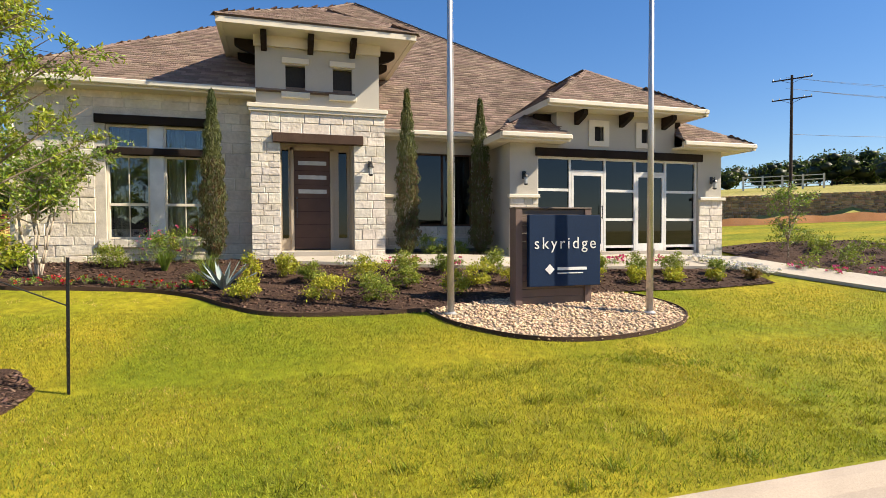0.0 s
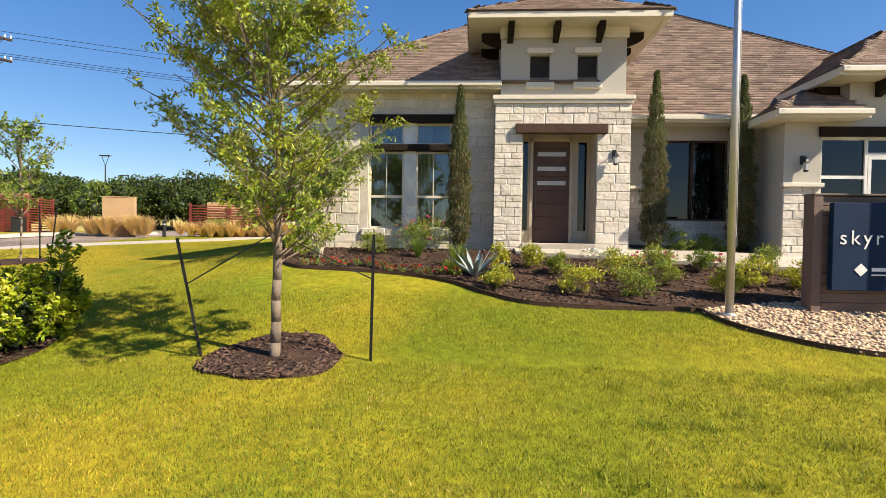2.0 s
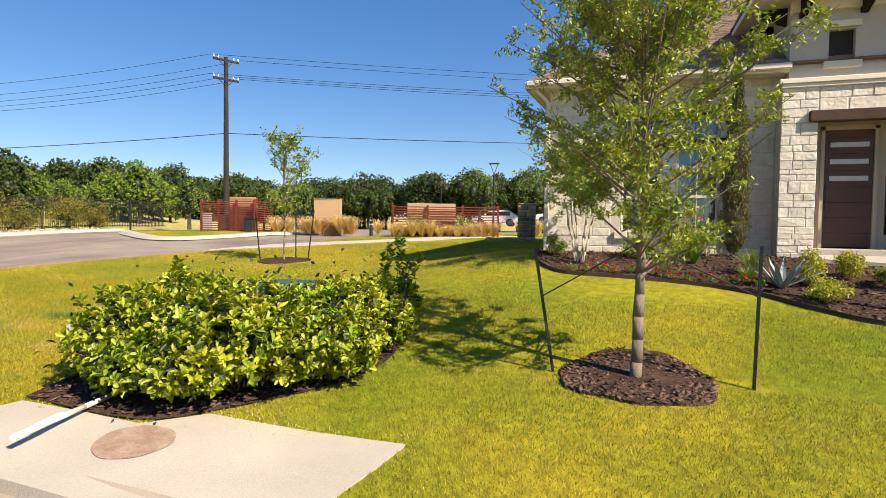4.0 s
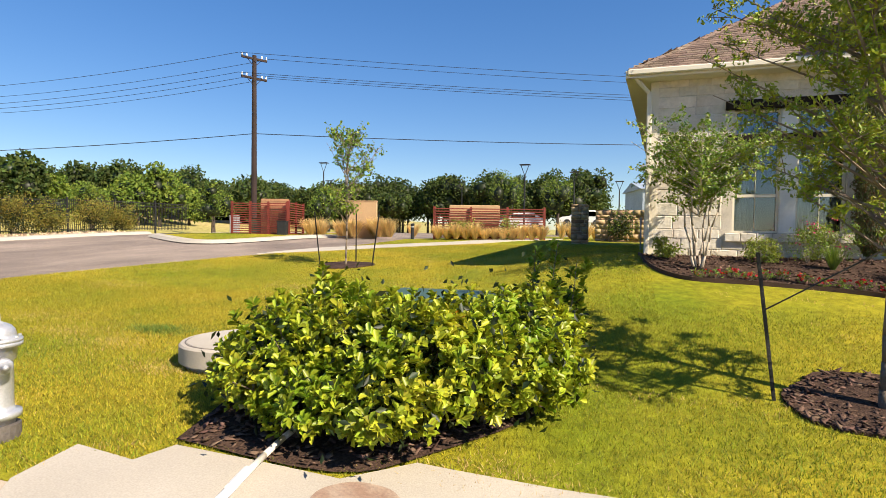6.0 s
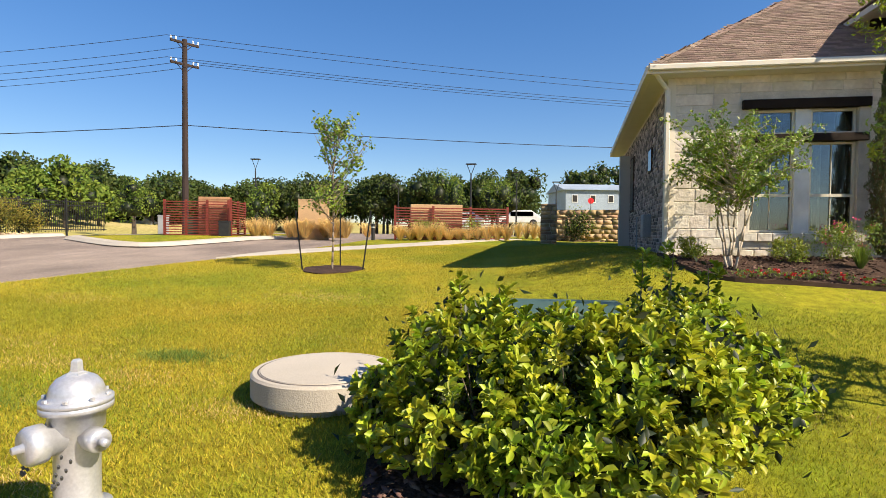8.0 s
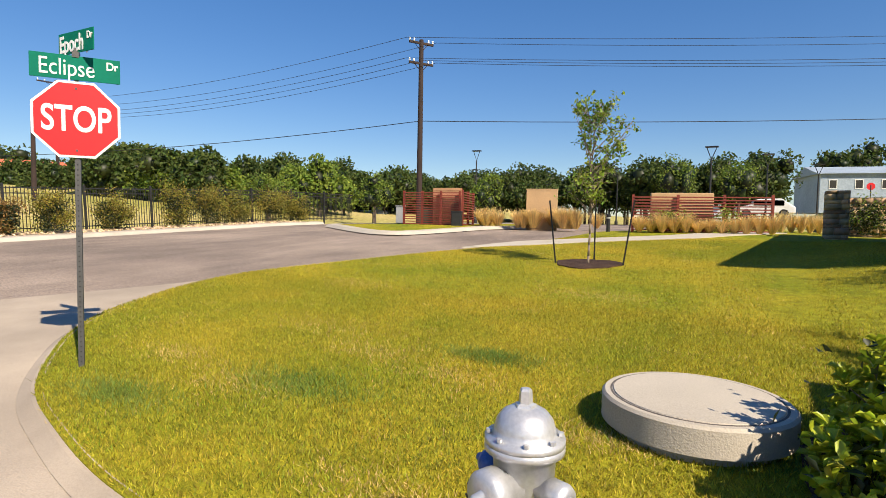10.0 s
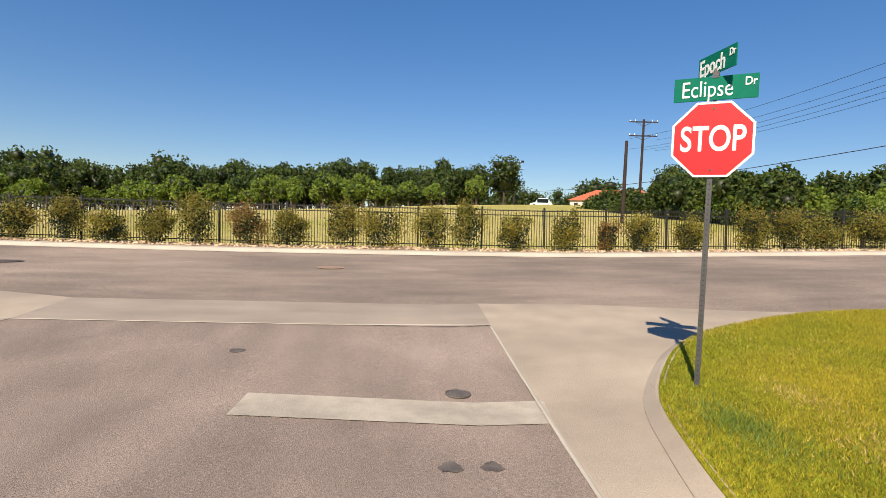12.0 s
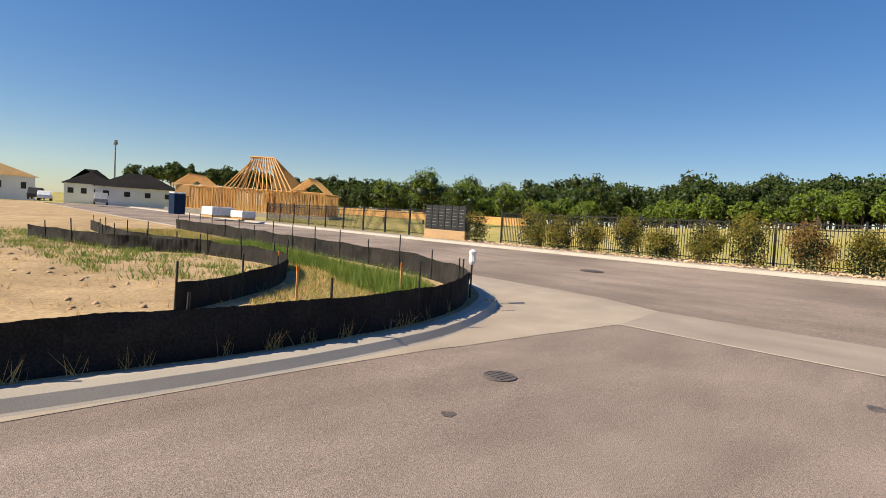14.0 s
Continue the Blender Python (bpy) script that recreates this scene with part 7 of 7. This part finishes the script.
# ---- silt fence round the building plot ----
def silt_fence(line, label, dz, height=0.55, seed=1):
    random.seed(seed)
    t = thing("silt_fence", label, "fence", "silt fences", (line[0][0], line[0][1], 0))
    ox, oy = line[0]
    P, dist = [], 0
    for (ax, ay), (bx_, by_) in zip(line, line[1:]):
        L = math.hypot(bx_ - ax, by_ - ay)
        n = max(2, int(L / 0.05))
        for i in range(n):
            P.append((ax + (bx_ - ax) * i / n, ay + (by_ - ay) * i / n, (bx_ - ax) / L, (by_ - ay) / L))
    V, F = [], []
    rows = 7
    for i, (x, y, dx, dy) in enumerate(P):
        s = i * 0.05
        sag = 0.06 * noise.noise((s * 0.5, seed, 0)) + 0.03 * abs(math.sin(s * 1.55))
        g = float(gz(x, y)) + dz
        for k in range(rows):
            u = k / (rows - 1)
            wob = (0.045 * noise.noise((s * 3.2, u * 2, seed)) + 0.022 * noise.noise((s * 11, u, seed + 5)) + 0.014 * math.sin(s * 48 + 3 * noise.noise((s, 1, seed)))) * (0.4 + u) + 0.10 * math.sin(u * 3.1) * noise.noise((s * 0.6, 3, seed))
            V.append((x - dy * wob - ox, y + dx * wob - oy, g - 0.05 + (height - sag) * u))
        if i:
            for k in range(rows - 1):
                a = (i - 1) * rows + k
                F.append((a, a + rows, a + rows + 1, a + 1))
    raw("fabric", V, F, M["silt"], t, "rippled black woven fabric", True)
    for i in range(0, len(P), 34):
        x, y, dx, dy = P[i]
        g = float(gz(x, y)) + dz
        ln = random.uniform(-0.06, 0.06)
        part("post", rod(bmesh.new(), (x - ox, y - oy - 0.03, g - 0.1), (x - ox + ln, y - oy - 0.03 + ln, g + height + random.uniform(0.1, 0.4)), 0.018, sides=6), M["black"], t)


OUT = [(6, -19.05), (0, -19.05), (-6, -19.02), (-9.9, -18.98), (-11.3, -18.95), (-12.7, -19.03), (-14.5, -19.3), (-15.9, -19.7), (-17.0, -20.3), (-17.75, -21.1), (-18.5, -22.7), (-19.0, -25.5), (-19.2, -31), (-19.3, -46)]
silt_fence(curve_through(OUT, 4), "black silt fence sagging along the kerb", 0.16, 0.6, 2)
silt_fence(curve_through([(-12.1, -21.6), (-13.2, -22.4), (-14.6, -23.6), (-15.8, -25.4), (-16.3, -27.6), (-15.6, -31), (-14.5, -36), (-14.8, -44)], 4), "black silt fence curving across the bare plot", 0.16, 0.5, 3)
silt_fence([(-15.6, -31), (-13.5, -33), (-11.8, -38)], "black silt fence curving across the bare plot", 0.16, 0.5, 4)
VERGE = [(-12.4, -19.3), (-14.4, -19.55), (-15.8, -19.95), (-16.8, -20.5), (-17.5, -21.3), (-18.2, -22.8), (-18.8, -30), (-18.9, -44), (-15.5, -44), (-16.6, -28), (-16.0, -25), (-14.8, -23.3), (-13.4, -22.0)]
wx, wy = scatter(VERGE, 26000)
grass("verge_grass", wx, wy, 0.14, 0.10, 0.008, M["straw"], "dry yellowed verge grass inside the silt fence", 0.6)
wx, wy = scatter(VERGE, 14000)
grass("verge_grass", wx, wy, 0.14, 0.12, 0.008, M["weed"], "green verge grass inside the silt fence", 0.6)
WEEDS = [(-15.8, -20.6), (-17.0, -21.2), (-17.9, -22.8), (-18.6, -34), (-16.8, -34), (-16.9, -25.5), (-16.2, -23.5)]
wx, wy = scatter(WEEDS, 9000)
grass("tall_weeds", wx, wy, 0.14, 0.28, 0.012, M["weed"], "tall green weeds along the silt fence", 0.35)
wx, wy = rng.uniform(-14.5, 2, 700), rng.uniform(-44, -19.8, 700)
wx, wy = np.repeat(wx, 7) + rng.normal(size=4900) * 0.1, np.repeat(wy, 7) + rng.normal(size=4900) * 0.1
grass("soil_weeds", wx, wy, 0.14, 0.10, 0.008, M["straw"], "sparse dry weeds on the bare soil", 0.6)
wx, wy = scatter([(-14.2, -22.8), (-16.0, -26), (-15.2, -32), (-14.0, -42), (-9.5, -42), (-11.5, -30), (-12.2, -25)], 300)
wx, wy = np.repeat(wx, 22) + rng.normal(size=len(wx) * 22) * 0.16, np.repeat(wy, 22) + rng.normal(size=len(wy) * 22) * 0.16
grass("plot_weeds", wx, wy, 0.14, 0.17, 0.010, M["weed"], "green and yellow weeds along the inner silt fence", 0.5)
lumps("clods", rng.uniform(-18, 4, 900), rng.uniform(-44, -20, 900), 0.13, 0.06, varied(material("tan clods", (0.45, 0.32, 0.19), 0.95, None, 4, 0.3, 30), 0.25, 0.01, True), "loose tan clods on the bare soil", "soil")
wx = rng.uniform(-16.5, -8, 26)
wx = np.repeat(wx, 9) + rng.normal(size=234) * 0.05
wy = np.interp(-wx, [8, 11.3, 12.7, 14.5, 15.9, 17], [-18.9, -18.86, -18.94, -19.2, -19.58, -20.1]) + rng.normal(size=234) * 0.02
grass("kerb_weeds", wx, wy, 0.15, 0.22, 0.004, M["straw"], "thin dry weeds growing along the silt fence", 0.35)
bag = thing("bagged_post", "steel post topped with a white plastic bag", "post", at=(-17.5, -20.65, float(gz(-17.5, -20.65)) + 0.12))
part("post", rod(bmesh.new(), (0, 0, -0.1), (0, 0, 0.95), 0.02, sides=6), M["black"], bag)
part("bag", lathe([(0.05, 0.72), (0.075, 0.78), (0.065, 0.9), (0.08, 0.99), (0.02, 1.03)], 10), M["lettering"], bag, "crumpled white bag")
for x, y in ((-15.2, -24.6), (-16.5, -21.7), (-14.2, -21.8)):
    w = thing("survey_stake", "pale wooden survey stake in the ground", "stake", "survey stakes", (x, y, float(gz(x, y)) + 0.1))
    part("lath", box(-0.02, -0.008, -0.1, 0.02, 0.008, 0.72), M["lumber"], w)
    part("ribbon", box(-0.023, -0.011, 0.62, 0.023, 0.011, 0.70), M["orange"], w)


# ---- woods ----
def wood(name, spots, mat, label, per=330, leaf=0.55, lobes=13):
    """Trees of rounded lobes: each lobe has a rough heart coloured near-black as shade and a shell of small leaves."""
    ico = bmesh.new()
    bmesh.ops.create_icosphere(ico, subdivisions=1, radius=1)
    base = np.array([v.co[:] for v in ico.verts])
    tri = np.array([[v.index for v in f.verts] for f in ico.faces])
    ico.free()
    trunks = bmesh.new()
    pts, cv, cf = [], [], []
    for x, y, z, r, h in spots:
        c = rng.normal(size=(lobes, 3))
        c /= np.linalg.norm(c, axis=1)[:, None]
        c[:, 2] = np.where(c[:, 2] < -0.3, -c[:, 2], c[:, 2])
        c *= rng.uniform(0.35, 0.74, (lobes, 1))
        size = rng.uniform(0.26, 0.46, lobes)
        c[0], size[0] = (0, 0, -0.1), 0.58
        k = per // lobes
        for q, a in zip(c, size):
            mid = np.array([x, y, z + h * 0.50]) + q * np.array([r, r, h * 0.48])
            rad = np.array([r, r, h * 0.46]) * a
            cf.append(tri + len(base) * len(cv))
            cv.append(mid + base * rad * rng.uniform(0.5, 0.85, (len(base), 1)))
            d = rng.normal(size=(k, 3))
            d[:, 2] += 0.35
            d /= np.linalg.norm(d, axis=1)[:, None]
            pts.append(mid + d * rad * rng.uniform(0.72, 1.26, (k, 1)))
        rod(trunks, (x, y, z - 1), (x, y, z + h * 0.6), 0.18, 0.1, 5)
    # Hearts wear the near-black leaf colour, so gaps in the shell look shaded.
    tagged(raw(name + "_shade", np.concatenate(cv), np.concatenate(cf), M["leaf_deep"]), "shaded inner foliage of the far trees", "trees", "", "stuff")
    ob = leaves(name, np.concatenate(pts), leaf, leaf * 0.62, mat, None, 0.35, "stuff")
    tagged(ob, label, "trees")
    tagged(part(name + "_trunks", trunks, M["bark_dark"]), "dark trunks under the far trees", "trees", "", "stuff")


random.seed(77)


def band(n, x0, x1, y0, y1, h0, h1, z=None, r=0.42):
    out = []
    for _ in range(n):
        x, y, h = random.uniform(x0, x1), random.uniform(y0, y1), random.uniform(h0, h1)
        out.append((x, y, float(gz(x, y)) if z is None else z, h * r * random.uniform(0.85, 1.25), h))
    return out


def clear(spots, y0, y1):
    """Leaves a gap in a band of trees, seen from the street corner."""
    return [p for p in spots if not y0 < math.degrees(math.atan2(p[1] + 11.6, -9.7 - p[0])) < y1]


wood("wood_west", clear(band(150, -122, -98, -110, 45, 6.4, 8.4), 10.5, 26) + [(-116, -44, 3.2, 4.2, 8.6), (-112, -19.5, 4.2, 1.9, 8.2)], M["leaf_wood"], "dark dense woodland beyond the meadow", 1300, 0.52)
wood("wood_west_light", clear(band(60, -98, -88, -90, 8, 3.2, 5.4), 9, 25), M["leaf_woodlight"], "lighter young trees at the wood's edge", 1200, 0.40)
wood("wood_understory", clear(band(150, -124, -97, -120, 50, 3.0, 4.4, None, 0.75), 10.5, 26), M["leaf_wood"], "low dark undergrowth closing the wood", 520, 0.5, 7)
wood("wood_ridge", band(170, -300, -170, -300, 90, 13, 17, 4.0), M["leaf_wood"], "far dark wooded ridge", 300, 1.1, 6)
wood("wood_south", band(80, -130, -72, -160, -62, 6.0, 8.0), M["leaf_wood"], "dark woodland behind the unfinished houses", 900, 0.5)
wood("wood_plot", [(-58.5, -70, -0.3, 3.3, 7.4), (-62.5, -66.5, -0.3, 2.9, 6.4), (-55.5, -75, -0.4, 2.6, 5.6), (-66, -62, -0.2, 2.6, 5.6)], M["leaf_woodlight"], "green broad-crowned trees beside the building plot", 1500, 0.28)
wood("wood_hill", band(190, -260, -90, -380, -290, 9, 12, 8.0), M["leaf_wood"], "far wooded hill", 300, 1.4, 6)
wood("wood_rise", band(80, -195, -140, -290, -195, 8, 11, 4.5), M["leaf_wood"], "wooded rise beyond the building plots", 320, 1.2, 6)
wood("wood_north", band(70, -80, -46, 14, 46, 5.8, 7.6, -0.2) + band(36, -60, -34, 40, 62, 6.0, 7.6, -0.2), M["leaf_wood"], "dense green tree line beyond the street", 2400, 0.40)
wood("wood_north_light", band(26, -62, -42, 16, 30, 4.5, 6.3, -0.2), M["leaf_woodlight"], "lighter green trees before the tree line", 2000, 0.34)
wood("wood_entrance", band(50, -40, -8, 46, 66, 5.6, 7.6, 0.3), M["leaf_wood"], "dark trees behind the entrance", 1900, 0.38)
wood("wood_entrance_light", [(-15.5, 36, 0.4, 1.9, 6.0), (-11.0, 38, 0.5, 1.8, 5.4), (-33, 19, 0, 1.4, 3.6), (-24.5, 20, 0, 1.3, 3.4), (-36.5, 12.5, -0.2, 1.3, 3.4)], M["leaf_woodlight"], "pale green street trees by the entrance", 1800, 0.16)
wood("wood_northeast", band(40, 0, 60, 110, 150, 9, 12, 6.0), M["leaf_wood"], "distant tree line past the metal building", 260, 0.9, 6)
east = []
for _ in range(70):
    x, y = random.uniform(78, 135), random.uniform(28, 78)
    h = random.uniform(4.5, 8)
    east.append((x, y, float(gz(x, y)) - 1.6, h * 0.6, h))
wood("wood_east", east, M["leaf_wood"], "dark trees on the hill crest", 450, 0.5)
gate = thing("ranch_gate", "pale wooden ranch gate and fence on the hill", "gate", at=(57, 36, float(gz(57, 36)) - 0.1), turn=-48)
for i in range(5):
    part("post", box(-4.1 + i * 2, -0.08, 0, -3.9 + i * 2, 0.08, 1.7), M["siding"], gate)
for z in (0.5, 1.0, 1.5):
    part("rail", box(-4, -0.04, z, 4, 0.04, z + 0.1), M["siding"], gate)


# ---- facing stones, laid piece by piece ----
def stone_mesh(i):
    bm = box(0, -0.032, 0, 1, 0, 1)
    for v in bm.verts:
        if v.co.y < -0.02:
            v.co.x += rng.uniform(-0.015, 0.015) + (0.03 if v.co.x < 0.5 else -0.03)
            v.co.z += rng.uniform(-0.03, 0.03) + (0.035 if v.co.z < 0.5 else -0.035)
            v.co.y += rng.uniform(-0.010, 0.008)
    me = bpy.data.meshes.new("stone")
    bm.to_mesh(me)
    bm.free()
    me.materials.append(M["stone"])
    return me


STONES = [stone_mesh(i) for i in range(10)]
stone_count = {}


def face_stones(parent, x0, x1, z0, z1, y, holes=(), low=0.14, high=0.26, short=0.24, long=0.62, limit=300):
    """Rough ashlar in courses of uneven height along a wall that faces -y."""
    random.seed(int(abs(x0) * 100) + int(abs(z0) * 10))
    z = z0
    while z < z1 - 0.04:
        hh = min(random.uniform(low, high), z1 - z)
        if z1 - z - hh < 0.08:
            hh = z1 - z
        x = x0
        while x < x1 - 0.02:
            w = min(random.uniform(short, long), x1 - x)
            if x1 - x - w < 0.14:
                w = x1 - x
            spans = [(x, x + w)]
            for a, zl, c, zh in holes:
                if zl < z + hh * 0.6 and zh > z + hh * 0.4:
                    spans = [s for p, q in spans for s in ((p, min(q, a)), (max(p, c), q)) if s[1] - s[0] > 0.05]
            for p, q in spans:
                stone_count[parent] = stone_count.get(parent, 0) + 1
                o = new("stone", random.choice(STONES))
                o.parent = parent
                o.matrix_local = Matrix.LocRotScale((p + 0.006, y, z + 0.006), None, (q - p - 0.012, random.uniform(0.3, 0.62), hh - 0.012))
            x += w
        z += hh


face_stones(wing, -4.6, 0.02, -0.55, 3.58, 0.482, [(-3.26, 0.08, -0.82, 3.07)], 0.16, 0.30, 0.3, 0.85)
face_stones(tower_l, 0.0, 0.66, -0.45, 3.22, 0.032, (), 0.10, 0.27, 0.16, 0.5)
face_stones(tower_r, 2.36, 3.13, -0.45, 3.22, 0.032, (), 0.10, 0.27, 0.16, 0.5)
face_stones(tower_t, 0.66, 2.36, 2.72, 3.22, 0.032, (), 0.2, 0.28, 0.3, 0.7)
for o0, p0, p1, yy in ((house, 6.16, 6.95, FRONT), (house, 11.95, 12.77, FRONT), (house, 3.12, 4.12, 1.06), (house, 4.12, 5.78, 1.06), (house, 5.78, 6.18, 1.06)):
    w = part("wainscot", box(p0, yy - 0.03, -0.5, p1, yy - 0.002, 0.5 if p0 == 4.12 else 1.27), M["mortar"], house, "limestone wainscot")
    face_stones(w, p0, p1, -0.5, 0.56 if p0 == 4.12 else 1.28, yy - 0.03, (), 0.12, 0.22, 0.2, 0.5)


def side_bricks():
    """The brick courses of the side wall, joined."""
    V = []
    L, H, D = 0.215, 0.083, 0.012
    for k in range(int(3.95 / H)):
        z = -0.45 + k * H
        y = 0.66 - (k % 2) * L / 2
        while y < 11.9:
            a, c = max(y, 0.64), y + L
            if not (2.88 < (a + c) / 2 < 3.57 and 1.82 < z < 2.5) and not (7.38 < (a + c) / 2 < 8.42 and 0.95 < z < 2.9):
                d = D * rng.uniform(0.5, 1.5)
                x = -4.682
                V.append([(x - d, a + 0.005, z + 0.005), (x - d, c - 0.005, z + 0.005), (x - d, c - 0.005, z + H - 0.005), (x - d, a + 0.005, z + H - 0.005), (x, a + 0.005, z + 0.005), (x, c - 0.005, z + 0.005), (x, c - 0.005, z + H - 0.005), (x, a + 0.005, z + H - 0.005)])
            y += L
    n = len(V)
    q = np.array([[1, 0, 3, 2], [0, 1, 5, 4], [1, 2, 6, 5], [2, 3, 7, 6], [3, 0, 4, 7]])
    o = raw("bricks", V, (np.arange(n)[:, None, None] * 8 + q[None]).reshape(-1, 4), M["brick"], side, "mottled tan and grey bricks")
    o["kind"] = "stuff"


side_bricks()

# the side of the house runs a little askew to its front
lean_ = Matrix(((1, 0.07, 0, -0.035), (0, 1, 0, 0), (0, 0, 1, 0), (0, 0, 0, 1)))
for ob in [side, *side.children, *ASKEW]:
    ob.data.transform(lean_)
